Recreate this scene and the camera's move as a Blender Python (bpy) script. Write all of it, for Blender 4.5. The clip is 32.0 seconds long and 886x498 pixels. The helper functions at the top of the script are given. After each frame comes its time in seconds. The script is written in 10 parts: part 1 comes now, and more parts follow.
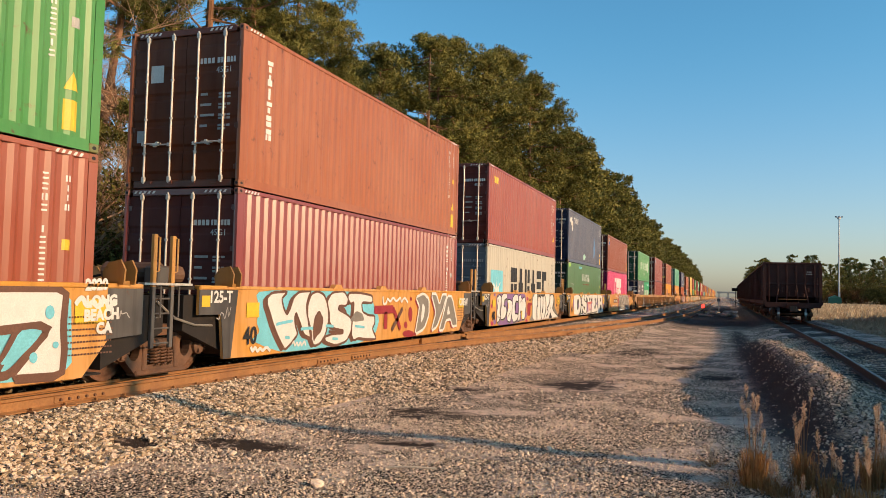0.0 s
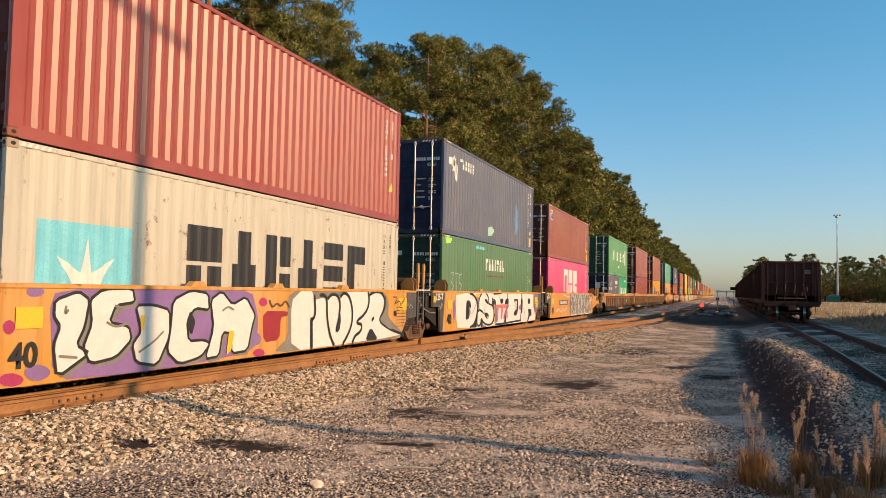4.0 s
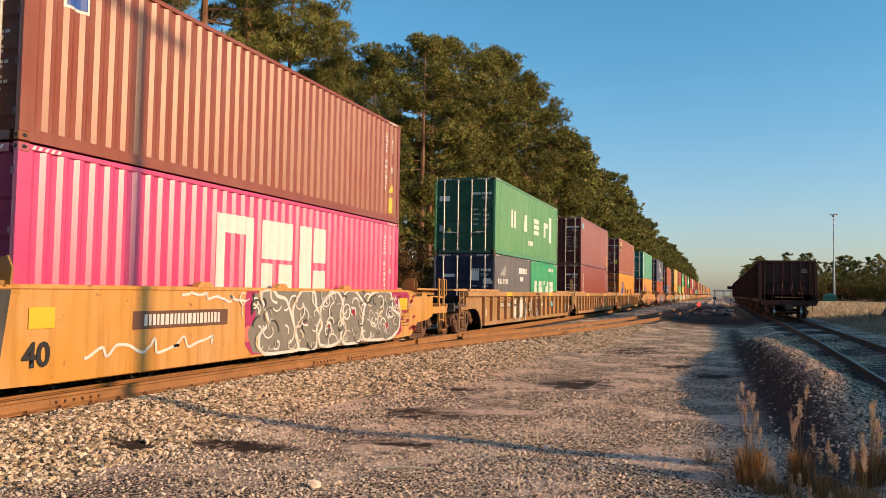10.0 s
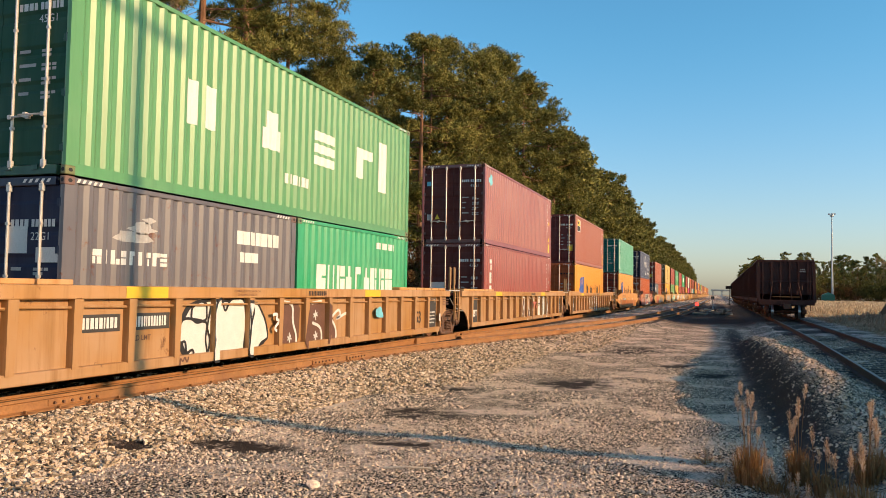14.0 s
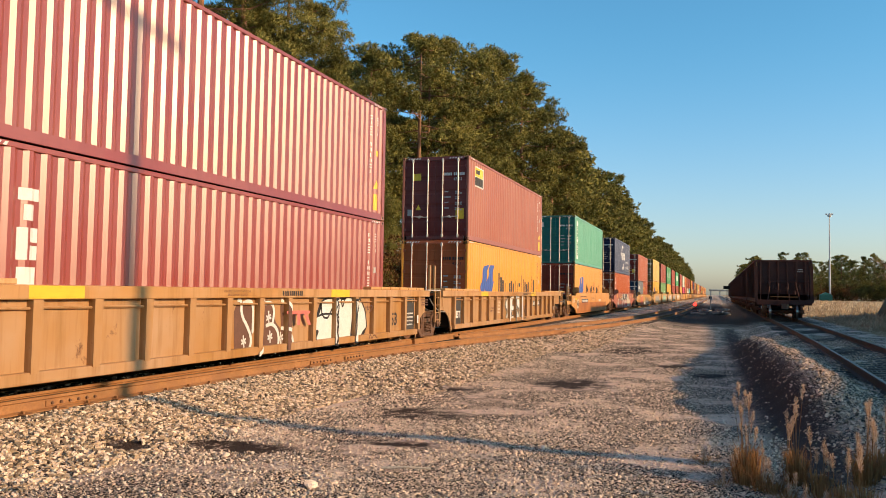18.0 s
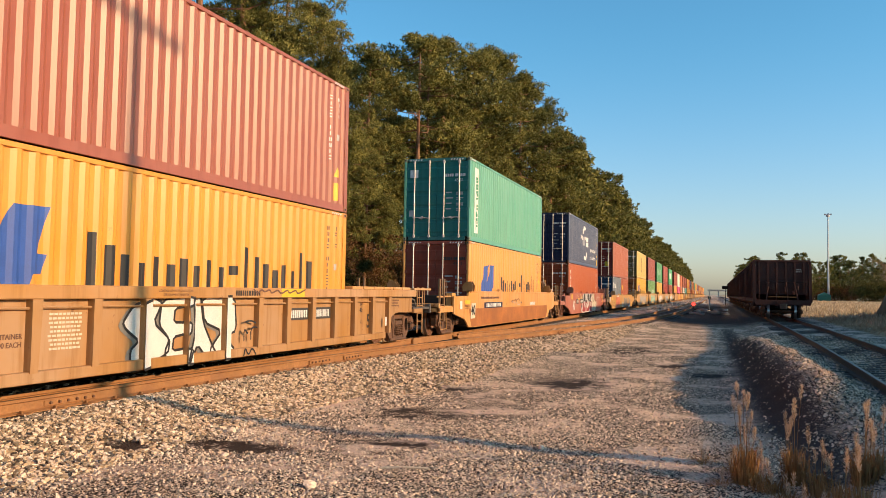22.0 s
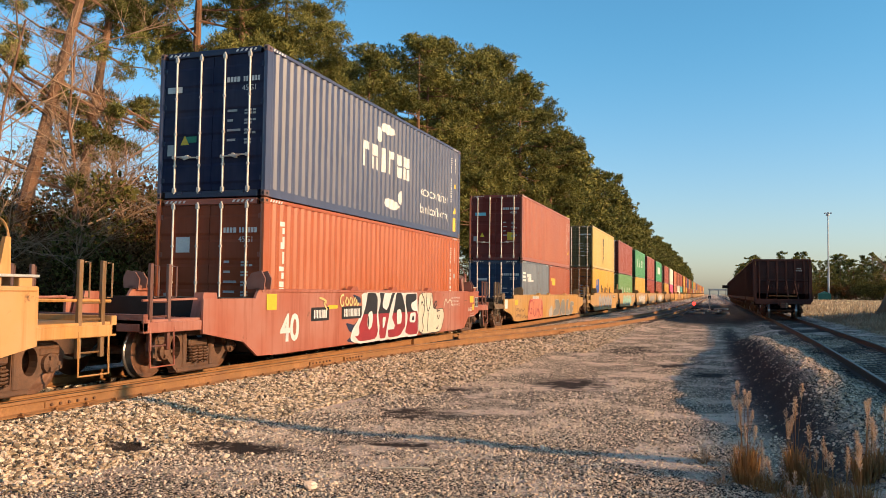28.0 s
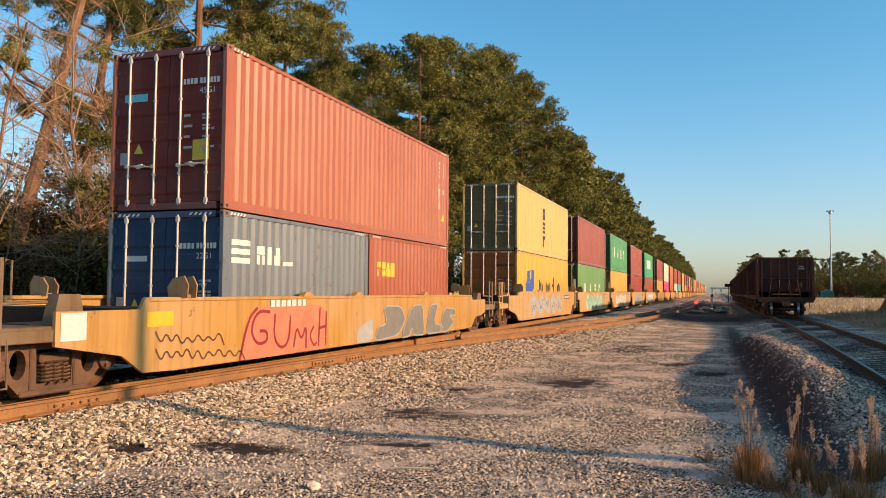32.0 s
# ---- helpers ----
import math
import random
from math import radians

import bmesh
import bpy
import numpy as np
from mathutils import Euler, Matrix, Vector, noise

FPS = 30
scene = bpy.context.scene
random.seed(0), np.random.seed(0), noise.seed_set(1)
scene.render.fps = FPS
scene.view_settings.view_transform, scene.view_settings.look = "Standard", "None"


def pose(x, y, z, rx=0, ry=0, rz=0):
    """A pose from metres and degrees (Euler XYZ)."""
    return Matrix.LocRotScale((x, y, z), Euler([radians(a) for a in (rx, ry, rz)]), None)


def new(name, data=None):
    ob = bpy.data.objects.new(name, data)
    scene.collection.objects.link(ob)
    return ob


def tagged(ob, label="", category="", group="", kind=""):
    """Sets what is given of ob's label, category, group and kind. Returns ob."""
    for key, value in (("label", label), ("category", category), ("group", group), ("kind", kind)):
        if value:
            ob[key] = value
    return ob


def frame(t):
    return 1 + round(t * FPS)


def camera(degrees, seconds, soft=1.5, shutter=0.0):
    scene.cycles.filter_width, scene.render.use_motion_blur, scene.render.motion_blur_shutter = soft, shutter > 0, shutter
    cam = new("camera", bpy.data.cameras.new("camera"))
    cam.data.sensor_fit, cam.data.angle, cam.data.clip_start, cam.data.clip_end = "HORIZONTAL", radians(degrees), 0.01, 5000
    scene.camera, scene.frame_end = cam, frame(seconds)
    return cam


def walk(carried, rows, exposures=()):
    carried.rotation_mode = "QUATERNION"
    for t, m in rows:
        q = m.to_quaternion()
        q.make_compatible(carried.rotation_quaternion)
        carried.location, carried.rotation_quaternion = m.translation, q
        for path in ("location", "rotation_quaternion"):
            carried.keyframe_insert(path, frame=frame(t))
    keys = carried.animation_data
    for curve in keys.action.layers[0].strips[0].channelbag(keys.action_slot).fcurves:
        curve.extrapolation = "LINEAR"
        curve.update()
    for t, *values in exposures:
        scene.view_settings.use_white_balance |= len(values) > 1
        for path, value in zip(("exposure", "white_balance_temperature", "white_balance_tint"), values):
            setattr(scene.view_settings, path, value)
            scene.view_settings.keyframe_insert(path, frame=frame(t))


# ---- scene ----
# Camera held by hand at the trackside; y runs along the main track, x to the right, z=0 is the gravel yard.
cam = camera(57.71, 32.0, soft=0.5)
EYE = (0.0, 0.0, 1.70)


def aim(pitch, roll, yaw):
    return Matrix.Translation(EYE) @ pose(0, 0, 0, 0, 0, yaw) @ pose(0, 0, 0, 90 + pitch) @ pose(0, 0, 0, 0, 0, roll)


PATH = [
    (0, 2.943, 1.316, 19.372),
    (1, 2.941, 1.3, 19.343),
    (2, 2.945, 1.149, 19.313),
    (3, 2.946, 1.069, 19.302),
    (3.5, 2.947, 1.083, 19.294),
    (5.5, 2.947, 1.154, 19.215),
    (6.5, 2.949, 1.094, 19.2),
    (7.5, 2.954, 1.115, 19.169),
    (8.5, 2.949, 1.079, 19.127),
    (9.5, 2.947, 1.026, 19.094),
    (10.5, 2.939, 0.918, 19.062),
    (11.5, 2.937, 0.83, 19.041),
    (12.5, 2.938, 0.888, 19.018),
    (13.5, 2.937, 0.923, 18.983),
    (14.5, 2.941, 0.913, 18.944),
    (16.5, 2.934, 0.943, 18.87),
    (18, 2.943, 0.919, 18.827),
    (19, 2.935, 0.949, 18.827),
    (20, 2.945, 0.927, 18.809),
    (21, 2.942, 0.939, 18.774),
    (22, 2.942, 0.939, 18.74),
    (23, 2.946, 0.866, 18.702),
    (24, 2.951, 0.784, 18.679),
    (25, 2.965, 0.697, 18.674),
    (25.5, 2.967, 0.659, 18.678),
    (27.5, 2.966, 0.718, 18.752),
    (28.5, 2.963, 0.702, 18.73),
    (29.5, 2.965, 0.536, 18.71),
    (30, 2.967, 0.474, 18.751),
    (30.5, 2.968, 0.449, 18.815),
    (31, 2.966, 0.44, 18.865),
    (31.5, 2.962, 0.427, 18.884),
    (32, 2.961, 0.422, 18.884),
]
walk(cam, [(t, aim(p, r, y)) for t, p, r, y in PATH], [(0, 0.30), (10.6, 0.30), (13.0, 0.47), (25, 0.47), (32, 0.47)])

# ---- light: low warm sun from the yard side, clear winter sky ----
SUN_EL = radians(17.0)
SUN_AZ = radians(4.0)          # how far the light leans along the track, away from the camera
to_sun = Vector((math.cos(SUN_EL) * math.cos(SUN_AZ), -math.cos(SUN_EL) * math.sin(SUN_AZ), math.sin(SUN_EL)))
sun_data = bpy.data.lights.new("sun", "SUN")
sun_data.energy, sun_data.angle, sun_data.color = 4.15, radians(1.0), (1.0, 0.63, 0.335)
sun = new("sun", sun_data)
sun.rotation_euler = to_sun.to_track_quat("Z", "Y").to_euler()
world = bpy.data.worlds.new("sky")
scene.world = world
world.use_nodes = True
wt = world.node_tree
sky = wt.nodes.new("ShaderNodeTexSky")
sky.sky_type, sky.sun_disc = "NISHITA", False
sky.sun_elevation = SUN_EL
sky.sun_rotation = math.atan2(to_sun.x, to_sun.y)
sky.air_density, sky.dust_density, sky.ozone_density = 1.0, 1.0, 2.0
tint = wt.nodes.new("ShaderNodeMix")
tint.data_type, tint.blend_type = "RGBA", "MULTIPLY"
tint.inputs[0].default_value = 1.0
band = wt.nodes.new("ShaderNodeTexCoord")
lift = wt.nodes.new("ShaderNodeSeparateXYZ")
wt.links.new(band.outputs["Generated"], lift.inputs[0])
high = wt.nodes.new("ShaderNodeMapRange")
high.interpolation_type = "SMOOTHSTEP"
high.inputs[1].default_value, high.inputs[2].default_value = -0.02, 0.34
wt.links.new(lift.outputs[2], high.inputs[0])
hue = wt.nodes.new("ShaderNodeMix")
hue.data_type = "RGBA"
hue.inputs[6].default_value = (1.66, 1.64, 1.84, 1)      # dusty near the horizon
hue.inputs[7].default_value = (0.92, 1.80, 2.02, 1)      # clear blue above
wt.links.new(high.outputs[0], hue.inputs[0])
deep = wt.nodes.new("ShaderNodeMapRange")
deep.inputs[1].default_value, deep.inputs[2].default_value = 0.38, 0.95
wt.links.new(lift.outputs[2], deep.inputs[0])
zenith = wt.nodes.new("ShaderNodeMix")
zenith.data_type = "RGBA"
zenith.inputs[7].default_value = (0.80, 0.94, 1.16, 1)      # deep blue overhead
wt.links.new(deep.outputs[0], zenith.inputs[0])
wt.links.new(hue.outputs[2], zenith.inputs[6])
wt.links.new(zenith.outputs[2], tint.inputs[7])
wt.links.new(sky.outputs[0], tint.inputs[6])
wt.links.new(tint.outputs[2], wt.nodes["Background"].inputs[0])
wt.nodes["Background"].inputs[1].default_value = 0.080


# ---- materials ----
def nodes_of(name):
    m = bpy.data.materials.new(name)
    m.use_nodes = True
    nt = m.node_tree
    return m, nt, nt.nodes["Principled BSDF"]


def N(nt, kind, **kw):
    n = nt.nodes.new(kind)
    for k, v in kw.items():
        n.inputs[k.replace("_", " ")].default_value = v
    return n


def mixrgb(nt, fac, a, b, mode="MIX"):
    n = nt.nodes.new("ShaderNodeMix")
    n.data_type, n.blend_type = "RGBA", mode
    for sock, v in ((n.inputs[0], fac), (n.inputs[6], a), (n.inputs[7], b)):
        if isinstance(v, bpy.types.NodeSocket):
            nt.links.new(v, sock)
        elif isinstance(v, (int, float)):
            sock.default_value = v
        else:
            sock.default_value = (*v[:3], 1)
    return n.outputs[2]


def ramp(nt, src, lo, hi):
    n = nt.nodes.new("ShaderNodeMapRange")
    nt.links.new(src, n.inputs[0])
    n.inputs[1].default_value, n.inputs[2].default_value = lo, hi
    return n.outputs[0]


def coords(nt, scale=(1, 1, 1), world_space=False):
    c = nt.nodes.new("ShaderNodeNewGeometry" if world_space else "ShaderNodeTexCoord")
    mp = nt.nodes.new("ShaderNodeMapping")
    mp.inputs["Scale"].default_value = scale
    nt.links.new(c.outputs["Position" if world_space else "Object"], mp.inputs[0])
    return mp.outputs[0]


def noise_tex(nt, vec, scale, detail=4, rough=0.6):
    n = N(nt, "ShaderNodeTexNoise", Scale=scale, Detail=detail, Roughness=rough)
    nt.links.new(vec, n.inputs["Vector"])
    return n.outputs[0]


def bump(nt, bsdf, src, strength, dist):
    b = N(nt, "ShaderNodeBump", Strength=strength, Distance=dist)
    nt.links.new(src, b.inputs["Height"])
    nt.links.new(b.outputs[0], bsdf.inputs["Normal"])


def plain(name, col, rough=0.6, metal=0.0, var=0.25, scale=3.0, dirt=None, dirt_amount=0.5, grain=0.15, world_space=False, vary=0.0):
    """A surface with a broad and a fine variation, dirt patches and a fine relief."""
    m, nt, b = nodes_of(name)
    v = coords(nt, world_space=world_space)
    n1 = noise_tex(nt, v, scale, 5)
    n2 = noise_tex(nt, v, scale * 14, 3)
    dark = [c * (1 - var) for c in col]
    lite = [min(1, c * (1 + var)) for c in col]
    c = mixrgb(nt, ramp(nt, n1, 0.3, 0.7), dark, lite)
    c = mixrgb(nt, ramp(nt, n2, 0.35, 0.75), c, [x * 0.75 for x in col])
    if dirt:
        n3 = noise_tex(nt, v, scale * 0.6, 6, 0.7)
        f = ramp(nt, n3, 0.62 - 0.2 * dirt_amount, 0.75)
        c = mixrgb(nt, f, c, dirt)
    if vary:
        oi = nt.nodes.new("ShaderNodeObjectInfo")
        hs = nt.nodes.new("ShaderNodeHueSaturation")
        mr = nt.nodes.new("ShaderNodeMapRange")
        nt.links.new(oi.outputs["Random"], mr.inputs[0])
        mr.inputs[3].default_value, mr.inputs[4].default_value = 1 - vary, 1 + vary
        nt.links.new(mr.outputs[0], hs.inputs["Value"])
        nt.links.new(c, hs.inputs["Color"])
        c = hs.outputs[0]
    nt.links.new(c, b.inputs["Base Color"])
    b.inputs["Roughness"].default_value, b.inputs["Metallic"].default_value = rough, metal
    bump(nt, b, n2, grain, 0.01)
    return m


def painted_steel(name, rust=0.4, streak=0.5, rough=0.55, rustcol=(0.12, 0.04, 0.018), gloss=0.5, fade=0.07):
    """Paint in the object's own colour, chalked, streaked downwards and rusting in spots."""
    m, nt, b = nodes_of(name)
    oi = nt.nodes.new("ShaderNodeObjectInfo")
    v = coords(nt, world_space=False)
    add = nt.nodes.new("ShaderNodeVectorMath")
    add.operation = "ADD"
    mul = nt.nodes.new("ShaderNodeVectorMath")
    mul.operation = "SCALE"
    nt.links.new(oi.outputs["Color"], mul.inputs[0])
    mul.inputs["Scale"].default_value = 60
    nt.links.new(v, add.inputs[0])
    nt.links.new(mul.outputs[0], add.inputs[1])
    vec = add.outputs[0]
    st = nt.nodes.new("ShaderNodeMapping")
    st.inputs["Scale"].default_value = (3.0, 3.0, 0.22)
    nt.links.new(vec, st.inputs[0])
    n_st = noise_tex(nt, st.outputs[0], 1.6, 6, 0.65)
    n_big = noise_tex(nt, vec, 0.55, 4)
    n_fine = noise_tex(nt, vec, 28, 3)
    n_rust = noise_tex(nt, vec, 3.3, 8, 0.72)
    base = oi.outputs["Color"]
    dk = mixrgb(nt, 1.0, base, (0.62, 0.60, 0.58), "MULTIPLY")
    lt = mixrgb(nt, fade, base, (0.62, 0.56, 0.50))
    c = mixrgb(nt, ramp(nt, n_big, 0.3, 0.7), base, lt)
    f = nt.nodes.new("ShaderNodeMath")
    f.operation = "MULTIPLY"
    nt.links.new(ramp(nt, n_st, 0.48, 0.8), f.inputs[0])
    f.inputs[1].default_value = streak
    c = mixrgb(nt, f.outputs[0], c, dk)
    r = ramp(nt, n_rust, 0.76 - 0.16 * rust, 0.82 - 0.13 * rust)
    c = mixrgb(nt, r, c, rustcol)
    nt.links.new(c, b.inputs["Base Color"])
    rr = nt.nodes.new("ShaderNodeMapRange")
    nt.links.new(n_big, rr.inputs[0])
    rr.inputs[3].default_value, rr.inputs[4].default_value = rough - 0.05, rough + 0.09
    nt.links.new(rr.outputs[0], b.inputs["Roughness"])
    b.inputs["Specular IOR Level"].default_value = gloss
    bump(nt, b, n_fine, 0.10, 0.006)
    return m


M_BOX = painted_steel("container_paint", 0.35, 0.6, 0.36, gloss=0.42)
M_BOX_SHINY = painted_steel("glossy_container_paint", 0.3, 0.5, 0.34, gloss=0.95)
M_BOX_WORN = painted_steel("worn_container_paint", 1.0, 0.7, 0.40, gloss=0.40)
M_DOOR = painted_steel("door_paint", 0.2, 0.5, 0.5, (0.10, 0.035, 0.016), 0.10)
M_CAR = painted_steel("railcar_paint", 0.85, 1.0, 0.55, (0.13, 0.055, 0.024), 0.45, 0.22)
M_ROD = plain("galvanised_steel", (0.62, 0.58, 0.52), 0.45, 0.3, 0.2, 6, (0.25, 0.12, 0.06), 0.3)
M_SEAL = plain("black_rubber", (0.012, 0.012, 0.013), 0.7)
M_WHITE = plain("white_lettering", (0.70, 0.68, 0.64), 0.6, 0, 0.08, 6)
M_FADED = plain("faded_lettering", (0.42, 0.40, 0.38), 0.6, 0, 0.2, 6)
M_BLACK = plain("black_lettering", (0.02, 0.018, 0.018), 0.6, 0, 0.2, 6)
M_YELLOW = plain("yellow_sticker", (0.75, 0.48, 0.03), 0.5, 0, 0.12, 6)
M_BLUE = plain("blue_lettering", (0.03, 0.09, 0.36), 0.55, 0, 0.15, 5)
M_CYAN = plain("pale_blue_paint", (0.18, 0.55, 0.66), 0.55, 0, 0.15, 3)
M_REDP = plain("red_spray_paint", (0.31, 0.026, 0.032), 0.55, 0, 0.2, 3)
M_PINKP = plain("pink_spray_paint", (0.62, 0.17, 0.13), 0.6, 0, 0.25, 3)
M_GREYP = plain("grey_spray_paint", (0.22, 0.20, 0.17), 0.6, 0, 0.2, 3)
M_BROWNP = plain("brown_spray_paint", (0.14, 0.065, 0.04), 0.6, 0, 0.2, 3)
M_MINTP = plain("mint_spray_paint", (0.38, 0.62, 0.5), 0.6, 0, 0.12, 3)
M_PURPLEP = plain("purple_spray_paint", (0.25, 0.14, 0.33), 0.6, 0, 0.15, 3)
M_MAGP = plain("magenta_spray_paint", (0.40, 0.03, 0.12), 0.6, 0, 0.15, 3)
M_NAVYP = plain("dark_blue_spray_paint", (0.02, 0.025, 0.06), 0.6, 0, 0.2, 3)
M_CREAM = plain("cream_spray_paint", (0.66, 0.58, 0.44), 0.6, 0, 0.15, 3)
M_YELTAG = plain("pale_yellow_spray_paint", (0.72, 0.55, 0.22), 0.6, 0, 0.15, 3)
M_SALMON = plain("faded_salmon_paint", (0.60, 0.20, 0.11), 0.6, 0, 0.25, 3)
M_RUSTY = plain("rust_brown_side", (0.40, 0.145, 0.035), 0.55, 0, 0.3, 1.2, (0.24, 0.085, 0.03), 0.7)
M_PANEL = plain("dark_grey_panel_paint", (0.055, 0.05, 0.046), 0.6, 0, 0.2, 3)
M_GREENP = plain("green_lettering", (0.02, 0.22, 0.12), 0.6, 0, 0.15, 3)
M_WHEEL = plain("wheel_steel", (0.21, 0.10, 0.058), 0.6, 0.35, 0.3, 4, (0.05, 0.025, 0.018), 0.6)
M_TREAD = plain("polished_tread", (0.55, 0.52, 0.48), 0.28, 0.9, 0.1, 8)
M_TRUCK = plain("cast_truck_steel", (0.16, 0.078, 0.042), 0.75, 0.0, 0.35, 5, (0.07, 0.04, 0.028), 0.6, 0.3)
M_DARK = plain("dark_underframe", (0.016, 0.012, 0.010), 0.85, 0, 0.3, 4, (0.04, 0.024, 0.015), 0.4)
M_RAIL = plain("rusty_rail", (0.33, 0.155, 0.055), 0.8, 0.0, 0.3, 2.0, (0.22, 0.10, 0.045), 0.5, 0.3, True)
# Darker copy of the rusty rail; the yard track's shade is in its colour.
M_RAILSHADE = plain("shaded_rail", (0.085, 0.045, 0.03), 0.8, 0.0, 0.3, 2.0, (0.05, 0.03, 0.02), 0.5, 0.3, True)
M_RAILTOP = plain("worn_rail_head", (0.16, 0.095, 0.06), 0.45, 0.5, 0.2, 3.0, (0.2, 0.1, 0.05), 0.3, 0.1, True)
M_TIE = plain("weathered_tie", (0.09, 0.065, 0.05), 0.9, 0, 0.35, 3, (0.04, 0.03, 0.025), 0.5, 0.5, vary=0.3)
M_HOPPER = plain("dark_hopper_steel", (0.07, 0.021, 0.013), 0.8, 0.0, 0.4, 1.2, (0.10, 0.035, 0.02), 0.5)
M_CONCRETE = plain("pale_concrete", (0.42, 0.40, 0.37), 0.85, 0, 0.15, 1.5)
M_POLE = plain("creosoted_pole", (0.10, 0.07, 0.05), 0.85, 0, 0.3, 4)
M_GALV = plain("pale_mast_steel", (0.5, 0.52, 0.54), 0.5, 0.2, 0.1, 2)


# ---- mesh helpers ----
def part(name, bm, material, parent=None, label="", color=None):
    """Links a bmesh as one mesh object under a thing or a part."""
    me = bpy.data.meshes.new(name)
    bm.to_mesh(me)
    bm.free()
    return place(name, me, material, parent, label, color)


def place(name, me, material, parent=None, label="", color=None, at=None):
    """Links a mesh, which others may share, as one object."""
    if not me.materials:
        me.materials.append(material)
    ob = new(name, me)
    if parent is not None:
        ob.parent = parent
    if label:
        ob["label"] = label
    if color is not None:
        ob.color = (*color, 1)
    if at is not None:
        ob.matrix_basis = at
    return ob


def box(bm, x0, x1, y0, y1, z0, z1, bevel=0.0):
    r = bmesh.ops.create_cube(bm, size=1)
    vs = r["verts"]
    for v in vs:
        v.co = Vector((x0 + (v.co.x + 0.5) * (x1 - x0), y0 + (v.co.y + 0.5) * (y1 - y0), z0 + (v.co.z + 0.5) * (z1 - z0)))
    if bevel:
        es = list({e for v in vs for e in v.link_edges})
        bmesh.ops.bevel(bm, geom=es, offset=bevel, segments=1, affect="EDGES")
    return bm


def boxed(x0, x1, y0, y1, z0, z1, bevel=0.0):
    return box(bmesh.new(), x0, x1, y0, y1, z0, z1, bevel)


def tube(bm, pts, r, n=6, r2=None):
    """A round bar along the points."""
    pts = [Vector(p) for p in pts]
    rings = []
    for i, p in enumerate(pts):
        d = (pts[min(i + 1, len(pts) - 1)] - pts[max(i - 1, 0)]).normalized()
        u = d.cross(Vector((0, 0, 1)) if abs(d.z) < 0.9 else Vector((1, 0, 0))).normalized()
        w = d.cross(u)
        rad = r if r2 is None else r + (r2 - r) * i / (len(pts) - 1)
        rings.append([bm.verts.new(p + rad * (math.cos(k * math.tau / n) * u + math.sin(k * math.tau / n) * w)) for k in range(n)])
    for a, b in zip(rings, rings[1:]):
        for k in range(n):
            bm.faces.new((a[k], a[(k + 1) % n], b[(k + 1) % n], b[k]))
    bm.faces.new(rings[0][::-1])
    bm.faces.new(rings[-1])
    return bm


def ring_bm(radius, r):
    """A hand wheel's rim, turned about the x axis."""
    return tube(bmesh.new(), [(0, radius * math.cos(a), radius * math.sin(a)) for a in np.linspace(0, math.tau, 25)], r, 6)


def slab(bm, outline, x0, x1, axis="x"):
    """Extrudes a flat outline of (a, b) from x0 to x1; axis x: a is y, b is z; axis y: a is x, b is z; axis z: a is x, b is y."""
    def at(p, d):
        if axis == "x":
            return (d, p[0], p[1])
        if axis == "y":
            return (p[0], d, p[1])
        return (p[0], p[1], d)
    v0 = [bm.verts.new(at(p, x0)) for p in outline]
    v1 = [bm.verts.new(at(p, x1)) for p in outline]
    n = len(outline)
    fs = [bm.faces.new(v0), bm.faces.new(v1[::-1])]
    for i in range(n):
        fs.append(bm.faces.new((v0[i], v1[i], v1[(i + 1) % n], v0[(i + 1) % n])))
    bmesh.ops.recalc_face_normals(bm, faces=fs)
    return bm


def lathe(bm, profile, n=24, axis="x"):
    """Turns a profile of (along, radius) about the x axis."""
    rings = []
    for a, r in profile:
        rings.append([bm.verts.new((a, r * math.cos(k * math.tau / n), r * math.sin(k * math.tau / n))) for k in range(n)])
    fs = []
    for a, b in zip(rings, rings[1:]):
        for k in range(n):
            fs.append(bm.faces.new((a[k], a[(k + 1) % n], b[(k + 1) % n], b[k])))
    fs.append(bm.faces.new(rings[0]))
    fs.append(bm.faces.new(rings[-1]))
    bmesh.ops.recalc_face_normals(bm, faces=fs)
    return bm


def plate_bm(outline, holes, x0, x1):
    """A plate in the y-z plane with holes through it."""
    bm = bmesh.new()
    edges = []
    for loop in [outline] + holes:
        vs = [bm.verts.new((x0, y, z)) for y, z in loop]
        edges += [bm.edges.new((vs[i], vs[(i + 1) % len(vs)])) for i in range(len(vs))]
    bmesh.ops.triangle_fill(bm, use_beauty=True, edges=edges)
    r = bmesh.ops.extrude_face_region(bm, geom=list(bm.faces))
    for v in r["geom"]:
        if isinstance(v, bmesh.types.BMVert):
            v.co.x = x1
    bmesh.ops.recalc_face_normals(bm, faces=bm.faces)
    return bm


def mesh_of(name, bm):
    me = bpy.data.meshes.new(name)
    bm.to_mesh(me)
    bm.free()
    return me


def text_bm(body, size=1.0, fat=0.0, depth=0.0):
    """Lettering as a mesh in the x-y plane, centred."""
    cu = bpy.data.curves.new("lettering", "FONT")
    cu.body, cu.size, cu.align_x, cu.align_y, cu.offset, cu.resolution_u = body, size, "CENTER", "CENTER", fat, 3
    ob = bpy.data.objects.new("lettering", cu)
    scene.collection.objects.link(ob)
    me = bpy.data.meshes.new_from_object(ob.evaluated_get(bpy.context.evaluated_depsgraph_get()))
    bpy.data.objects.remove(ob)
    bm = bmesh.new()
    bm.from_mesh(me)
    bpy.data.meshes.remove(me)
    return bm


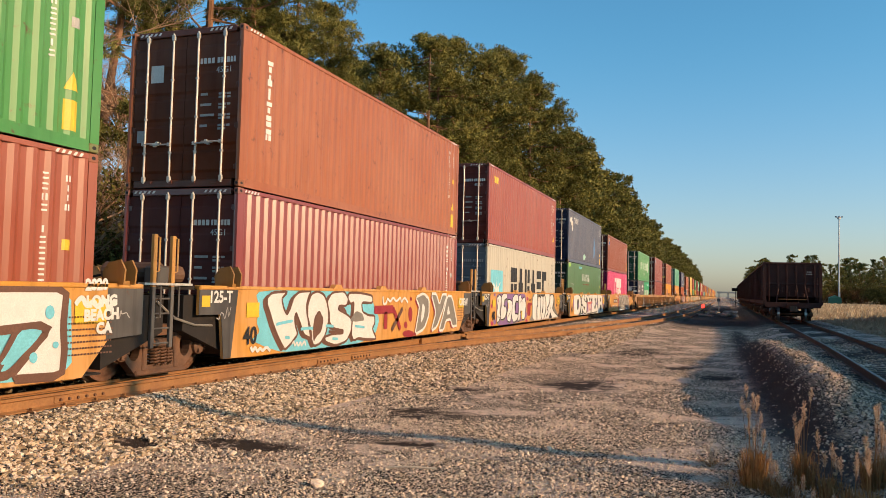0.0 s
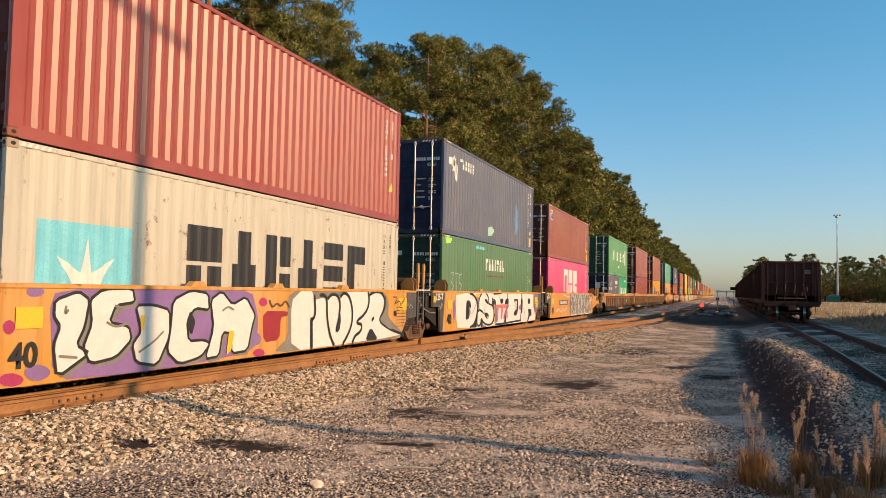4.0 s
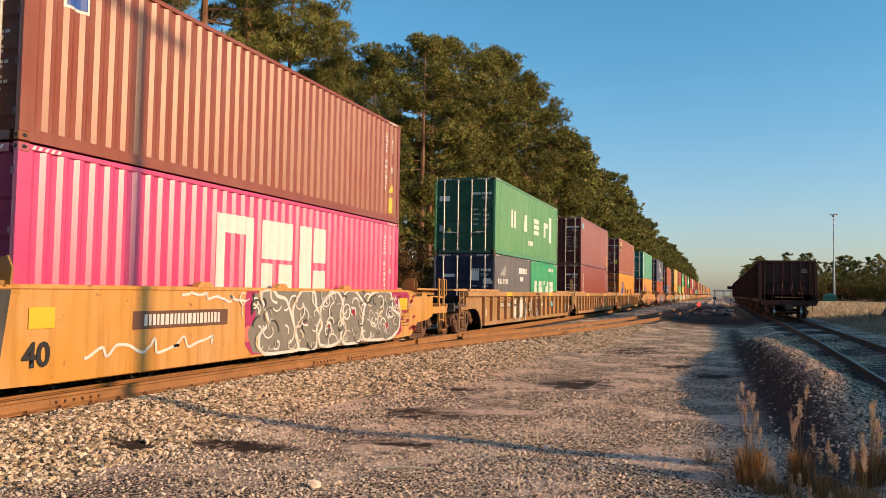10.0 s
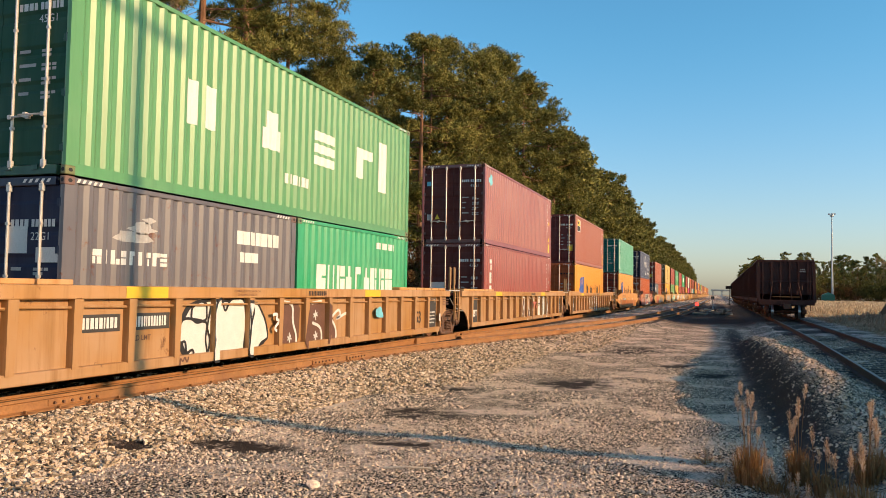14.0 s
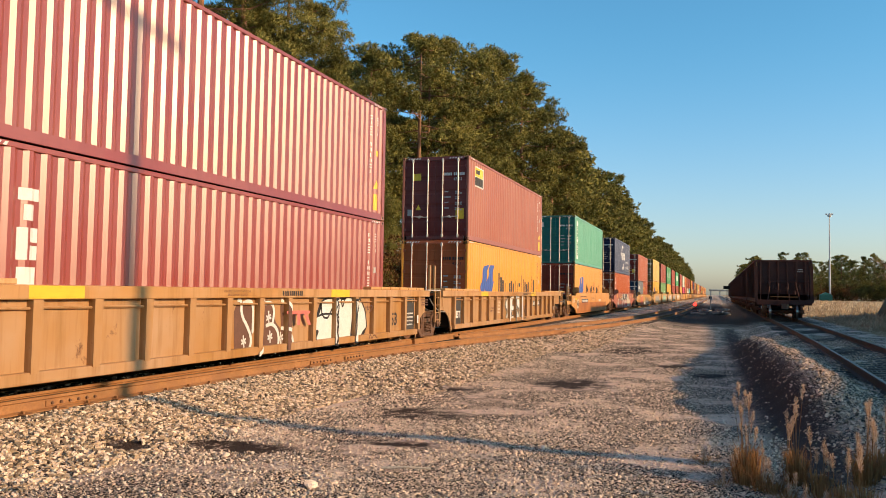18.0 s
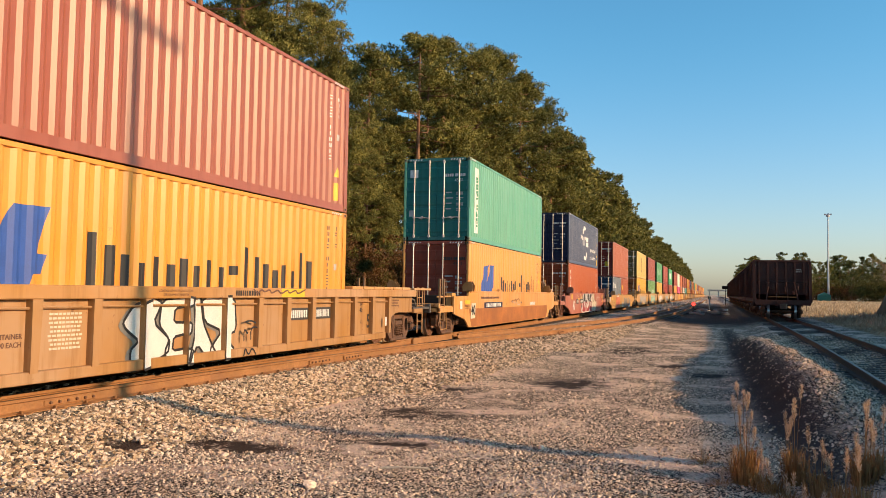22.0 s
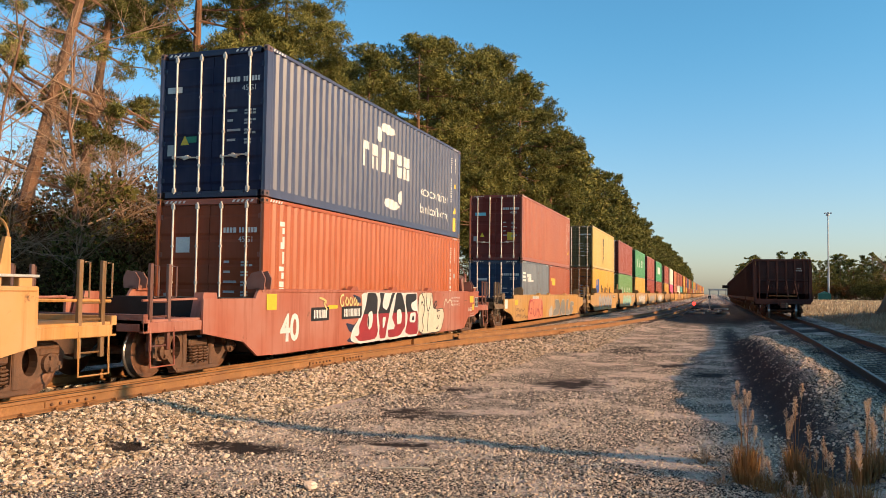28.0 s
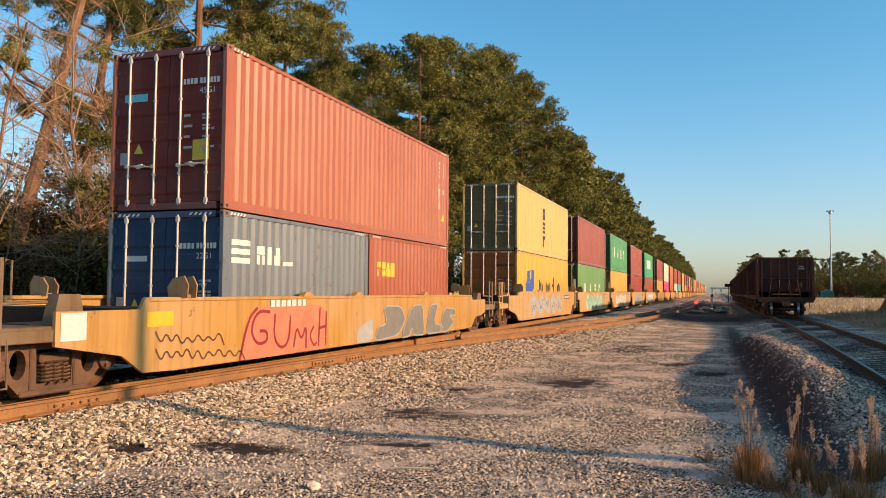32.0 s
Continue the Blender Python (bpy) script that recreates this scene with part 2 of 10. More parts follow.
def rect_bm(rects):
    """Flat bars in the x-y plane: (x0, x1, y0, y1)."""
    bm = bmesh.new()
    for x0, x1, y0, y1 in rects:
        bm.faces.new([bm.verts.new(p) for p in ((x0, y0, 0), (x1, y0, 0), (x1, y1, 0), (x0, y1, 0))])
    return bm


def poly_bm(outlines):
    bm = bmesh.new()
    for o in outlines:
        bm.faces.new([bm.verts.new((x, y, 0)) for x, y in o])
    return bm


# ---- the train: how far it has come at each second ----
def gone(t):
    return 5.0913 * t + 0.004534 * t * t + 0.0001118 * t ** 3


TIMES = [i for i in range(33)]
RAIL_Z = 0.20      # datum of the cars
RAIL_TOP = 0.28
TRACK_X = -9.254
MOVING = []      # (thing, y at the start, z)
TURNING = []     # wheelsets
# ---- containers ----
CW, CH, CH_LOW, L40, L20 = 2.438, 2.896, 2.591, 12.192, 6.058
DEPTH = 0.036


def corrugation(length, deep=DEPTH):
    """(y, depth) along a container's side, from post to post."""
    pts, y = [(0.17, 0.0)], 0.20
    n = round((length - 0.4) / 0.278)
    p = (length - 0.4) / n
    for i in range(n):
        pts += [(y + 0.10 * p, 0), (y + 0.345 * p, deep), (y + 0.635 * p, deep), (y + 0.88 * p, 0)]
        y += p
    return pts + [(length - 0.17, 0.0)]


def corr_at(length, y, deep=DEPTH):
    ps = corrugation(length, deep)
    for (a, da), (b, db) in zip(ps, ps[1:]):
        if a <= y <= b:
            return da + (db - da) * (y - a) / max(1e-6, b - a)
    return 0.0


_mesh = {}


def shared(key, build):
    if key not in _mesh:
        _mesh[key] = mesh_of(key[0], build())
    return _mesh[key]


def side_sheet(length, h, deep):
    bm = bmesh.new()
    xo = CW / 2 - 0.012
    rows = [[bm.verts.new((xo - d, y, z)) for y, d in corrugation(length, deep)] for z in (0.15, h - 0.07)]
    for i in range(len(rows[0]) - 1):
        bm.faces.new((rows[0][i], rows[0][i + 1], rows[1][i + 1], rows[1][i]))
    return bm


def roof_sheet(length, h):
    bm = bmesh.new()
    box(bm, -CW / 2 + 0.05, CW / 2 - 0.05, 0.05, length - 0.05, h - 0.05, h - 0.03)
    n = int(length / 0.42)
    for i in range(n):
        y = 0.3 + i * (length - 0.6) / n
        box(bm, -CW / 2 + 0.12, CW / 2 - 0.12, y, y + 0.2, h - 0.03, h - 0.012)
    return bm


def end_sheet(length, h):
    bm = bmesh.new()
    pts, x, n = [], -CW / 2 + 0.15, 9
    p = (CW - 0.3) / n
    for i in range(n):
        pts += [(x + 0.1 * p, 0), (x + 0.35 * p, 0.045), (x + 0.65 * p, 0.045), (x + 0.9 * p, 0)]
        x += p
    pts = [(-CW / 2 + 0.1, 0)] + pts + [(CW / 2 - 0.1, 0)]
    rows = [[bm.verts.new((x, length - 0.03 - d, z)) for x, d in pts] for z in (0.1, h - 0.1)]
    for i in range(len(pts) - 1):
        bm.faces.new((rows[0][i], rows[1][i], rows[1][i + 1], rows[0][i + 1]))
    return bm


def post_bar(h):
    bm = bmesh.new()
    slab(bm, [(CW / 2 - 0.09, 0.02), (CW / 2 - 0.09, 0.14), (CW / 2 - 0.02, 0.165), (CW / 2 - 0.004, 0.165), (CW / 2 - 0.004, 0.004), (CW / 2 - 0.05, 0.004)], 0.118, h - 0.118, "z")
    return bm


def casting_block():
    bm = bmesh.new()
    box(bm, -0.089, 0.0, 0.0, 0.178, 0.0, 0.118, 0.01)
    # the slotted faces
    for pts in ([(0.0015, 0.089 + 0.04 * math.cos(a), 0.059 + 0.026 * math.sin(a)) for a in np.linspace(0, math.tau, 9)[:-1]],
                [(-0.045 + 0.026 * math.cos(a), -0.0015, 0.059 + 0.03 * math.sin(a)) for a in np.linspace(0, math.tau, 9)[:-1]]):
        f = bm.faces.new([bm.verts.new(p) for p in pts])
        f.material_index = 1
    return bm


def door_leaf(h):
    """A right-hand leaf seen from outside, hinged at +x; one sheet with five shallow pressings."""
    w, n = CW / 2 - 0.075, 5
    prof, z = [(0.085, 0.14), (0.05, 0.14), (0.05, 0.24)], 0.24
    step = (h - 0.5) / n
    for i in range(n):
        z0 = 0.26 + i * step
        prof += [(0.05, z0), (0.030, z0 + 0.05), (0.030, z0 + step - 0.13), (0.05, z0 + step - 0.08)]
    prof += [(0.05, h - 0.13), (0.085, h - 0.13)]
    bm = bmesh.new()
    cols = [[bm.verts.new((x, y, z)) for y, z in prof] for x in (0.006, w)]
    m = len(prof)
    for k in range(m - 1):
        bm.faces.new((cols[0][k], cols[1][k], cols[1][k + 1], cols[0][k + 1]))
    bm.faces.new((cols[0][m - 1], cols[1][m - 1], cols[1][0], cols[0][0]))
    bm.faces.new(cols[0][::-1])
    bm.faces.new(cols[1])
    bmesh.ops.recalc_face_normals(bm, faces=bm.faces)
    return bm


def lock_rod(h):
    bm = bmesh.new()
    tube(bm, [(0, 0, 0.08), (0, 0, h - 0.07)], 0.021, 7)
    for z in (0.10, h - 0.20):
        box(bm, -0.036, 0.036, -0.026, 0.03, z, z + 0.10, 0.008)
    for z in (0.62, 1.25, 1.95):
        if z < h - 0.3:
            box(bm, -0.027, 0.027, -0.02, 0.022, z, z + 0.035)
    return bm


def rod_handle():
    bm = bmesh.new()
    tube(bm, [(0, -0.03, 0), (0.40, -0.045, 0.0)], 0.014, 5)
    box(bm, -0.03, 0.03, -0.045, 0.0, -0.03, 0.03)
    box(bm, 0.28, 0.33, -0.05, 0.0, -0.035, 0.035)
    return bm


def hinge_block():
    bm = bmesh.new()
    box(bm, -0.07, 0.02, -0.015, 0.03, -0.045, 0.045, 0.006)
    tube(bm, [(0.0, -0.01, -0.06), (0.0, -0.01, 0.06)], 0.018, 6)
    return bm


def top_rail(length):
    bm = bmesh.new()
    box(bm, -0.05, 0.0, 0.17, length - 0.17, -0.07, 0.0, 0.006)
    return bm


def bottom_rail(length):
    bm = bmesh.new()
    slab(bm, [(0, 0), (-0.06, 0), (-0.06, 0.16), (-0.012, 0.16), (-0.004, 0.02)], 0.17, length - 0.17, "y")
    return bm


def header_bar():
    bm = bmesh.new()
    box(bm, -CW / 2 + 0.17, CW / 2 - 0.17, 0.01, 0.09, -0.125, -0.006, 0.01)
    return bm


def sill_bar():
    bm = bmesh.new()
    box(bm, -CW / 2 + 0.17, CW / 2 - 0.17, 0.012, 0.10, 0.0, 0.13, 0.01)
    for x in (-0.7, -0.25, 0.25, 0.7):
        box(bm, x - 0.05, x + 0.05, -0.005, 0.012, 0.07, 0.13)
    return bm


def hazard_strip():
    return poly_bm([[(x, 0), (x + 0.05, 0), (x + 0.085, 0.05), (x + 0.035, 0.05)] for x in np.arange(0, 0.5, 0.1)])


def underframe(length):
    bm = bmesh.new()
    box(bm, -CW / 2 + 0.06, CW / 2 - 0.06, 0.12, length - 0.12, 0.05, 0.15)
    return bm


def container(label, color, y0, z0, length=L40, h=CH, worn=False, shaded_doorcol=None, rods=True, detail=2, deep=DEPTH, group="containers of the train"):
    """A steel shipping container; its doors face the train's front end."""
    top = tagged(new("shipping_container"), label, "container", group)
    color = tuple(c * 0.87 for c in color)      # every container's colour scaled down evenly
    mat = (M_BOX, M_BOX_WORN, M_BOX_SHINY)[int(worn)]      # worn: 0 sound, 1 weathered, 2 glossy
    # Door ends are coloured darker than the sides: their shade is put in.
    door_shade = tuple(c * 0.66 for c in shaded_doorcol) if shaded_doorcol else (color[0] * 0.38, color[1] * 0.30, color[2] * 0.30)
    flip = pose(0, length, 0, 0, 0, 180)
    key = (round(length, 2), round(h, 2))
    sh = shared(("side_wall", *key, worn, deep), lambda: side_sheet(length, h, deep))
    place("side_wall", sh, mat, top, "", color)
    place("side_wall", sh, mat, top, "", color, flip)
    place("roof", shared(("roof", *key, worn), lambda: roof_sheet(length, h)), mat, top, "", color)
    place("end_wall", shared(("end_wall", *key, worn), lambda: end_sheet(length, h)), mat, top, "", color)
    place("underframe", shared(("underframe", *key), lambda: underframe(length)), M_DARK, top)
    pm = shared(("corner_post", key[1], worn), lambda: post_bar(h))
    mirror = Matrix.Diagonal((-1, 1, 1, 1))
    ends = (Matrix(), mirror, flip, flip @ mirror)
    for m in ends:
        place("corner_post", pm, mat, top, "", color, m)
    cm = shared(("corner_casting", worn), casting_block)
    if len(cm.materials) == 0:
        cm.materials.append(mat)
        cm.materials.append(M_SEAL)
    for m in ends if detail else ():
        for z in (0, h - 0.118):
            place("corner_casting", cm, mat, top, "", [c * 0.45 + r * 0.5 for c, r in zip(color, (0.26, 0.105, 0.04))], m @ Matrix.Translation((CW / 2, 0, z)))
    for m in (Matrix(), flip):
        place("top_rail", shared(("top_rail", key[0], worn), lambda: top_rail(length)), mat, top, "", color, m @ Matrix.Translation((CW / 2 - 0.004, 0, h - 0.01)))
        place("bottom_rail", shared(("bottom_rail", key[0], worn), lambda: bottom_rail(length)), mat, top, "", color, m @ Matrix.Translation((CW / 2 - 0.004, 0, 0.0)))
    place("door_header", shared(("door_header", worn), header_bar), mat, top, "", door_shade, Matrix.Translation((0, 0, h)))
    place("door_sill", shared(("door_sill", worn), sill_bar), mat, top, "", door_shade)
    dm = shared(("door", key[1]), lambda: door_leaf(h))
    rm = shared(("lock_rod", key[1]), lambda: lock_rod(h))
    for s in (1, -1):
        leaf = place("door", dm, M_DOOR, top, "steel door leaf with vertical lock rods", door_shade, Matrix.Diagonal((s, 1, 1, 1)))
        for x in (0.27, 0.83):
            place("lock_rod", rm, M_ROD if rods else mat, leaf, "pale galvanised lock rod", door_shade, Matrix.Translation((x, 0.012, 0)))
        if detail > 1:
            for x, z in ((0.27, 0.78), (0.83, 0.80)):
                place("handle", shared(("handle",), rod_handle), M_ROD, leaf, "", None, Matrix.Translation((x, 0.0, z)) @ Matrix.Diagonal((-1 if x > 0.5 else 1, 1, 1, 1)))
            for i in range(4):
                place("hinge", shared(("hinge", worn), hinge_block), mat, leaf, "", door_shade, Matrix.Translation((CW / 2 - 0.075, 0.035, 0.35 + i * (h - 0.7) / 3)))
    if detail > 1:
        hz = shared(("hazard_strip",), hazard_strip)
        for s in (-1, 1):
            place("hazard_strip", hz, M_WHITE, top, "white and black hazard stripes", None, Matrix.Translation((-1.02 if s < 0 else 0.5, 0.0065, h - 0.085)) @ pose(0, 0, 0, 90))
        for y in (0.2, length - 0.75):
            place("hazard_strip", hz, M_YELLOW, top, "yellow and black hazard stripes", None, Matrix.Translation((CW / 2 - 0.0005, y, h - 0.075)) @ pose(0, 0, 0, 90, 0, 90))
    MOVING.append((top, y0, z0))
    top["len"], top["h"], top["deep"] = length, h, deep
    return top


def on_side(box_ob, bm, y, z, mat, name="lettering", label=""):
    """Paints a flat mesh onto the corrugated side that faces the yard, centred at (y, z); it follows every fold."""
    length, deep = box_ob["len"], box_ob["deep"]
    bmesh.ops.transform(bm, matrix=Matrix(((0, 0, 1, 0), (1, 0, 0, y), (0, 1, 0, z), (0, 0, 0, 1))), verts=bm.verts)
    ys = [v.co.y for v in bm.verts]
    lo, hi = min(ys), max(ys)
    for yy, _ in corrugation(length):
        if lo < yy < hi:
            bmesh.ops.bisect_plane(bm, geom=list(bm.verts) + list(bm.edges) + list(bm.faces), plane_co=(0, yy, 0), plane_no=(0, 1, 0), dist=1e-5)
    for v in bm.verts:
        v.co.x = CW / 2 - 0.012 - corr_at(length, v.co.y, deep) + 0.004
    return part(name, bm, mat, box_ob, label)


def on_door(box_ob, bm, x, z, mat, name="lettering", label="", y=0.0265):
    bmesh.ops.transform(bm, matrix=Matrix(((1, 0, 0, x), (0, 0, 1, y), (0, 1, 0, z), (0, 0, 0, 1))), verts=bm.verts)
    return part(name, bm, mat, box_ob, label)


def bars(n, w, h, gap, jitter=0.35, seed=1):
    """A line of plain bars where a word stood, centred."""
    rnd = random.Random(seed)
    ws = [w * (1 + rnd.uniform(-jitter, jitter)) for _ in range(n)]
    x, out = -(sum(ws) + gap * (n - 1)) / 2, []
    for k in ws:
        out.append((x, x + k, -h / 2, h / 2))
        x += k + gap
    return out


def ring_letters(spec, size):
    """Blocky marks in a row: each item is a list of rectangles in a unit cell."""
    out = []
    for i, cell in enumerate(spec):
        for x0, x1, y0, y1 in cell:
            out.append(((x0 + i * 1.25) * size * 0.7, (x1 + i * 1.25) * size * 0.7, (y0 - 0.5) * size, (y1 - 0.5) * size))
    mx = max(r[1] for r in out) / 2
    return [(a - mx, b - mx, c, d) for a, b, c, d in out]


# plain stand-in blocks of letter size
CELL_U = [(0, 0.36, 0, 1), (0.64, 1, 0, 1)]
CELL_A = [(0.1, 0.9, 0.0, 0.55), (0.28, 0.72, 0.55, 1)]
CELL_S = [(0, 1, 0.72, 1), (0, 1, 0.36, 0.62), (0, 1, 0, 0.26)]
CELL_C = [(0, 0.4, 0, 1), (0.4, 1, 0.68, 1)]
CELL_I = [(0.3, 0.7, 0, 1)]
CELL_L = [(0, 0.42, 0, 1), (0.5, 1, 0, 0.4)]
CELL_E = [(0, 0.45, 0, 1), (0.55, 1, 0.55, 1), (0.55, 1, 0, 0.45)]
CELL_N = [(0, 1, 0.55, 1), (0, 0.4, 0, 0.5), (0.6, 1, 0, 0.5)]
CELL_O = [(0.05, 0.95, 0, 0.46), (0.05, 0.95, 0.54, 1)]
CELL_T = [(0.0, 1.0, 0.62, 1), (0.25, 0.75, 0, 0.5)]
CELL_B = [(0.05, 0.95, 0, 1)]


def door_writing(c, mat=None, seed=1, code="45G1"):
    """The small painted lines on a door pair: serial, size code and weight table."""
    h, mat = c["h"], mat or M_WHITE
    rnd = random.Random(seed)
    on_door(c, rect_bm(bars(4, 0.06, 0.10, 0.02, 0.2, seed)), 0.46, h - 0.62, mat, "serial_mark")
    on_door(c, rect_bm(bars(6, 0.05, 0.10, 0.018, 0.2, seed + 1)), 0.86, h - 0.62, mat, "serial_mark")
    on_door(c, text_bm(code, 0.15), 0.82, h - 0.80, mat, "size_code")
    rows = []
    for i, z in enumerate((0, -0.06, -0.19, -0.25, -0.38, -0.44, -0.57, -0.63)):
        x = 0.44 + 0.06 * (i % 2)
        if i % 2 == 0:
            rows += [(x - 0.1, x + rnd.uniform(0.02, 0.2), z, z + 0.045)]
        rows += [(0.72 + 0.09 * k, 0.79 + 0.09 * k, z, z + 0.04) for k in range(rnd.choice((2, 3, 3)))]
    on_door(c, rect_bm(rows), 0, h - 1.25, M_FADED, "weight_table", "small illegible weight lines")
    on_door(c, rect_bm([(-0.09, 0.09, -0.11, 0.11)]), -0.93, 0.95, M_FADED, "data_plate", "dull metal data plate", 0.0255)
    if rnd.random() < 0.7:
        on_door(c, poly_bm([[(-0.1, 0), (0.1, 0), (0, 0.19)]]), -0.62, 0.75 + rnd.uniform(0, 0.3), M_YELLOW, "warning_triangle", "yellow warning triangle")


def upright_line(n, pitch, w, skip, seed):
    """An upright serial, one broken bar to a character."""
    rnd, out = random.Random(seed), []
    for i in range(n):
        if i == skip:
            continue
        z = -pitch * i
        g = pitch * 0.66
        k = rnd.randrange(3)
        if k == 0:
            out += [(-w, -w * 0.3, z - g, z), (w * 0.3, w, z - g, z)]
        elif k == 1:
            out += [(-w, w, z - g * 0.28, z), (-w, w, z - g, z - g * 0.72)]
        else:
            out += [(-w * 0.35, w * 0.35, z - g, z)]
    return out


def side_end_writing(c, seed=1, mat=None):
    """Upright serial and stickers at the far end of the side."""
    h, L, mat = c["h"], c["len"], mat or M_WHITE
    on_side(c, rect_bm(upright_line(11, 0.135, 0.035, 4, seed)), L - 0.85, h - 0.35, mat, "serial_mark")
    on_side(c, rect_bm(upright_line(4, 0.125, 0.035, 9, seed + 3)), L - 0.5, h - 0.35, mat, "size_code")
    on_side(c, rect_bm([(-0.07, 0.07, -0.07, 0.07)]), L - 0.48, h - 1.25, M_FADED if seed % 3 else M_YELLOW, "sticker", "small pale sticker")
    on_side(c, poly_bm([[(-0.12, 0), (0.12, 0), (0, 0.24)]]), L - 0.5, 0.75, M_YELLOW, "warning_triangle", "yellow warning triangle")
    if seed % 2:
        on_side(c, rect_bm([(-0.12, 0.12, -0.2, 0.2)]), L - 0.5, 0.42, M_YELLOW, "caution_sticker", "yellow caution sticker")


# ---- trucks and well cars ----
HALF = 1.42
WHEEL_R, AXLE_Z = 0.42, 0.46
RIB_START, RIB_PITCH = 1.60, 1.022


def wheelset_bm():
    bm = bmesh.new()
    for s in (1, -1):
        k0 = len(bm.faces)
        prof = [(0.675, 0.10), (0.675, 0.445), (0.70, 0.447), (0.715, 0.424), (0.815, 0.417), (0.815, 0.365), (0.785, 0.35), (0.76, 0.28), (0.745, 0.18), (0.80, 0.16), (0.84, 0.12), (0.84, 0.08)]
        lathe(bm, [(s * a, r) for a, r in prof], 26)
        bm.faces.ensure_lookup_table()
        for f in list(bm.faces)[k0:]:
            c = f.calc_center_median()
            r = math.hypot(c.y, c.z)
            if r > 0.4165:
                f.material_index = 1
            f.smooth = 0.355 > r
    lathe(bm, [(-1.05, 0.075), (1.05, 0.075)], 12)
    return bm


def side_frame_bm():
    """A cast truck side frame in the y-z plane, y along the track, z from rail top."""
    x0, x1 = 0.94, 1.08
    half = [(1.12, 0.38), (1.15, 0.58), (1.02, 0.72), (0.62, 0.83)]
    low = [(1.0, 0.34), (0.80, 0.36), (0.70, 0.26), (0.54, 0.11)]
    outline = [(-y, z) for y, z in reversed(low)] + [(-y, z) for y, z in half] + [(y, z) for y, z in reversed(half)] + low
    win = [(0.585 + 0.125 * math.cos(a), 0.50 + 0.185 * math.sin(a)) for a in np.linspace(0, math.tau, 15)[:-1]]
    mid = [(-0.29, 0.24), (0.29, 0.24), (0.30, 0.67), (-0.30, 0.67)]
    bm = plate_bm(outline, [win, [(-y, z) for y, z in win], mid], x0, x1)
    box(bm, x0 - 0.02, x1 + 0.03, -0.56, 0.56, 0.09, 0.17, 0.02)
    box(bm, x0 - 0.02, x1 + 0.02, -0.64, 0.64, 0.77, 0.85, 0.02)
    for s in (1, -1):
        box(bm, x0 - 0.01, x1 + 0.025, s * 0.36 - 0.05, s * 0.36 + 0.05, 0.16, 0.76, 0.015)
        lt = bmesh.new()
        lathe(lt, [(1.05, 0.135), (1.13, 0.13), (1.15, 0.09), (1.17, 0.07), (1.175, 0.02)], 14)
        for k in range(3):
            a = k * math.tau / 3
            box(lt, 1.13, 1.18, 0.08 * math.cos(a) - 0.024, 0.08 * math.cos(a) + 0.024, 0.08 * math.sin(a) - 0.024, 0.08 * math.sin(a) + 0.024)
        bmesh.ops.translate(lt, verts=lt.verts, vec=(0, s * 0.89, 0.46))
        me = mesh_of("cap", lt)
        bm.from_mesh(me)
        bpy.data.meshes.remove(me)
        box(bm, x0, x1 + 0.02, s * 0.89 - 0.17, s * 0.89 + 0.17, 0.56, 0.66, 0.02)
    box(bm, 0.86, 1.11, -0.25, 0.25, 0.49, 0.62, 0.03)
    return bm


def spring_bm():
    bm = bmesh.new()
    pts = [(0.07 * math.cos(a), 0.07 * math.sin(a), 0.022 * a / math.tau * 2.1) for a in np.linspace(0, math.tau * 5, 41)]
    tube(bm, pts, 0.016, 4)
    return bm


def bolster_bm():
    bm = bmesh.new()
    box(bm, -0.95, 0.95, -0.2, 0.2, 0.42, 0.66, 0.03)
    box(bm, -0.3, 0.3, -0.3, 0.3, 0.60, 0.72, 0.04)
    for s in (1, -1):
        box(bm, -0.9, 0.9, s * 0.36 - 0.05, s * 0.36 + 0.05, 0.34, 0.44)
    return bm


def truck(unit, y, turning=True, raised=0.04):
    tr = place("truck", shared(("truck",), bolster_bm), M_DARK, unit, "rusty cast-steel two-axle truck", None, Matrix.Translation((0, y, raised)))
    sf = shared(("side_frame",), side_frame_bm)
    for s in (1, -1):
        place("side_frame", sf, M_TRUCK, tr, "", None, Matrix.Diagonal((s, 1, 1, 1)))
    for s in (1, -1):
        for x in (0.99, 1.09):
            for yy in (-0.15, 0.0, 0.15):
                if turning or x > 1:
                    place("spring", shared(("spring",), spring_bm), M_TRUCK, tr, "coil spring", None, Matrix.Translation((s * x, yy, 0.24)))
    wm = shared(("wheelset",), wheelset_bm)
    if not wm.materials:
        wm.materials.append(M_WHEEL)
        wm.materials.append(M_TREAD)
    for yy in (-0.89, 0.89):
        w = place("wheelset", wm, M_WHEEL, tr, "rust-brown wheelset with bright worn treads", None, Matrix.Translation((0, yy, AXLE_Z)))
        if turning:
            TURNING.append((w, yy))
    return tr


def guide_bm():
    """A hexagonal container guide on the side's top edge."""
    bm = bmesh.new()
    for y in (0.0, 0.22):
        slab(bm, [(-0.20 + 0.0, 0), (-0.22, 0.17), (-0.12, 0.30), (0.08, 0.34), (0.16, 0.2), (0.14, 0)], y, y + 0.03, "y")
    box(bm, -0.1, 0.06, 0.0, 0.25, 0.0, 0.05)
    return bm


def ladder_bm(z0, z1, w=0.42):
    bm = bmesh.new()
    for y in (0, w):
        box(bm, -0.03, 0.03, y - 0.035, y + 0.035, z0, z1, 0.008)
        tube(bm, [(0.03, y + 0.04, z1 - 0.03), (0.05, y + 0.12, z1 - 0.03), (0.05, y + 0.12, z1 - 0.5), (0.03, y + 0.04, z1 - 0.5)], 0.013, 5)
    return bm


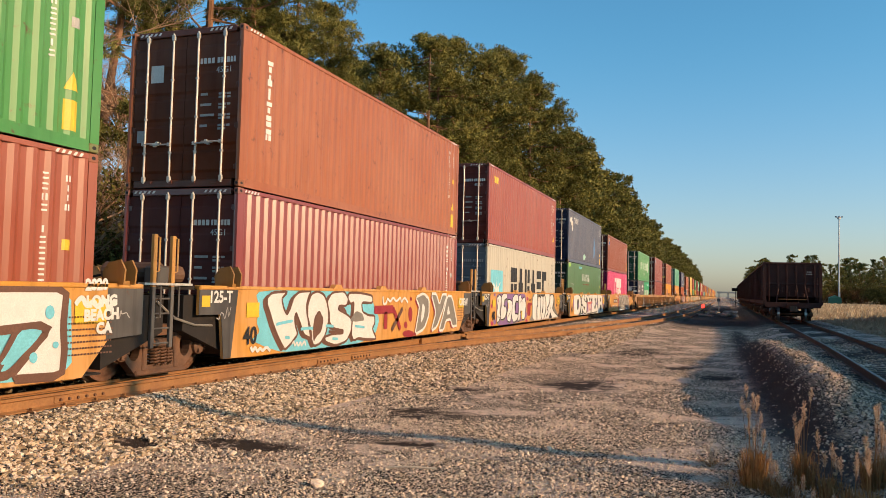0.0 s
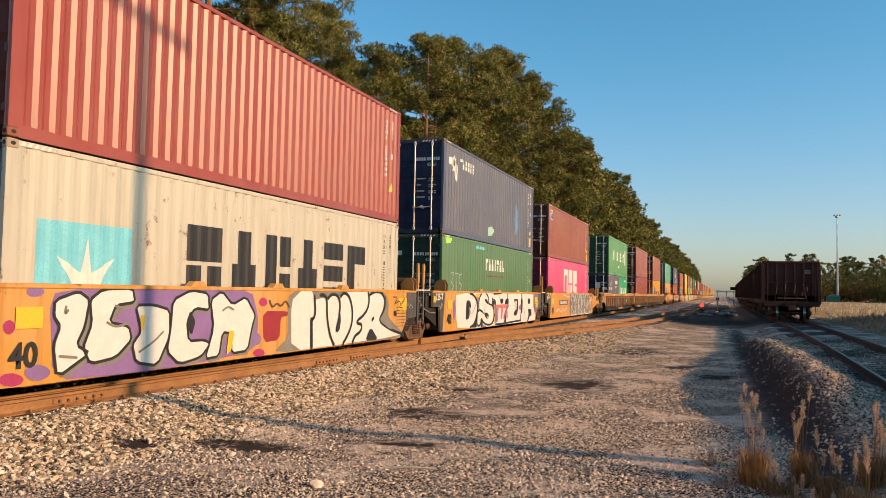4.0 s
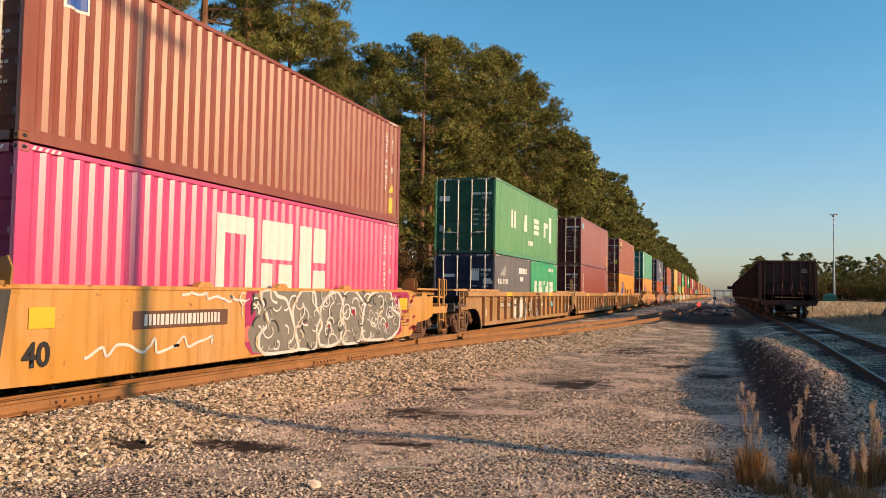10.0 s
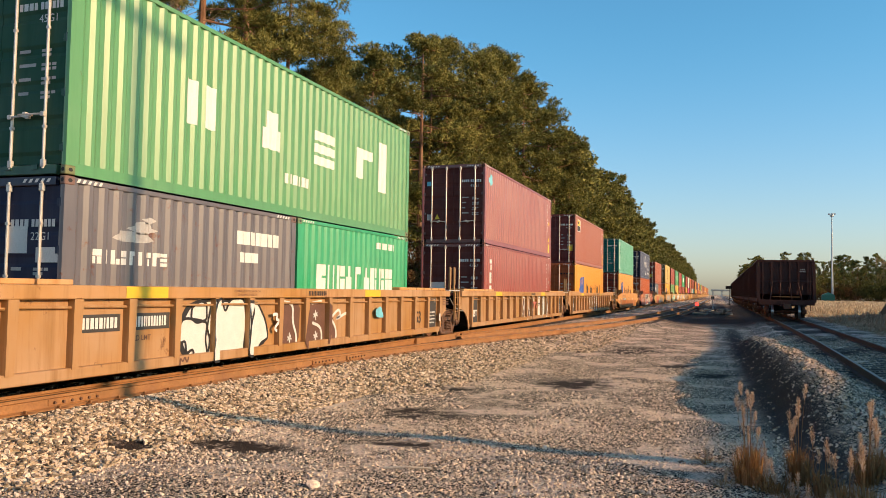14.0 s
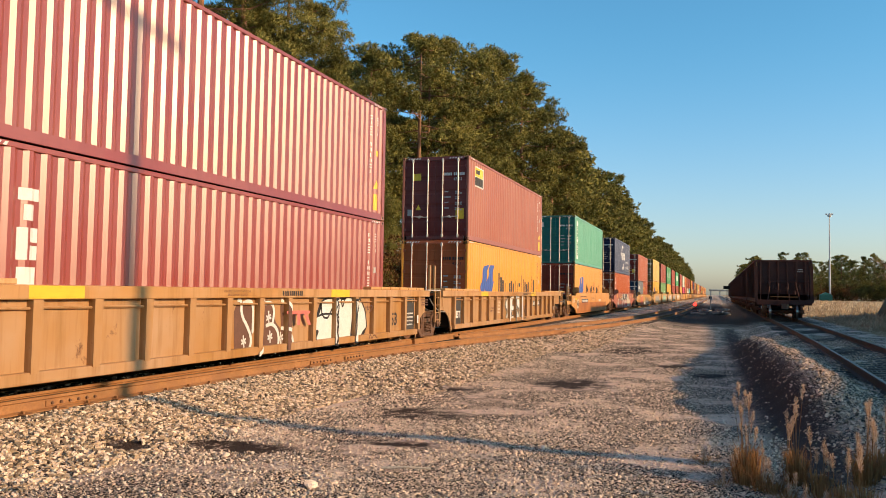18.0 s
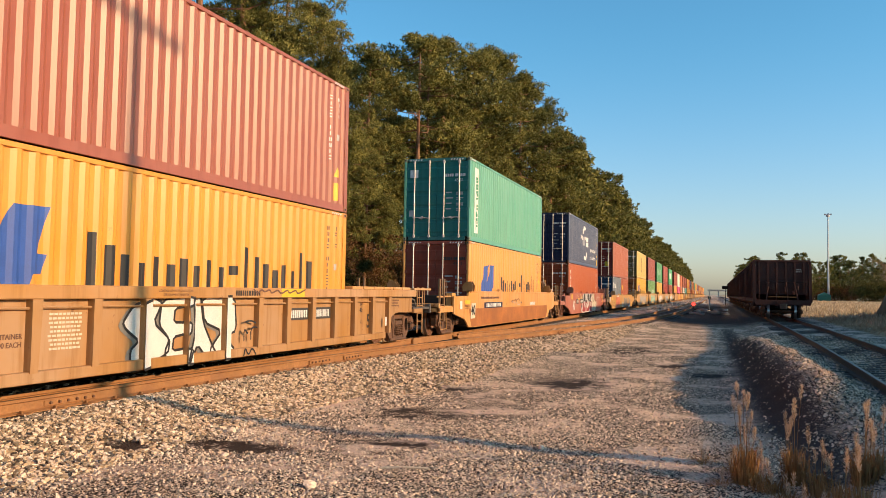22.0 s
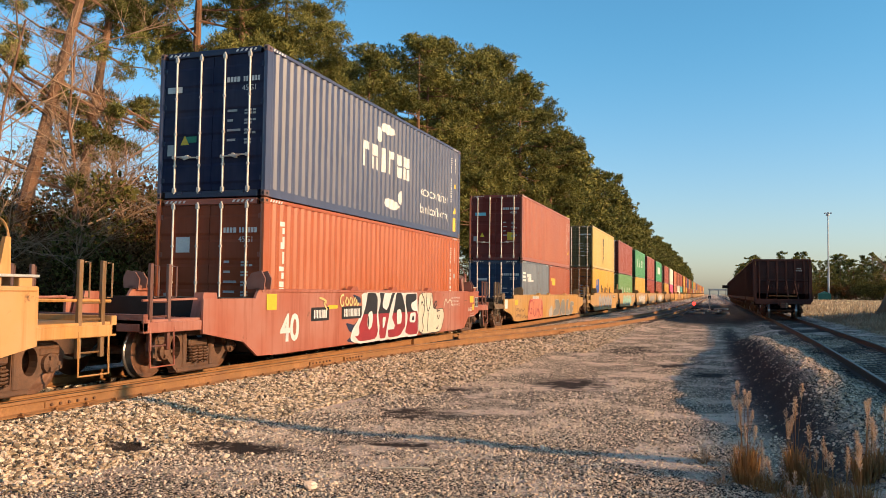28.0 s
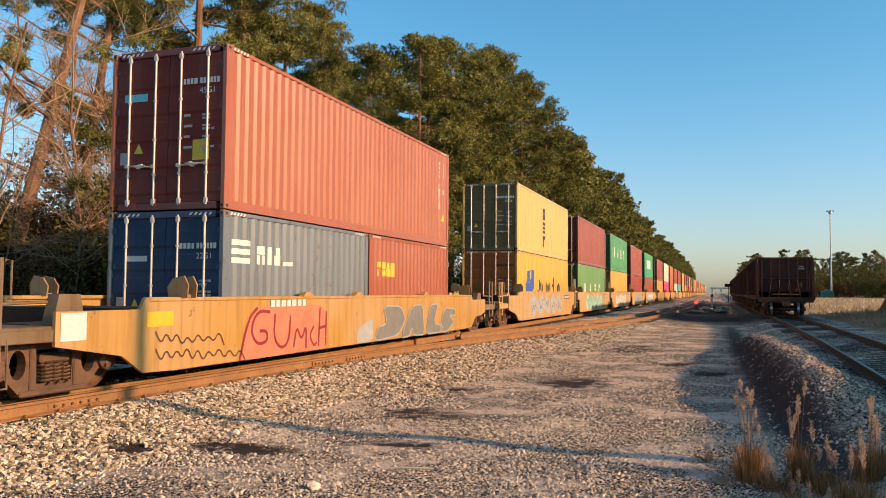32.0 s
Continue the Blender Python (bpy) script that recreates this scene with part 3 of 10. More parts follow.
def thin_ladder_bm(z0, z1, w=0.40):
    """Round-bar ladder: two looped stiles."""
    bm = bmesh.new()
    for y in (0, w):
        tube(bm, [(0, y, z0), (0, y, z1)], 0.019, 6)
        tube(bm, [(0, y, z1 - 0.02), (0.02, y + 0.11, z1 - 0.02), (0.02, y + 0.11, z1 - 0.55), (0, y, z1 - 0.57)], 0.014, 5)
    return bm


def grab_post_bm():
    bm = bmesh.new()
    box(bm, -0.03, 0.03, -0.04, 0.04, 0, 0.78, 0.008)
    tube(bm, [(0.0, 0.03, 0.76), (0.0, 0.12, 0.74), (0.0, 0.12, 0.24), (0.0, 0.03, 0.22)], 0.015, 5)
    return bm


def rung_bm(w=0.42):
    return tube(bmesh.new(), [(0, 0, 0), (0, w, 0)], 0.014, 5)


def coupler_bm():
    bm = bmesh.new()
    box(bm, -0.09, 0.09, -1.1, 0.3, 0.56, 0.74, 0.02)
    slab(bm, [(-0.18, -1.35), (0.12, -1.38), (0.2, -1.2), (0.12, -1.05), (-0.12, -1.0), (-0.2, -1.15)], 0.5, 0.80, "z")
    return bm


def well_car(label, color, yf, length, c0, c1, kind="smooth", front="joint", rear="joint", top=1.48, bottom=0.265, turning=True, dark_ends=True, detail=2, endcol=None, level=False):
    """One well unit. y=0 is the front truck's centre; the well lies from c0 to c1; front and rear are 'joint' or 'end'."""
    u = tagged(new("well_car"), label, "railcar", "well cars of the train")
    endcol = endcol or color
    bottom = 0.31 if kind == "ribbed" else bottom
    fa, ra = (0.45 if front == "joint" else -0.35), (length - (0.85 if rear == "joint" else -0.35))
    zo = 1.02 if front == "joint" else 0.88
    for s in (1, -1):
        M = Matrix.Diagonal((s, 1, 1, 1))
        if kind == "smooth":
            oz = 0.66 if front == "end" else zo
            ol = [(fa, top if front == "joint" else top - 0.16), (fa, oz + 0.1 if front == "end" else oz), (fa + 0.6, oz)] + ([(fa + 1.2, oz - 0.1)] if front == "end" else []) + [
                (1.15 if front == "joint" else 1.3, bottom + 0.02), (2.0, bottom)]
            if rear == "joint":
                ol += [(length - 1.95, bottom), (length - 1.5, 0.74), (ra, 0.78), (ra, top)]
            else:
                ol += [(length - 2.0, bottom), (length - 1.3, bottom + 0.02), (length - 0.85, 0.62), (ra - 0.5, 0.66), (ra, 0.76)] + ([(ra, top)] if level else [(ra, top - 0.16), (length - 1.2, top - 0.16), (length - 1.3, top)])
            if front == "end":
                ol += [(1.3, top), (1.2, top - 0.16)]
            bm = slab(bmesh.new(), ol, HALF - 0.05, HALF)
            sd = part("side_sheet", bm, M_CAR, u, "", color)
            sd.matrix_basis = M
            bm = boxed(HALF - 0.12, HALF + 0.02, fa + 1.75 if front == "end" else fa + 0.02, ra - (1.75 if rear == "end" and not level else 0.02), top - 0.05, top + 0.012, 0.01)
            part("top_chord", bm, M_CAR, u, "", color).matrix_basis = M
            bm = boxed(HALF - 0.14, HALF - 0.052, 2.0, length - 2.0, bottom - 0.02, bottom + 0.07, 0.01)
            part("bottom_chord", bm, M_CAR, u, "", color).matrix_basis = M
            if front == "joint" and dark_ends:
                bm = slab(bmesh.new(), [(fa, top - 0.055), (fa, zo), (fa + 0.6, zo), (1.15, bottom + 0.02), (1.36, bottom + 0.02), (1.52, top - 0.055)], HALF, HALF + 0.006)
                part("end_panel", bm, M_CAR, u, "dark grey end panel", (0.028, 0.026, 0.026)).matrix_basis = M
            if rear == "joint" and dark_ends:
                bm = slab(bmesh.new(), [(length - 1.55, top - 0.055), (length - 1.55, 0.72), (length - 1.5, 0.74), (ra, 0.78), (ra, top - 0.055)], HALF, HALF + 0.006)
                part("end_panel", bm, M_CAR, u, "dark grey end panel", (0.028, 0.026, 0.026)).matrix_basis = M
        else:
            arch = [(0.62 + 0.95 * math.cos(a), 0.12 + 0.78 * math.sin(a)) for a in np.linspace(math.pi * 0.52, 0.05, 7)]
            arch_r = [(length - y, z) for y, z in reversed(arch)]
            ol = [(fa, top - 0.03), (fa, 0.88)] + arch + [(1.66, bottom)] + [(length - 1.66, bottom)] + arch_r + [(ra, 0.88), (ra, top - 0.03)]
            part("side_sheet", slab(bmesh.new(), ol, HALF - 0.125, HALF - 0.095), M_CAR, u, "", color).matrix_basis = M
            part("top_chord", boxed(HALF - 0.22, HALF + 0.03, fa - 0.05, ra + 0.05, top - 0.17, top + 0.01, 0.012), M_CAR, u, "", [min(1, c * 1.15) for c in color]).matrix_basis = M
            part("bottom_chord", boxed(HALF - 0.20, HALF, 1.68, length - 1.68, bottom - 0.03, bottom + 0.12, 0.01), M_CAR, u, "", color).matrix_basis = M
            n = 16
            for i in range(n + 1):
                y = RIB_START + i * RIB_PITCH
                key = ("rib", round(top, 2))
                rb = place("rib", shared(key, lambda: slab(bmesh.new(), [(-0.02, bottom + 0.1), (0.10, bottom + 0.1), (0.14, top - 0.17), (-0.02, top - 0.17)], HALF - 0.095, HALF + 0.015)), M_CAR, u, "", color, M @ Matrix.Translation((0, y, 0)))
            if detail > 1:
                for i in range(n):
                    y = RIB_START + (i + 0.16) * RIB_PITCH
                    part("pipe", tube(bmesh.new(), [(HALF - 0.045, y, top - 0.27), (HALF - 0.045, y + 0.84, top - 0.28)], 0.018, 5), M_CAR, u, "", color).matrix_basis = M
                pz = top + 0.012
                for k in range(6):
                    y = fa + 0.3 + k * 0.62
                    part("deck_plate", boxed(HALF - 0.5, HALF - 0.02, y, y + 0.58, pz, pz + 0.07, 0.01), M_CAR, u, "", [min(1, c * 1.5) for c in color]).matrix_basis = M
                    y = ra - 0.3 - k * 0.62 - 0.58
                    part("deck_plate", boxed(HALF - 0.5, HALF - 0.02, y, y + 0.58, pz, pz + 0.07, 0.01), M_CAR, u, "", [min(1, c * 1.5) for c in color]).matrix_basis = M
    # well floor and end bulkheads
    part("well_floor", boxed(-HALF + 0.06, HALF - 0.06, c0 - 0.1, c1 + 0.1, bottom + 0.005, bottom + 0.03), M_DARK, u)
    for y0, y1 in ((c0 - (1.4 if kind == "smooth" else 0.35), c0 - 0.15), (c1 + 0.15, c1 + (1.4 if kind == "smooth" else 0.35))):
        part("end_bulkhead", slab(bmesh.new(), [(y0, 0.78), (y1, 0.32), (y1, top - 0.15), (y0, top - 0.15)] if y0 < c0 else [(y1, 0.78), (y0, 0.32), (y0, top - 0.15), (y1, top - 0.15)], -HALF + (0.12 if kind == "smooth" else 0.26), HALF - (0.12 if kind == "smooth" else 0.26)), M_DARK, u)
    part("centre_sill", boxed(-0.32, 0.32, -0.9 if front == "end" else 0.1, c0 - 0.4, 0.66, 1.0, 0.02), M_DARK, u)
    part("centre_sill", boxed(-0.32, 0.32, c1 + 0.4, length + (0.9 if rear == "end" else -0.1), 0.66, 1.0, 0.02), M_DARK, u)
    truck(u, 0.0, turning)
    if rear == "end":
        truck(u, length, turning)
    for s in (1, -1):
        M = Matrix.Diagonal((s, 1, 1, 1))
        if kind == "smooth":
            for y, sg in ((c0 + 0.15, 1), (c1 - 0.15, -1), (c0 + 3.6, 1), (c1 - 3.6, 1), (c0 + 6.0, 1)):
                far = abs(y - c0 - 0.15) > 0.1 and abs(y - c1 + 0.15) > 0.1
                if far and detail > 1:
                    place("guide_lug", shared(("guide_lug",), lambda: slab(bmesh.new(), [(-0.22, 0), (-0.1, 0.09), (0.12, 0.09), (0.22, 0)], -0.02, 0.10)), M_CAR, u, "", color, M @ Matrix.Translation((HALF - 0.06, y, top)))
                elif not far:
                    place("container_guide", shared(("container_guide",), guide_bm), M_CAR, u, "hinged steel container guide", [c * 0.55 for c in color], M @ Matrix.Translation((HALF - 0.02, y - 0.5 * sg - 0.1, top)) @ pose(0, 0, 0, 0, 0, 0))
        ends = []
        if front == "end":
            ends.append((-1.55, 1))
        elif s == 1:
            ends.append((-0.55, 1))
        if rear == "end":
            ends.append((length + 1.1, 1))
        if detail:
            for y, _ in ends:
                lz = 1.5 if front == "joint" and y < 0 else 1.85 if kind == "smooth" else 1.58
                ladcol = (0.03, 0.028, 0.028) if lz < 1.6 and dark_ends and kind == "smooth" else [c * 0.35 for c in endcol] if lz > 1.6 and level else endcol
                if lz == 1.5:
                    for k in range(2):
                        gp = place("grab_post", shared(("grab_post",), grab_post_bm), M_CAR, u, "painted grab post with a looped handle", endcol, M @ Matrix.Translation((HALF - 0.08, y + 0.42 * k, 1.45)))
                if kind == "ribbed":
                    y = y + (0.5 if y < 0 else -0.35)
                lad = place("ladder", shared(("ladder", lz), lambda: ladder_bm(0.55, lz) if kind == "smooth" else thin_ladder_bm(0.30, lz)), M_CAR, u, "steel ladder with grab handles", ladcol, M @ Matrix.Translation((HALF - 0.08, y, 0)))
                for k in range(4):
                    place("rung", shared(("rung",), rung_bm), M_CAR, lad, "", ladcol, Matrix.Translation((0, 0, 0.62 + 0.22 * k)))
        for is_end, ye, sg in ((front == "end", 0.0, -1), (rear == "end", length, 1)):
            if is_end:
                a, b = sorted((ye + sg * 0.35, ye + sg * 1.75))
                if s == 1:
                    # Ribbed cars: near-black colour puts the deck's shade into platform and sill.
                    part("end_platform", boxed(-HALF + 0.05, HALF - 0.05, a, b, 0.95, 1.02, 0.01), M_CAR, u, "", endcol if kind == "smooth" else (0.03, 0.02, 0.013))
                    part("end_sill", boxed(-HALF + 0.05, HALF - 0.02, b - 0.1 if sg > 0 else a, b if sg > 0 else a + 0.1, 0.84, 1.10, 0.01), M_CAR, u, "", endcol if kind == "smooth" else (0.03, 0.02, 0.013))
                    place("coupler", shared(("coupler",), coupler_bm), M_TRUCK, u, "", None, Matrix.Translation((0, ye + sg * 1.0, 0.0)) @ (Matrix() if sg < 0 else pose(0, 0, 0, 0, 0, 180)))
                    part("brake_pipe", tube(bmesh.new(), [(0.4, ye + sg * 1.4, 0.75), (0.45, ye + sg * 1.75, 0.5), (0.4, ye + sg * 2.0, 0.45)], 0.025, 5), M_SEAL, u)
                part("side_step", boxed(HALF - 0.10, HALF - 0.02, a if kind == "smooth" or sg > 0 else ye - 1.05, b if kind == "smooth" or sg < 0 else ye + 1.05, 0.82 if kind == "smooth" else 0.86, 0.98, 0.01), M_CAR, u, "", endcol).matrix_basis = M
                if kind == "smooth":
                    part("stirrup_step", tube(bmesh.new(), [(HALF - 0.03, ye + sg * 1.05, 0.9), (HALF - 0.01, ye + sg * 1.05, 0.32), (HALF - 0.01, ye + sg * 1.6, 0.32), (HALF - 0.03, ye + sg * 1.6, 0.9)], 0.017, 5), M_CAR, u, "", endcol).matrix_basis = M
                if kind == "ribbed":
                    for k in range(3):
                        yy = a + k * (b - a) / 3
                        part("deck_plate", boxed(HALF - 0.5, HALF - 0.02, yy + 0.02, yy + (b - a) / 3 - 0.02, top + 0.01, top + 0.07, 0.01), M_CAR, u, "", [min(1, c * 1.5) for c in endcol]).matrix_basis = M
                    part("end_post", boxed(HALF - 0.30, HALF - 0.08, ye + sg * 0.12, ye + sg * 0.34, 0.88, top - 0.16, 0.02), M_CAR, u, "", endcol).matrix_basis = M
                    part("air_hose", tube(bmesh.new(), [(HALF - 0.2, ye + sg * 0.25, 1.3), (HALF - 0.15, ye + sg * 0.7, 1.22), (HALF - 0.2, ye + sg * 1.0, 0.98)], 0.02, 5), M_GREYP, u).matrix_basis = M
                    continue
                part("end_bracket", slab(bmesh.new(), [(ye - 0.3, 0.95), (ye + 0.3, 0.95), (ye + 0.18, 1.42), (ye - 0.18, 1.42)], HALF - 0.3, HALF - 0.12), M_CAR, u, "", endcol).matrix_basis = M
                part("crossover_rail", tube(bmesh.new(), [(HALF - 0.1, ye + sg * 0.4, 1.32), (HALF - 0.1, ye + sg * 1.7, 1.30)], 0.022, 5), M_CAR, u, "", endcol).matrix_basis = M
    if level:
        z, e = top, length
        part("deck", boxed(-HALF + 0.06, HALF - 0.06, c1 + 0.2, ra, z - 0.10, z - 0.04), M_DARK, u)
        part("reservoir", lathe(bmesh.new(), [(-0.34, 0.12), (-0.30, 0.2), (0.30, 0.2), (0.34, 0.12)], 16), M_TRUCK, u, "rust-brown air reservoir drum").matrix_basis = pose(0.95, e - 0.62, z + 0.36, 0, 0, 90)
        for y in (e - 0.86, e - 0.36):
            part("saddle", boxed(0.75, 1.15, y - 0.03, y + 0.03, z - 0.04, z + 0.22), M_CAR, u, "", endcol)
        part("gear_bracket", slab(bmesh.new(), [(e - 1.2, z), (e - 1.28, z + 0.40), (e - 1.12, z + 0.46), (e - 0.92, z)], HALF - 0.2, HALF - 0.12), M_CAR, u, "", [c * 0.6 for c in endcol])
        part("gear_bracket", slab(bmesh.new(), [(e - 1.2, z), (e - 1.28, z + 0.40), (e - 1.12, z + 0.46), (e - 0.92, z)], HALF - 0.5, HALF - 0.42), M_CAR, u, "", [c * 0.6 for c in endcol])
        part("walkway", boxed(HALF - 0.42, HALF - 0.06, e - 0.75, e + 0.42, z + 0.12, z + 0.155, 0.005), M_ROD, u, "pale grating walkway")
        for y in (e - 0.6, e - 0.2, e + 0.25):
            part("walkway_leg", boxed(HALF - 0.2, HALF - 0.1, y - 0.1, y + 0.1, z - 0.04, z + 0.12, 0.01), M_CAR, u, "", endcol)
        part("brake_arm", slab(bmesh.new(), [(e + 0.0, z + 0.0), (e + 0.0, z + 0.1), (e + 0.18, z + 0.28), (e + 0.24, z + 0.62), (e + 0.32, z + 0.62), (e + 0.34, z + 0.0)], HALF - 0.5, HALF - 0.44), M_CAR, u, "", endcol)
        wheel = part("brake_wheel", ring_bm(0.27, 0.018), M_CAR, u, "round hand brake wheel", [c * 0.7 for c in endcol])
        wheel.matrix_basis = pose(0.62, e + 0.42, z + 0.60, 0, 0, 78)
        for k in range(4):
            part("spoke", tube(bmesh.new(), [(0, 0, 0), (0, 0.26 * math.cos(k * 1.57 + 0.4), 0.26 * math.sin(k * 1.57 + 0.4))], 0.014, 4), M_CAR, wheel, "", [c * 0.7 for c in endcol])
    if front == "joint":
        if detail > 1 and kind == "smooth":
            part("air_reservoir", lathe(bmesh.new(), [(-0.55, 0.10), (-0.5, 0.17), (0.5, 0.17), (0.55, 0.10)], 14), M_TRUCK, u, "rust-brown air reservoir").matrix_basis = pose(0.2, 0.35, top + 0.2)
            part("brake_valve", boxed(0.62, 0.92, 0.1, 0.35, top, top + 0.3, 0.03), M_CAR, u, "dark brake valve box", (0.03, 0.026, 0.024))
            part("brake_cylinder", lathe(bmesh.new(), [(-0.2, 0.14), (0.2, 0.14), (0.26, 0.05)], 12), M_TRUCK, u).matrix_basis = pose(0.6, 0.75, top + 0.18, 0, 0, 70)
            part("brake_lever", tube(bmesh.new(), [(-0.6, 0.2, top + 0.1), (0.1, 0.5, top + 0.24), (0.9, 0.3, top + 0.12)], 0.02, 5), M_DARK, u)
        part("walkway", boxed(-HALF + 0.1, HALF - 0.1, -0.75, 1.3, top - 0.06, top + 0.0), M_DARK, u, "dark grating walkway")
        part("walkway_edge", boxed(HALF - 0.12, HALF - 0.02, -0.8, 0.3, top + 0.0, top + 0.035), M_ROD, u, "pale worn edge strip")
        if detail > 1:
            part("brake_pipe", tube(bmesh.new(), [(HALF - 0.1, -0.45, 1.25), (HALF - 0.1, 0.0, 0.98), (HALF - 0.1, 0.5, 0.86), (HALF - 0.1, 0.95, 0.84)], 0.02, 6), M_GREYP, u)
    u["len"], u["top"] = length, top
    MOVING.append((u, yf, RAIL_Z))
    return u


def on_car(u, bm, y, z, mat, name="painted_mark", label="", lift=0.004, x=HALF):
    """Paint on the yard side of a well car."""
    bmesh.ops.transform(bm, matrix=Matrix(((0, 0, 1, 0), (1, 0, 0, y), (0, 1, 0, z), (0, 0, 0, 1))), verts=bm.verts)
    for v in bm.verts:
        v.co.x += x + lift
    return part(name, bm, mat, u, label)


def softened(pts, times=2):
    """Rounds the corners of a line."""
    for _ in range(times):
        out = [pts[0]]
        for a, b in zip(pts, pts[1:]):
            out += [(a[0] * 0.75 + b[0] * 0.25, a[1] * 0.75 + b[1] * 0.25), (a[0] * 0.25 + b[0] * 0.75, a[1] * 0.25 + b[1] * 0.75)]
        pts = out + [pts[-1]]
    return pts


def ribbon(bm, pts, r, z):
    """A flat brush stroke with rounded ends."""
    left, right = [], []
    n = len(pts)
    for i, p in enumerate(pts):
        a, b = pts[max(0, i - 1)], pts[min(n - 1, i + 1)]
        d = Vector((b[0] - a[0], b[1] - a[1], 0)).normalized()
        w = r * (0.55 if i in (0, n - 1) else 1.0)
        left.append(bm.verts.new((p[0] - d.y * w, p[1] + d.x * w, z)))
        right.append(bm.verts.new((p[0] + d.y * w, p[1] - d.x * w, z)))
    for i in range(n - 1):
        bm.faces.new((left[i], right[i], right[i + 1], left[i + 1]))


def closed_curve(pts, times=2):
    """Rounds a closed outline."""
    for _ in range(times):
        pts = [q for a, b in zip(pts, pts[1:] + pts[:1]) for q in ((a[0] * 0.84 + b[0] * 0.16, a[1] * 0.84 + b[1] * 0.16), (a[0] * 0.16 + b[0] * 0.84, a[1] * 0.16 + b[1] * 0.84))]
    return pts


def paint(name, u, bm, mat, lift, x=HALF, label="", parent=None, ribs=False):
    """Spray paint on a car's side: (y, z, 0) laid on the sheet and, on ribbed cars, over the ribs as well."""
    spare = bm.copy() if ribs else None
    if ribs:
        x = HALF - 0.095
    for v in bm.verts:
        v.co = (x + lift + v.co.z, v.co.x, v.co.y)
    ob = part(name, bm, mat, parent or u, label)
    if ribs:
        ys = [v.co.x for v in spare.verts]
        for i in range(17):
            y = RIB_START + i * RIB_PITCH
            if y + 0.12 < min(ys) or y - 0.05 > max(ys):
                continue
            rb = spare.copy()
            for co, sg in ((y - 0.02, -1), (y + 0.115, 1)):
                bmesh.ops.bisect_plane(rb, geom=list(rb.verts) + list(rb.edges) + list(rb.faces), plane_co=(co, 0, 0), plane_no=(sg, 0, 0), clear_outer=True, dist=1e-5)
            if rb.faces:
                for v in rb.verts:
                    v.co = (HALF + 0.016 + lift + v.co.z, v.co.x, v.co.y)
                part("paint_on_rib", rb, mat, ob)
            else:
                rb.free()
        spare.free()
    return ob


def loop_band(bm, pts, r):
    """A band along a closed outline."""
    n, inner, outer = len(pts), [], []
    for i in range(n):
        d = Vector((pts[(i + 1) % n][0] - pts[i - 1][0], pts[(i + 1) % n][1] - pts[i - 1][1], 0)).normalized() * r
        inner.append(bm.verts.new((pts[i][0] - d.y, pts[i][1] + d.x, 0)))
        outer.append(bm.verts.new((pts[i][0] + d.y, pts[i][1] - d.x, 0)))
    for i in range(n):
        bm.faces.new((inner[i], outer[i], outer[(i + 1) % n], inner[(i + 1) % n]))


def flat_bm(pts):
    bm = bmesh.new()
    f = bm.faces.new([bm.verts.new((a, b, 0)) for a, b in pts])
    bmesh.ops.triangulate(bm, faces=[f])
    return bm


def fill_in(u, pts, mat, lift=0.006, x=HALF, ribs=False):
    """A sprayed field of one colour."""
    return paint("graffiti_fill", u, flat_bm(closed_curve(pts, 1)), mat, lift, x, "sprayed field of colour", None, ribs)


def stroke(u, pts, mat, r=0.03, lift=0.019, x=HALF, ribs=False):
    """One pass of the spray can."""
    bm = bmesh.new()
    ribbon(bm, softened(pts), r, 0)
    return paint("graffiti_stroke", u, bm, mat, lift, x, "sprayed line", None, ribs)


def letter(u, pts, fill, line, r=0.035, shade=None, drop=(0, 0), tip=None, sharp=False, ribs=False, grow=1.0):
    """A fat graffiti letter: its drop shade, its fill, an upper half in a second colour, and its outline."""
    LETTERS[u.name] = LETTERS.get(u.name, 0) + 1
    k = 0.0004 * LETTERS[u.name]
    cy, cz = (sum(p[i] for p in pts) / len(pts) for i in (0, 1))
    pts = [(cy + (a - cy) * grow, min(1.46, max(0.27, cz + (b - cz) * grow))) for a, b in pts]
    pts = closed_curve(pts, 1 if sharp else 2)
    body = paint("graffiti_letter", u, flat_bm(pts), fill, 0.012 + k, HALF, "spray-painted graffiti letter", None, ribs)
    if shade is not None:
        paint("shade", u, flat_bm([(a + drop[0], min(1.475, max(0.255, b + drop[1]))) for a, b in pts]), shade, 0.008 + k * 0.5, HALF, "", body, ribs)
    if tip is not None:
        bm = flat_bm(pts)
        bmesh.ops.bisect_plane(bm, geom=list(bm.verts) + list(bm.edges) + list(bm.faces), plane_co=(0, 0.92, 0), plane_no=(0.0, -1, 0), clear_outer=True, dist=1e-5)
        paint("upper_fade", u, bm, tip, 0.0135 + k, HALF, "", body)
    bm = bmesh.new()
    loop_band(bm, pts, r * 0.62)
    for v in bm.verts:
        v.co.y = min(1.476, max(0.25, v.co.y))
    paint("outline", u, bm, line, 0.0155 + k, HALF, "", body, ribs)
    return body


LETTERS = {}


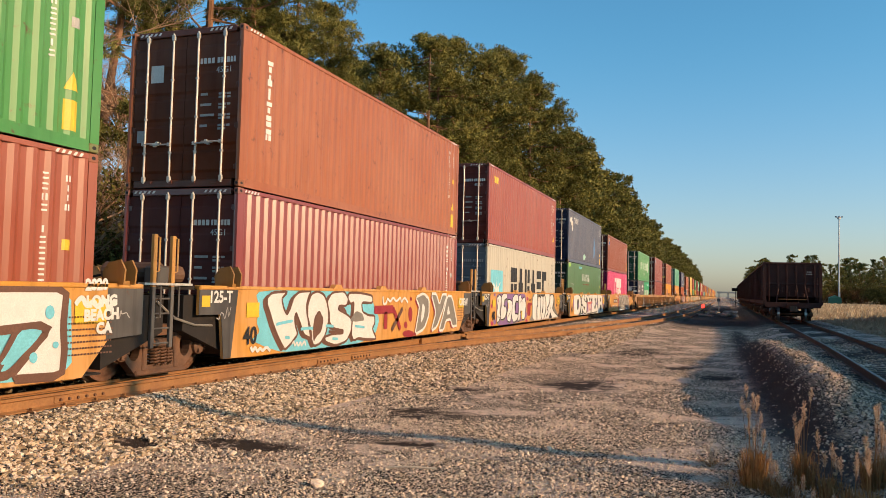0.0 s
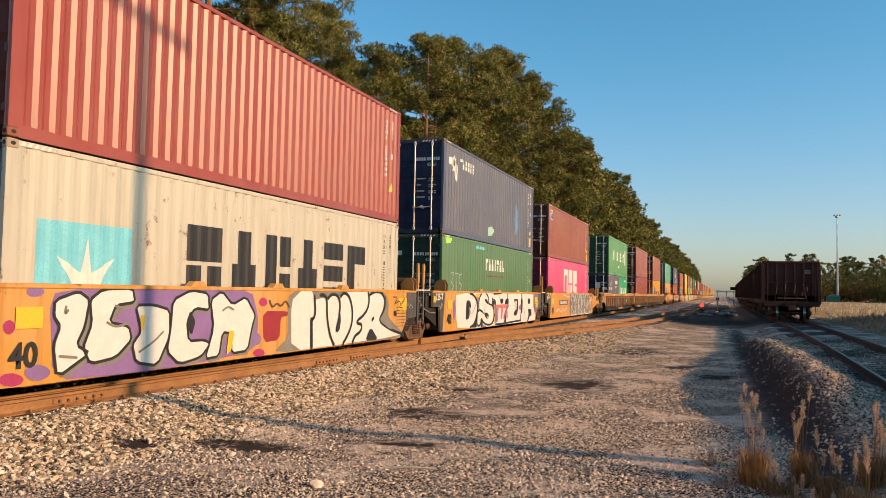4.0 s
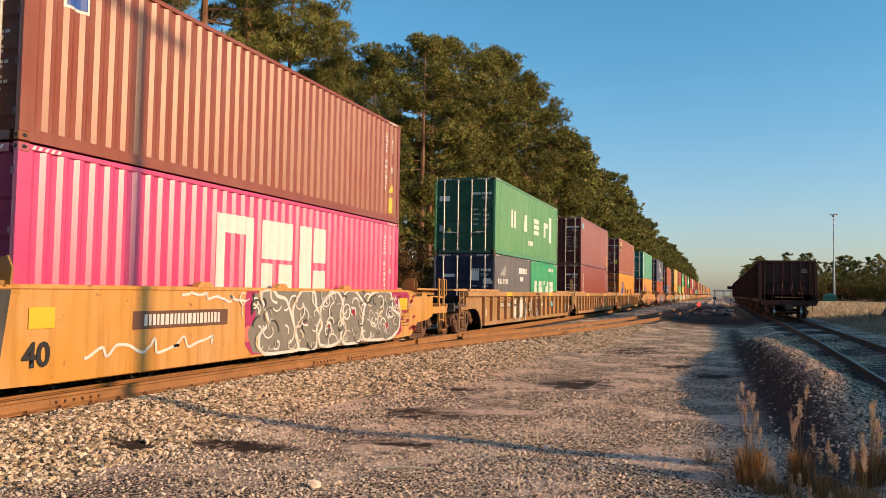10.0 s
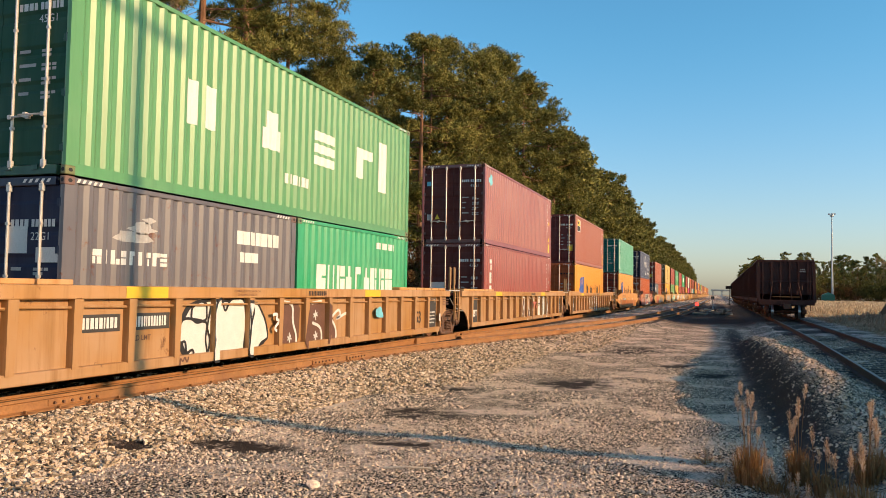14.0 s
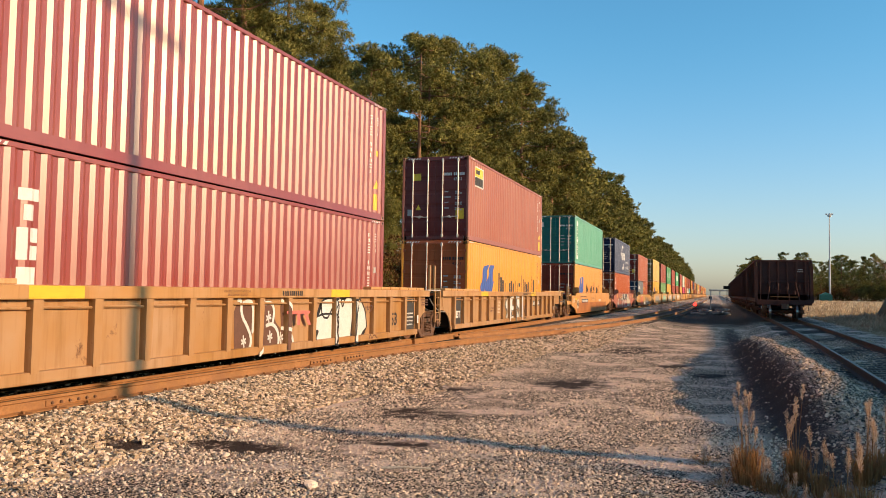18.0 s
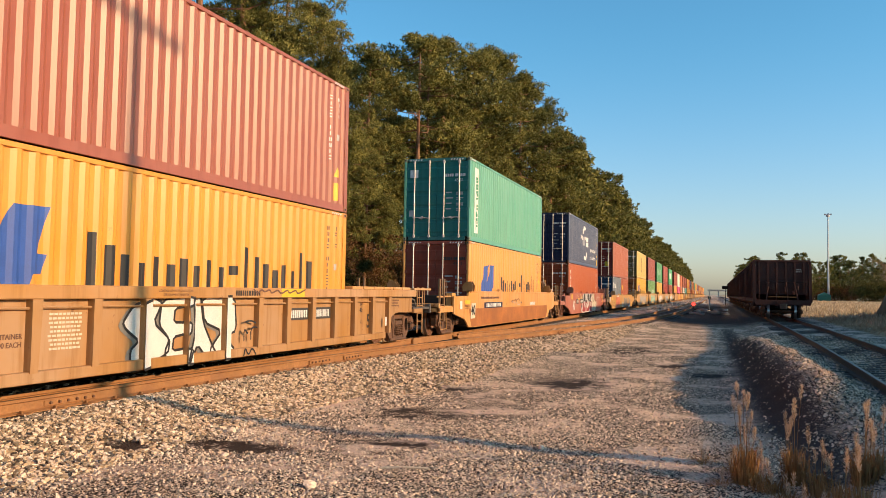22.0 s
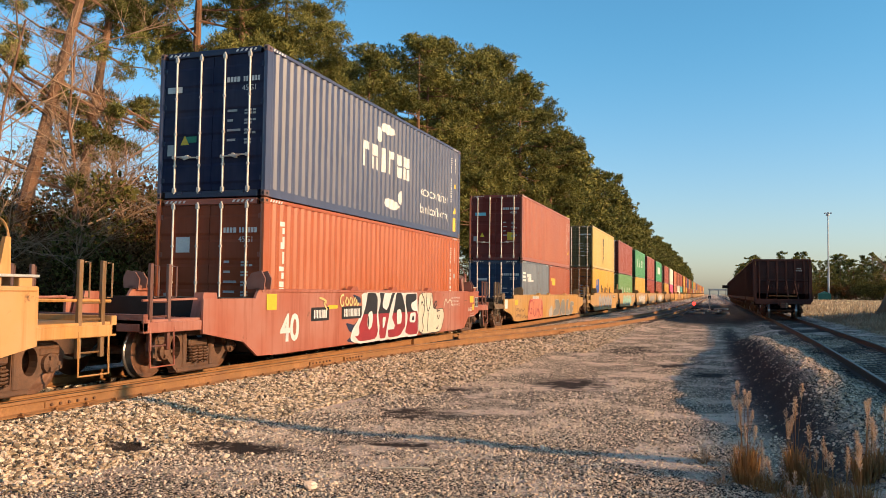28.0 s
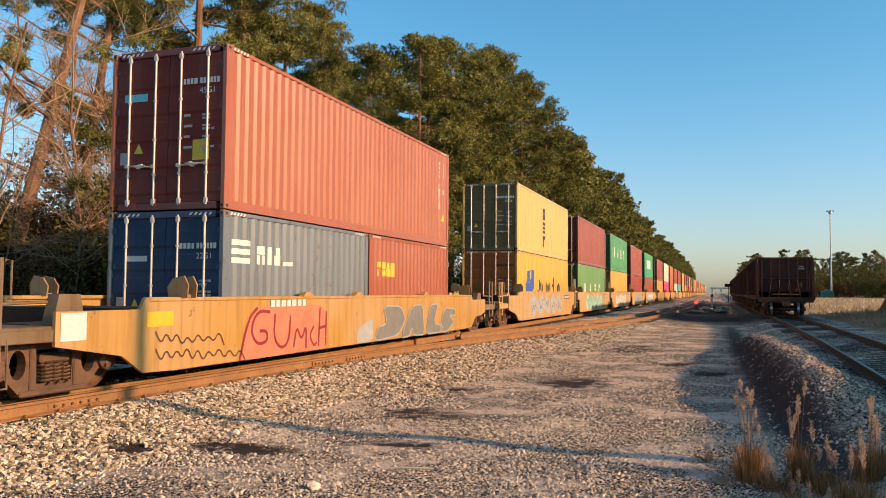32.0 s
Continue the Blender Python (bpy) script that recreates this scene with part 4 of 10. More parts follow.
def swirls(u, ya, yb, za, zb, n, seed):
    """Curling highlights and shadows sprayed all over a piece."""
    rnd = random.Random(seed)
    for i in range(n):
        y, z, size = rnd.uniform(ya, yb), rnd.uniform(za, zb), rnd.uniform(0.10, 0.24)
        a0, sg, m = rnd.uniform(0, 6.28), rnd.choice((1, -1)), rnd.randint(4, 9)
        pts = [(y + size * 1.25 * (1 - 0.085 * k) * math.cos(a0 + sg * 0.55 * k), min(1.45, max(0.28, z + size * (1 - 0.085 * k) * math.sin(a0 + sg * 0.55 * k)))) for k in range(m)]
        stroke(u, pts, rnd.choice((M_WHITE, M_WHITE, M_CREAM, M_WHITE, M_PANEL, M_FADED)), rnd.uniform(0.010, 0.024), 0.0215 + 0.00008 * i)


def blob(cx, cy, rx, ry, seed, n=22, wob=0.22):
    rnd = random.Random(seed)
    ph = [rnd.uniform(0, 6.28) for _ in range(3)]
    return [(cx + rx * math.cos(a) * (1 + wob * math.sin(3 * a + ph[0]) * 0.6 + wob * 0.5 * math.sin(5 * a + ph[1])),
             cy + ry * math.sin(a) * (1 + wob * math.sin(2 * a + ph[2]))) for a in np.linspace(0, math.tau, n + 1)[:-1]]


def scrawl(u, y, z, w, h, seed, mat, r=0.018, lift=0.005, n=9, x=HALF):
    """A thin spray-can squiggle as a ribbon."""
    rnd = random.Random(seed)
    pts = []
    for i in range(n):
        pts.append((w * (i / (n - 1) - 0.5) + rnd.uniform(-0.08, 0.08) * w, rnd.uniform(-0.5, 0.5) * h))
    fine = []
    for i in range(len(pts) - 1):
        for k in range(5):
            t = k / 5
            t2 = (1 - math.cos(math.pi * t)) / 2
            fine.append((pts[i][0] + (pts[i + 1][0] - pts[i][0]) * t, pts[i][1] + (pts[i + 1][1] - pts[i][1]) * t2))
    bm = bmesh.new()
    for a, b in zip(fine, fine[1:]):
        d = Vector((b[0] - a[0], b[1] - a[1], 0))
        nrm = Vector((-d.y, d.x, 0)).normalized() * r
        bm.faces.new([bm.verts.new((p[0] + s * nrm.x, p[1] + s * nrm.y, 0)) for p, s in ((a, 1), (a, -1), (b, -1), (b, 1))])
    return on_car(u, bm, y, z, mat, "spray_tag", "thin spray-painted scrawl", lift, x)


# ---- ground ----
def smooth(a, b, x):
    t = np.clip((x - a) / (b - a), 0, 1)
    return t * t * (3 - 2 * t)


def track2_x(y):
    return np.interp(y, [-20, 4, 14, 19, 26, 37, 51, 900], [2.6, 3.05, 3.30, 3.44, 3.60, 3.71, 3.77, 3.8])


SIDING_Y = [-20, 9, 12, 15, 18.4, 21.75, 25.6, 30.7, 35, 41, 48, 60, 80, 130, 400]
SIDING_X = [-8.16, -8.11, -8.02, -7.88, -7.60, -7.22, -6.56, -5.68, -5.12, -4.45, -3.86, -3.15, -2.75, -2.6, -2.6]


def siding_x(y):
    """Centre of the diverging track."""
    w = (-1.6, -0.8, 0, 0.8, 1.6)
    return sum(np.interp(np.asarray(y, float) + k, SIDING_Y, SIDING_X) for k in w) / len(w) - 0.755


def shade_edge(y):
    """Where the long shadow beside the yard ends on the gravel."""
    return np.interp(y, [0, 8.35, 10.9, 13.1, 15.2, 18.1, 23.6, 29.6, 39, 53, 70], [0.2, -0.02, -0.33, -0.49, -0.79, -1.06, -0.88, -0.56, -0.38, -0.88, -0.8])


def ridge_at(y):
    """How far the gravel ridge has risen at y, 0 to 1."""
    return smooth(9.6, 13.8, y) * (1 - smooth(27, 36, y))


def ridge_x(y):
    """Where the crest of the gravel ridge runs."""
    return np.interp(y, [9, 12, 18, 28, 36], [1.50, 1.42, 1.30, 1.16, 1.1])


def ground_z(x, y):
    x, y = np.asarray(x, float), np.asarray(y, float)
    und = 0.012 * np.sin(x * 0.9 + 0.3 * y) * np.sin(y * 0.55 + 1.3) + 0.015 * np.sin(x * 2.3 - y * 1.1)
    z = und * (smooth(-7.6, -6.0, x) * (1 - smooth(60, 120, y)))
    edge = np.minimum(siding_x(y) + 1.15, -3.4)
    z = z + 0.078 - 0.168 * smooth(0.0, 1.7, x - edge)
    # the bed under the main track drops away behind it
    z = z - 0.5 * smooth(-12.5, -15.5, x) + 0.5 * smooth(-17, -24, x)
    d = x - track2_x(y)
    z = z + 0.235 * smooth(-2.5, -1.3, d)
    xc = ridge_x(y)
    off = x - xc + 0.05 * np.sin(y * 2.7) + 0.03 * np.sin(y * 6.1 + 1)
    rise = (xc - shade_edge(y)) * math.tan(SUN_EL) - 0.12 + 0.03 * np.sin(y * 3.3)
    z = z + rise * np.exp(-(off / np.where(off < 0, 0.42, 0.58)) ** 2) * ridge_at(y)
    z = z + 0.30 * smooth(3.0, 9.0, d)
    return z


def grid_axis(parts):
    out = [parts[0][0]]
    for a, b, step in parts:
        n = max(1, round((b - a) / step))
        out += [a + (b - a) * (i + 1) / n for i in range(n)]
    return np.array(out)


gx = grid_axis([(-3000, -300, 450), (-300, -40, 26), (-40, -14, 2), (-14, 8, 0.2), (8, 40, 1.6), (40, 300, 26), (300, 3000, 450)])
gy = grid_axis([(-1500, -200, 260), (-200, -10, 19), (-10, 3, 1), (3, 42, 0.2), (42, 120, 2), (120, 600, 24), (600, 4500, 390)])
GX, GY = np.meshgrid(gx, gy)
GZ = ground_z(GX, GY)
nx, ny = len(gx), len(gy)
idx = np.arange(nx * ny).reshape(ny, nx)
DAMP = [(-2.7, 15.8, 0.8, 1.0), (-6.2, 7.45, 0.45, 0.28), (-4.1, 11.1, 0.75, 0.5), (-5.2, 7.95, 0.8, 0.34), (-0.15, 18.9, 0.5, 0.8), (-3.4, 8.75, 0.5, 0.2), (-1.0, 21, 0.5, 0.9), (-2.4, 26, 0.9, 1.6), (-4.6, 14.2, 0.6, 0.4)]
damp = np.zeros_like(GX)
for dx_, dy_, rx_, ry_ in DAMP:
    damp = np.maximum(damp, np.exp(-(((GX - dx_) / rx_) ** 2 + ((GY - dy_) / ry_) ** 2) * 1.3))
GZ = GZ - 0.03 * damp
quads = np.stack([idx[:-1, :-1], idx[:-1, 1:], idx[1:, 1:], idx[1:, :-1]], -1).reshape(-1, 4)
gm = bpy.data.meshes.new("ground")
gm.from_pydata(np.stack([GX, GY, GZ], -1).reshape(-1, 3).tolist(), [], quads.tolist())
att = gm.attributes.new("damp", "FLOAT", "POINT")
att.data.foreach_set("value", damp.reshape(-1).astype(np.float32))
# Dark soil on the ridge's left flank, darker still for its shade.
soil_shade = np.clip(1.25 - np.abs(GX - ridge_x(GY) + 0.48) / 0.48, 0, 1) * smooth(6, 10, GY) * (1 - smooth(30, 60, GY))
# The hoppers' shadow over the far yard, put into the colour.
soil_shade = np.maximum(soil_shade, 0.85 * smooth(40, 56, GY) * (1 - smooth(120, 160, GY)) * smooth(-5.5, -2.5, GX) * (1 - smooth(5.0, 6.5, GX)))
att = gm.attributes.new("soil_shade", "FLOAT", "POINT")
att.data.foreach_set("value", soil_shade.reshape(-1).astype(np.float32))
for p in gm.polygons:
    p.use_smooth = True


def gravel_material():
    m, nt, b = nodes_of("gravel_yard")
    v = coords(nt, world_space=True)
    vor = N(nt, "ShaderNodeTexVoronoi", Scale=52.0, Randomness=1.0)
    nt.links.new(v, vor.inputs["Vector"])
    vor2 = N(nt, "ShaderNodeTexVoronoi", Scale=11.0, Randomness=1.0)
    nt.links.new(v, vor2.inputs["Vector"])
    sep = nt.nodes.new("ShaderNodeSeparateColor")
    nt.links.new(vor.outputs["Color"], sep.inputs[0])
    stone = mixrgb(nt, sep.outputs[0], (0.50, 0.385, 0.29), (0.97, 0.775, 0.585))
    stone = mixrgb(nt, ramp(nt, sep.outputs[1], 0.80, 0.84), stone, (0.07, 0.06, 0.055))
    # Near-black gaps: the shade between stones is put into the colour.
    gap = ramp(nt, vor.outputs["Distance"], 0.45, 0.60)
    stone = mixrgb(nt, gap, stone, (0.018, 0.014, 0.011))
    dirt_n = noise_tex(nt, v, 0.75, 6, 0.62)
    dirt_f = noise_tex(nt, v, 34, 4, 0.7)
    dirt = mixrgb(nt, ramp(nt, dirt_f, 0.38, 0.62), (0.58, 0.44, 0.335), (0.95, 0.75, 0.59))
    c = mixrgb(nt, ramp(nt, dirt_n, 0.50, 0.58), stone, dirt)
    # dark oily hollows and fines
    stain = noise_tex(nt, v, 0.42, 5, 0.7)
    c = mixrgb(nt, ramp(nt, stain, 0.68, 0.80), c, (0.16, 0.125, 0.10))
    at = nt.nodes.new("ShaderNodeAttribute")
    at.attribute_name = "damp"
    wob = noise_tex(nt, v, 3.2, 5, 0.7)
    mul = nt.nodes.new("ShaderNodeMath")
    mul.operation = "MULTIPLY"
    nt.links.new(at.outputs["Fac"], mul.inputs[0])
    nt.links.new(ramp(nt, wob, 0.34, 0.66), mul.inputs[1])
    c = mixrgb(nt, ramp(nt, mul.outputs[0], 0.10, 0.34), c, (0.050, 0.036, 0.028))
    # Mask: dark soil on the ridge, plus shade put into the ground colour.
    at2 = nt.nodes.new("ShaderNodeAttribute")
    at2.attribute_name = "soil_shade"
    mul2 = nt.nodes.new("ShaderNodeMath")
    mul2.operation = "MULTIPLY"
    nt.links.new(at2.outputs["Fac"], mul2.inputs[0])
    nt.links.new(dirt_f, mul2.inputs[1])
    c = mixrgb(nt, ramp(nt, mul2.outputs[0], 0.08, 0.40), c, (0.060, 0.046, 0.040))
    # dry grass over the far right field and the wood's edge
    sx = nt.nodes.new("ShaderNodeSeparateXYZ")
    nt.links.new(v, sx.inputs[0])
    grass_n = noise_tex(nt, v, 1.4, 6, 0.7)
    grass = mixrgb(nt, ramp(nt, grass_n, 0.3, 0.7), (0.33, 0.235, 0.13), (0.60, 0.45, 0.28))
    right = ramp(nt, sx.outputs[0], 5.8, 7.0)
    left = ramp(nt, sx.outputs[0], -13.0, -15.0)
    edge = nt.nodes.new("ShaderNodeMath")
    edge.operation = "MAXIMUM"
    nt.links.new(right, edge.inputs[0])
    nt.links.new(left, edge.inputs[1])
    c = mixrgb(nt, edge.outputs[0], c, grass)
    nt.links.new(c, b.inputs["Base Color"])
    b.inputs["Roughness"].default_value = 0.92
    b.inputs["Specular IOR Level"].default_value = 0.2
    hgt = mixrgb(nt, 0.5, vor.outputs["Distance"], dirt_f)
    inv = nt.nodes.new("ShaderNodeInvert")
    nt.links.new(hgt, inv.inputs[1])
    bump(nt, b, inv.outputs[0], 1.0, 0.035)
    return m


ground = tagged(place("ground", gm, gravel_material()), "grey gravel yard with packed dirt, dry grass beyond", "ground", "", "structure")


def hits(x, y):
    return float(ground_z(x, y))


# ---- rails and ties ----
RAIL_PROFILE = [(-0.07, 0), (0.07, 0), (0.07, 0.012), (0.012, 0.035), (0.010, 0.135), (0.036, 0.148), (0.037, 0.178), (0.028, 0.185), (-0.028, 0.185), (-0.037, 0.178), (-0.036, 0.148), (-0.010, 0.135), (-0.012, 0.035), (-0.07, 0.012)]


def rail_bm(pts):
    """A rail along a line of (x, y, z of its foot)."""
    bm = bmesh.new()
    rings = []
    for i, p in enumerate(pts):
        a, b = pts[max(0, i - 1)], pts[min(len(pts) - 1, i + 1)]
        d = Vector((b[0] - a[0], b[1] - a[1], 0)).normalized()
        nrm = Vector((d.y, -d.x, 0))
        rings.append([bm.verts.new((p[0] + nrm.x * u, p[1] + nrm.y * u, p[2] + w)) for u, w in RAIL_PROFILE])
    n = len(RAIL_PROFILE)
    for a, b in zip(rings, rings[1:]):
        for k in range(n):
            f = bm.faces.new((a[k], b[k], b[(k + 1) % n], a[(k + 1) % n]))
            f.material_index = 1 if k in (7,) else 0
    bm.faces.new(rings[0])
    bm.faces.new(rings[-1][::-1])
    bmesh.ops.recalc_face_normals(bm, faces=bm.faces)
    return bm


def rail(name, pts, parent, mat=None):
    ob = part(name, rail_bm(pts), mat or M_RAIL, parent)
    ob.data.materials.append(M_RAILTOP)
    return ob


main_track = tagged(new("railway_track"), "rusty main line track on weathered ties", "track", "", "structure")
FOOT = RAIL_TOP - 0.185
for s in (1, -1):
    rail("rail", [(TRACK_X + s * 0.755, y, FOOT) for y in (-60, 20, 60, 200, 700, 1500)], main_track)
# the diverging track: its near rail runs close beside the main line, then swings out across the yard
siding = tagged(new("railway_track"), "rusty diverging siding track leaving the main line at a switch", "track", "", "structure")
for s in (1, -1):
    pts = [(siding_x(y) + s * 0.755, y, FOOT - 0.001) for y in np.arange(2 if s > 0 else 25.5, 260, 2.0)]
    rail("rail", pts, siding)
part("frog", slab(bmesh.new(), [(-8.56, 22.2), (-8.40, 22.2), (-8.28, 25.6), (-8.62, 25.6)], FOOT, FOOT + 0.181, "z"), M_RAIL, siding, "rusty cast switch frog")
part("guard_rail", slab(bmesh.new(), [(-10.0, 21.0), (-9.94, 21.0), (-9.94, 26.5), (-10.0, 26.5)], FOOT, FOOT + 0.17, "z"), M_RAIL, siding, "short guard rail")
yard_track = tagged(new("railway_track"), "rusty yard track in shade with parked hoppers", "track", "", "structure")
for s in (1, -1):
    rail("rail", [(float(track2_x(y)) + s * 0.755, y, 0.148) for y in (3, 7, 10, 14, 16.5, 19, 22, 26, 31, 37, 44, 51, 80, 400, 900)], yard_track, M_RAILSHADE)
tie_me = mesh_of("tie", boxed(-1.3, 1.3, -0.115, 0.115, -0.16, 0.0, 0.012))
for i in range(150):
    y = 3 + i * 0.53
    place("tie", tie_me, M_TIE, main_track, "", None, pose(TRACK_X + random.uniform(-0.04, 0.04), y, FOOT + 0.004, 0, 0, random.uniform(-1, 1)))
for i in range(110):
    y = 6 + i * 0.55
    place("tie", tie_me, M_TIE, yard_track, "", None, pose(float(track2_x(y)), y, 0.152, 0, 0, random.uniform(-1, 1) - 1))
for i in range(90):
    y = 41 + i * 0.55
    place("tie", tie_me, M_TIE, siding, "", None, pose(siding_x(y), y, FOOT + 0.006, 0, 0, random.uniform(-1, 1) - 4))
spike_me = mesh_of("spike", boxed(-0.03, 0.02, -0.014, 0.014, 0, 0.035, 0.005))
plate_me = mesh_of("tie_plate", boxed(-0.17, 0.17, -0.09, 0.09, 0, 0.018, 0.004))
for i in range(53):
    y = 3 + i * 0.53
    place("tie_plate", plate_me, M_RAIL, main_track, "", None, pose(TRACK_X + 0.755, y, FOOT + 0.001))
    if y > 6:
        place("tie_plate", plate_me, M_RAIL, siding, "", None, pose(float(siding_x(y)) + 0.755, y, FOOT))
        place("spike", spike_me, M_RAIL, siding, "", None, pose(float(siding_x(y)) + 0.85, y - 0.04, FOOT + 0.015))
bar_me = mesh_of("joint_bar", boxed(0.012, 0.035, -0.45, 0.45, 0.045, 0.125, 0.008))
bolt_me = mesh_of("joint_bolt", lathe(bmesh.new(), [(0.035, 0.02), (0.06, 0.018)], 8))
for y in (8.6, 15.2, 16.6, 31.0):
    b = place("joint_bar", bar_me, M_RAIL, siding, "bolted rail joint bar", None, pose(float(siding_x(y)) + 0.755, y, FOOT, 0, 0, -1.5))
    for k in range(6):
        place("bolt", bolt_me, M_TRUCK, b, "", None, pose(0, -0.36 + 0.145 * k, 0.085))


# ---- loose stones ----
def stones(name, n, xr, yr, size, label, seed, bias=1.0, keep=None):
    rng = np.random.default_rng(seed)
    u = rng.random(n) ** bias
    y = yr[0] + (yr[1] - yr[0]) * u
    x = rng.uniform(xr[0], xr[1], n)
    if keep is not None:
        k = keep(x, y, rng.random(n))
        x, y = x[k], y[k]
    n = len(x)
    base = np.array([(sx, sy, sz) for sx in (-1, 1) for sy in (-1, 1) for sz in (-1, 1)], float)
    v = base[None] * rng.uniform(0.3, 1.0, (n, 8, 3))
    ang = rng.uniform(0, math.tau, n)
    s = size[0] + (size[1] - size[0]) * rng.random(n) ** 2.2
    v = v * np.stack([s * rng.uniform(0.7, 1.3, n), s, s * rng.uniform(0.45, 0.9, n)], -1)[:, None]
    c, q = np.cos(ang)[:, None], np.sin(ang)[:, None]
    tilt = rng.uniform(-0.6, 0.6, n)[:, None]
    vx, vy, vz = v[..., 0] * c - v[..., 1] * q, v[..., 0] * q + v[..., 1] * c, v[..., 2]
    vz = vz + tilt * vx
    z = ground_z(x, y) + s * rng.uniform(0.15, 0.6, n)
    P = np.stack([vx + x[:, None], vy + y[:, None], vz + z[:, None]], -1).reshape(-1, 3)
    F = np.array([(0, 1, 3, 2), (4, 6, 7, 5), (0, 4, 5, 1), (2, 3, 7, 6), (0, 2, 6, 4), (1, 5, 7, 3)])
    faces = (F[None] + 8 * np.arange(n)[:, None, None]).reshape(-1, 4)
    me = bpy.data.meshes.new(name)
    me.from_pydata(P.tolist(), [], faces.tolist())
    return tagged(place(name, me, M_GRAVEL if name == "gravel" else M_STONE), label, "gravel", "", "stuff")


def stone_material(name, dim, mid):
    m, nt, b = nodes_of(name)
    g = nt.nodes.new("ShaderNodeNewGeometry")
    v = coords(nt, world_space=True)
    cr = nt.nodes.new("ShaderNodeValToRGB")
    nt.links.new(g.outputs["Random Per Island"], cr.inputs[0])
    e = cr.color_ramp.elements
    e[0].position, e[0].color = 0.0, (0.06, 0.050, 0.042, 1)
    e[1].position, e[1].color = 1.0, (0.92, 0.74, 0.57, 1)
    k = e.new(0.35)
    k.color = (*dim, 1)
    k = e.new(0.7)
    k.color = (*mid, 1)
    c = mixrgb(nt, ramp(nt, noise_tex(nt, v, 60, 3), 0.5, 0.8), cr.outputs[0], (0.24, 0.20, 0.17))
    nt.links.new(c, b.inputs["Base Color"])
    b.inputs["Roughness"].default_value = 0.9
    b.inputs["Specular IOR Level"].default_value = 0.2
    return m


M_STONE = stone_material("ballast_stone", (0.37, 0.28, 0.18), (0.72, 0.55, 0.38))
M_GRAVEL = stone_material("gravel_stone", (0.52, 0.42, 0.325), (0.78, 0.63, 0.49))


def worn_path(x, y, r):
    """Wheel tracks of packed dirt stay almost bare."""
    return r < 0.60 + 0.45 * np.sin(x * 1.7 + y * 0.6) * np.sin(y * 0.9)


def off_damp(x, y, r):
    d = np.zeros_like(x)
    for dx, dy, rx, ry in DAMP:
        d = np.maximum(d, np.exp(-(((x - dx) / rx) ** 2 + ((y - dy) / ry) ** 2) * 1.3))
    return r > d * 1.5


def off_dark_flank(x, y, r):
    d = x - ridge_x(y)
    return ~((d > -0.95) & (d < -0.10) & (r < 0.72))


stones("ballast", 19000, (-7.92, -5.7), (5.5, 13), (0.014, 0.036), "coarse pale ballast stones along the main track", 3, 0.9, off_damp)
stones("ballast", 9000, (-7.85, -4.6), (13, 24), (0.018, 0.040), "coarse pale ballast stones along the main track", 13, 1.1, off_damp)
stones("ballast", 4500, (-6.6, -3.6), (24, 48), (0.025, 0.05), "coarse pale ballast stones along the main track", 4, 1.3)
stones("gravel", 52000, (-6.2, 0.8), (5.0, 11), (0.006, 0.019), "mixed grey gravel lying on the yard", 5, 0.9, lambda x, y, r: worn_path(x, y, r) & off_damp(x, y, r + 0.1))
stones("gravel", 24000, (-5.5, 1.6), (11, 22), (0.009, 0.024), "mixed grey gravel lying on the yard", 6, 1.2, lambda x, y, r: worn_path(x, y, r) & off_damp(x, y, r) & off_dark_flank(x, y, r))
stones("gravel", 5000, (-5.0, 1.6), (22, 45), (0.014, 0.03), "mixed grey gravel lying on the yard", 16, 1.3, off_dark_flank)
stones("ballast", 14000, (0.6, 5.2), (8, 34), (0.010, 0.028), "ballast stones beside the yard track", 7, 1.3, off_dark_flank)
stones("ballast", 3000, (-9.8, -8.6), (6, 30), (0.03, 0.06), "ballast between the rails", 8, 1.0)
stones("gravel", 5000, (1.0, 2.1), (9.5, 30), (0.010, 0.026), "mixed grey gravel lying on the yard", 17, 1.2, off_dark_flank)
# a pale stick and a few lone lumps on the yard
tagged(part("stick", tube(bmesh.new(), [(-2.98, 7.05, 0.03), (-2.75, 7.10, 0.045), (-2.55, 7.2, 0.03)], 0.012, 5), plain("bleached_wood", (0.45, 0.40, 0.33), 0.8)), "short bleached stick lying on gravel", "stick")
for i, (x, y, r) in enumerate([(-3.45, 6.55, 0.075), (-4.9, 7.4, 0.06), (-1.9, 9.2, 0.05), (-5.6, 8.6, 0.07)]):
    bm = bmesh.new()
    bmesh.ops.create_icosphere(bm, subdivisions=2, radius=r)
    for v in bm.verts:
        v.co *= 0.75 + 0.5 * noise.noise(v.co * 14 + Vector((i, 0, 0)))
        v.co.z *= 0.7
    ob = tagged(part("rock", bm, M_STONE), "pale angular rock on the gravel", "rock")
    ob.location = (x, y, hits(x, y) + r * 0.4)


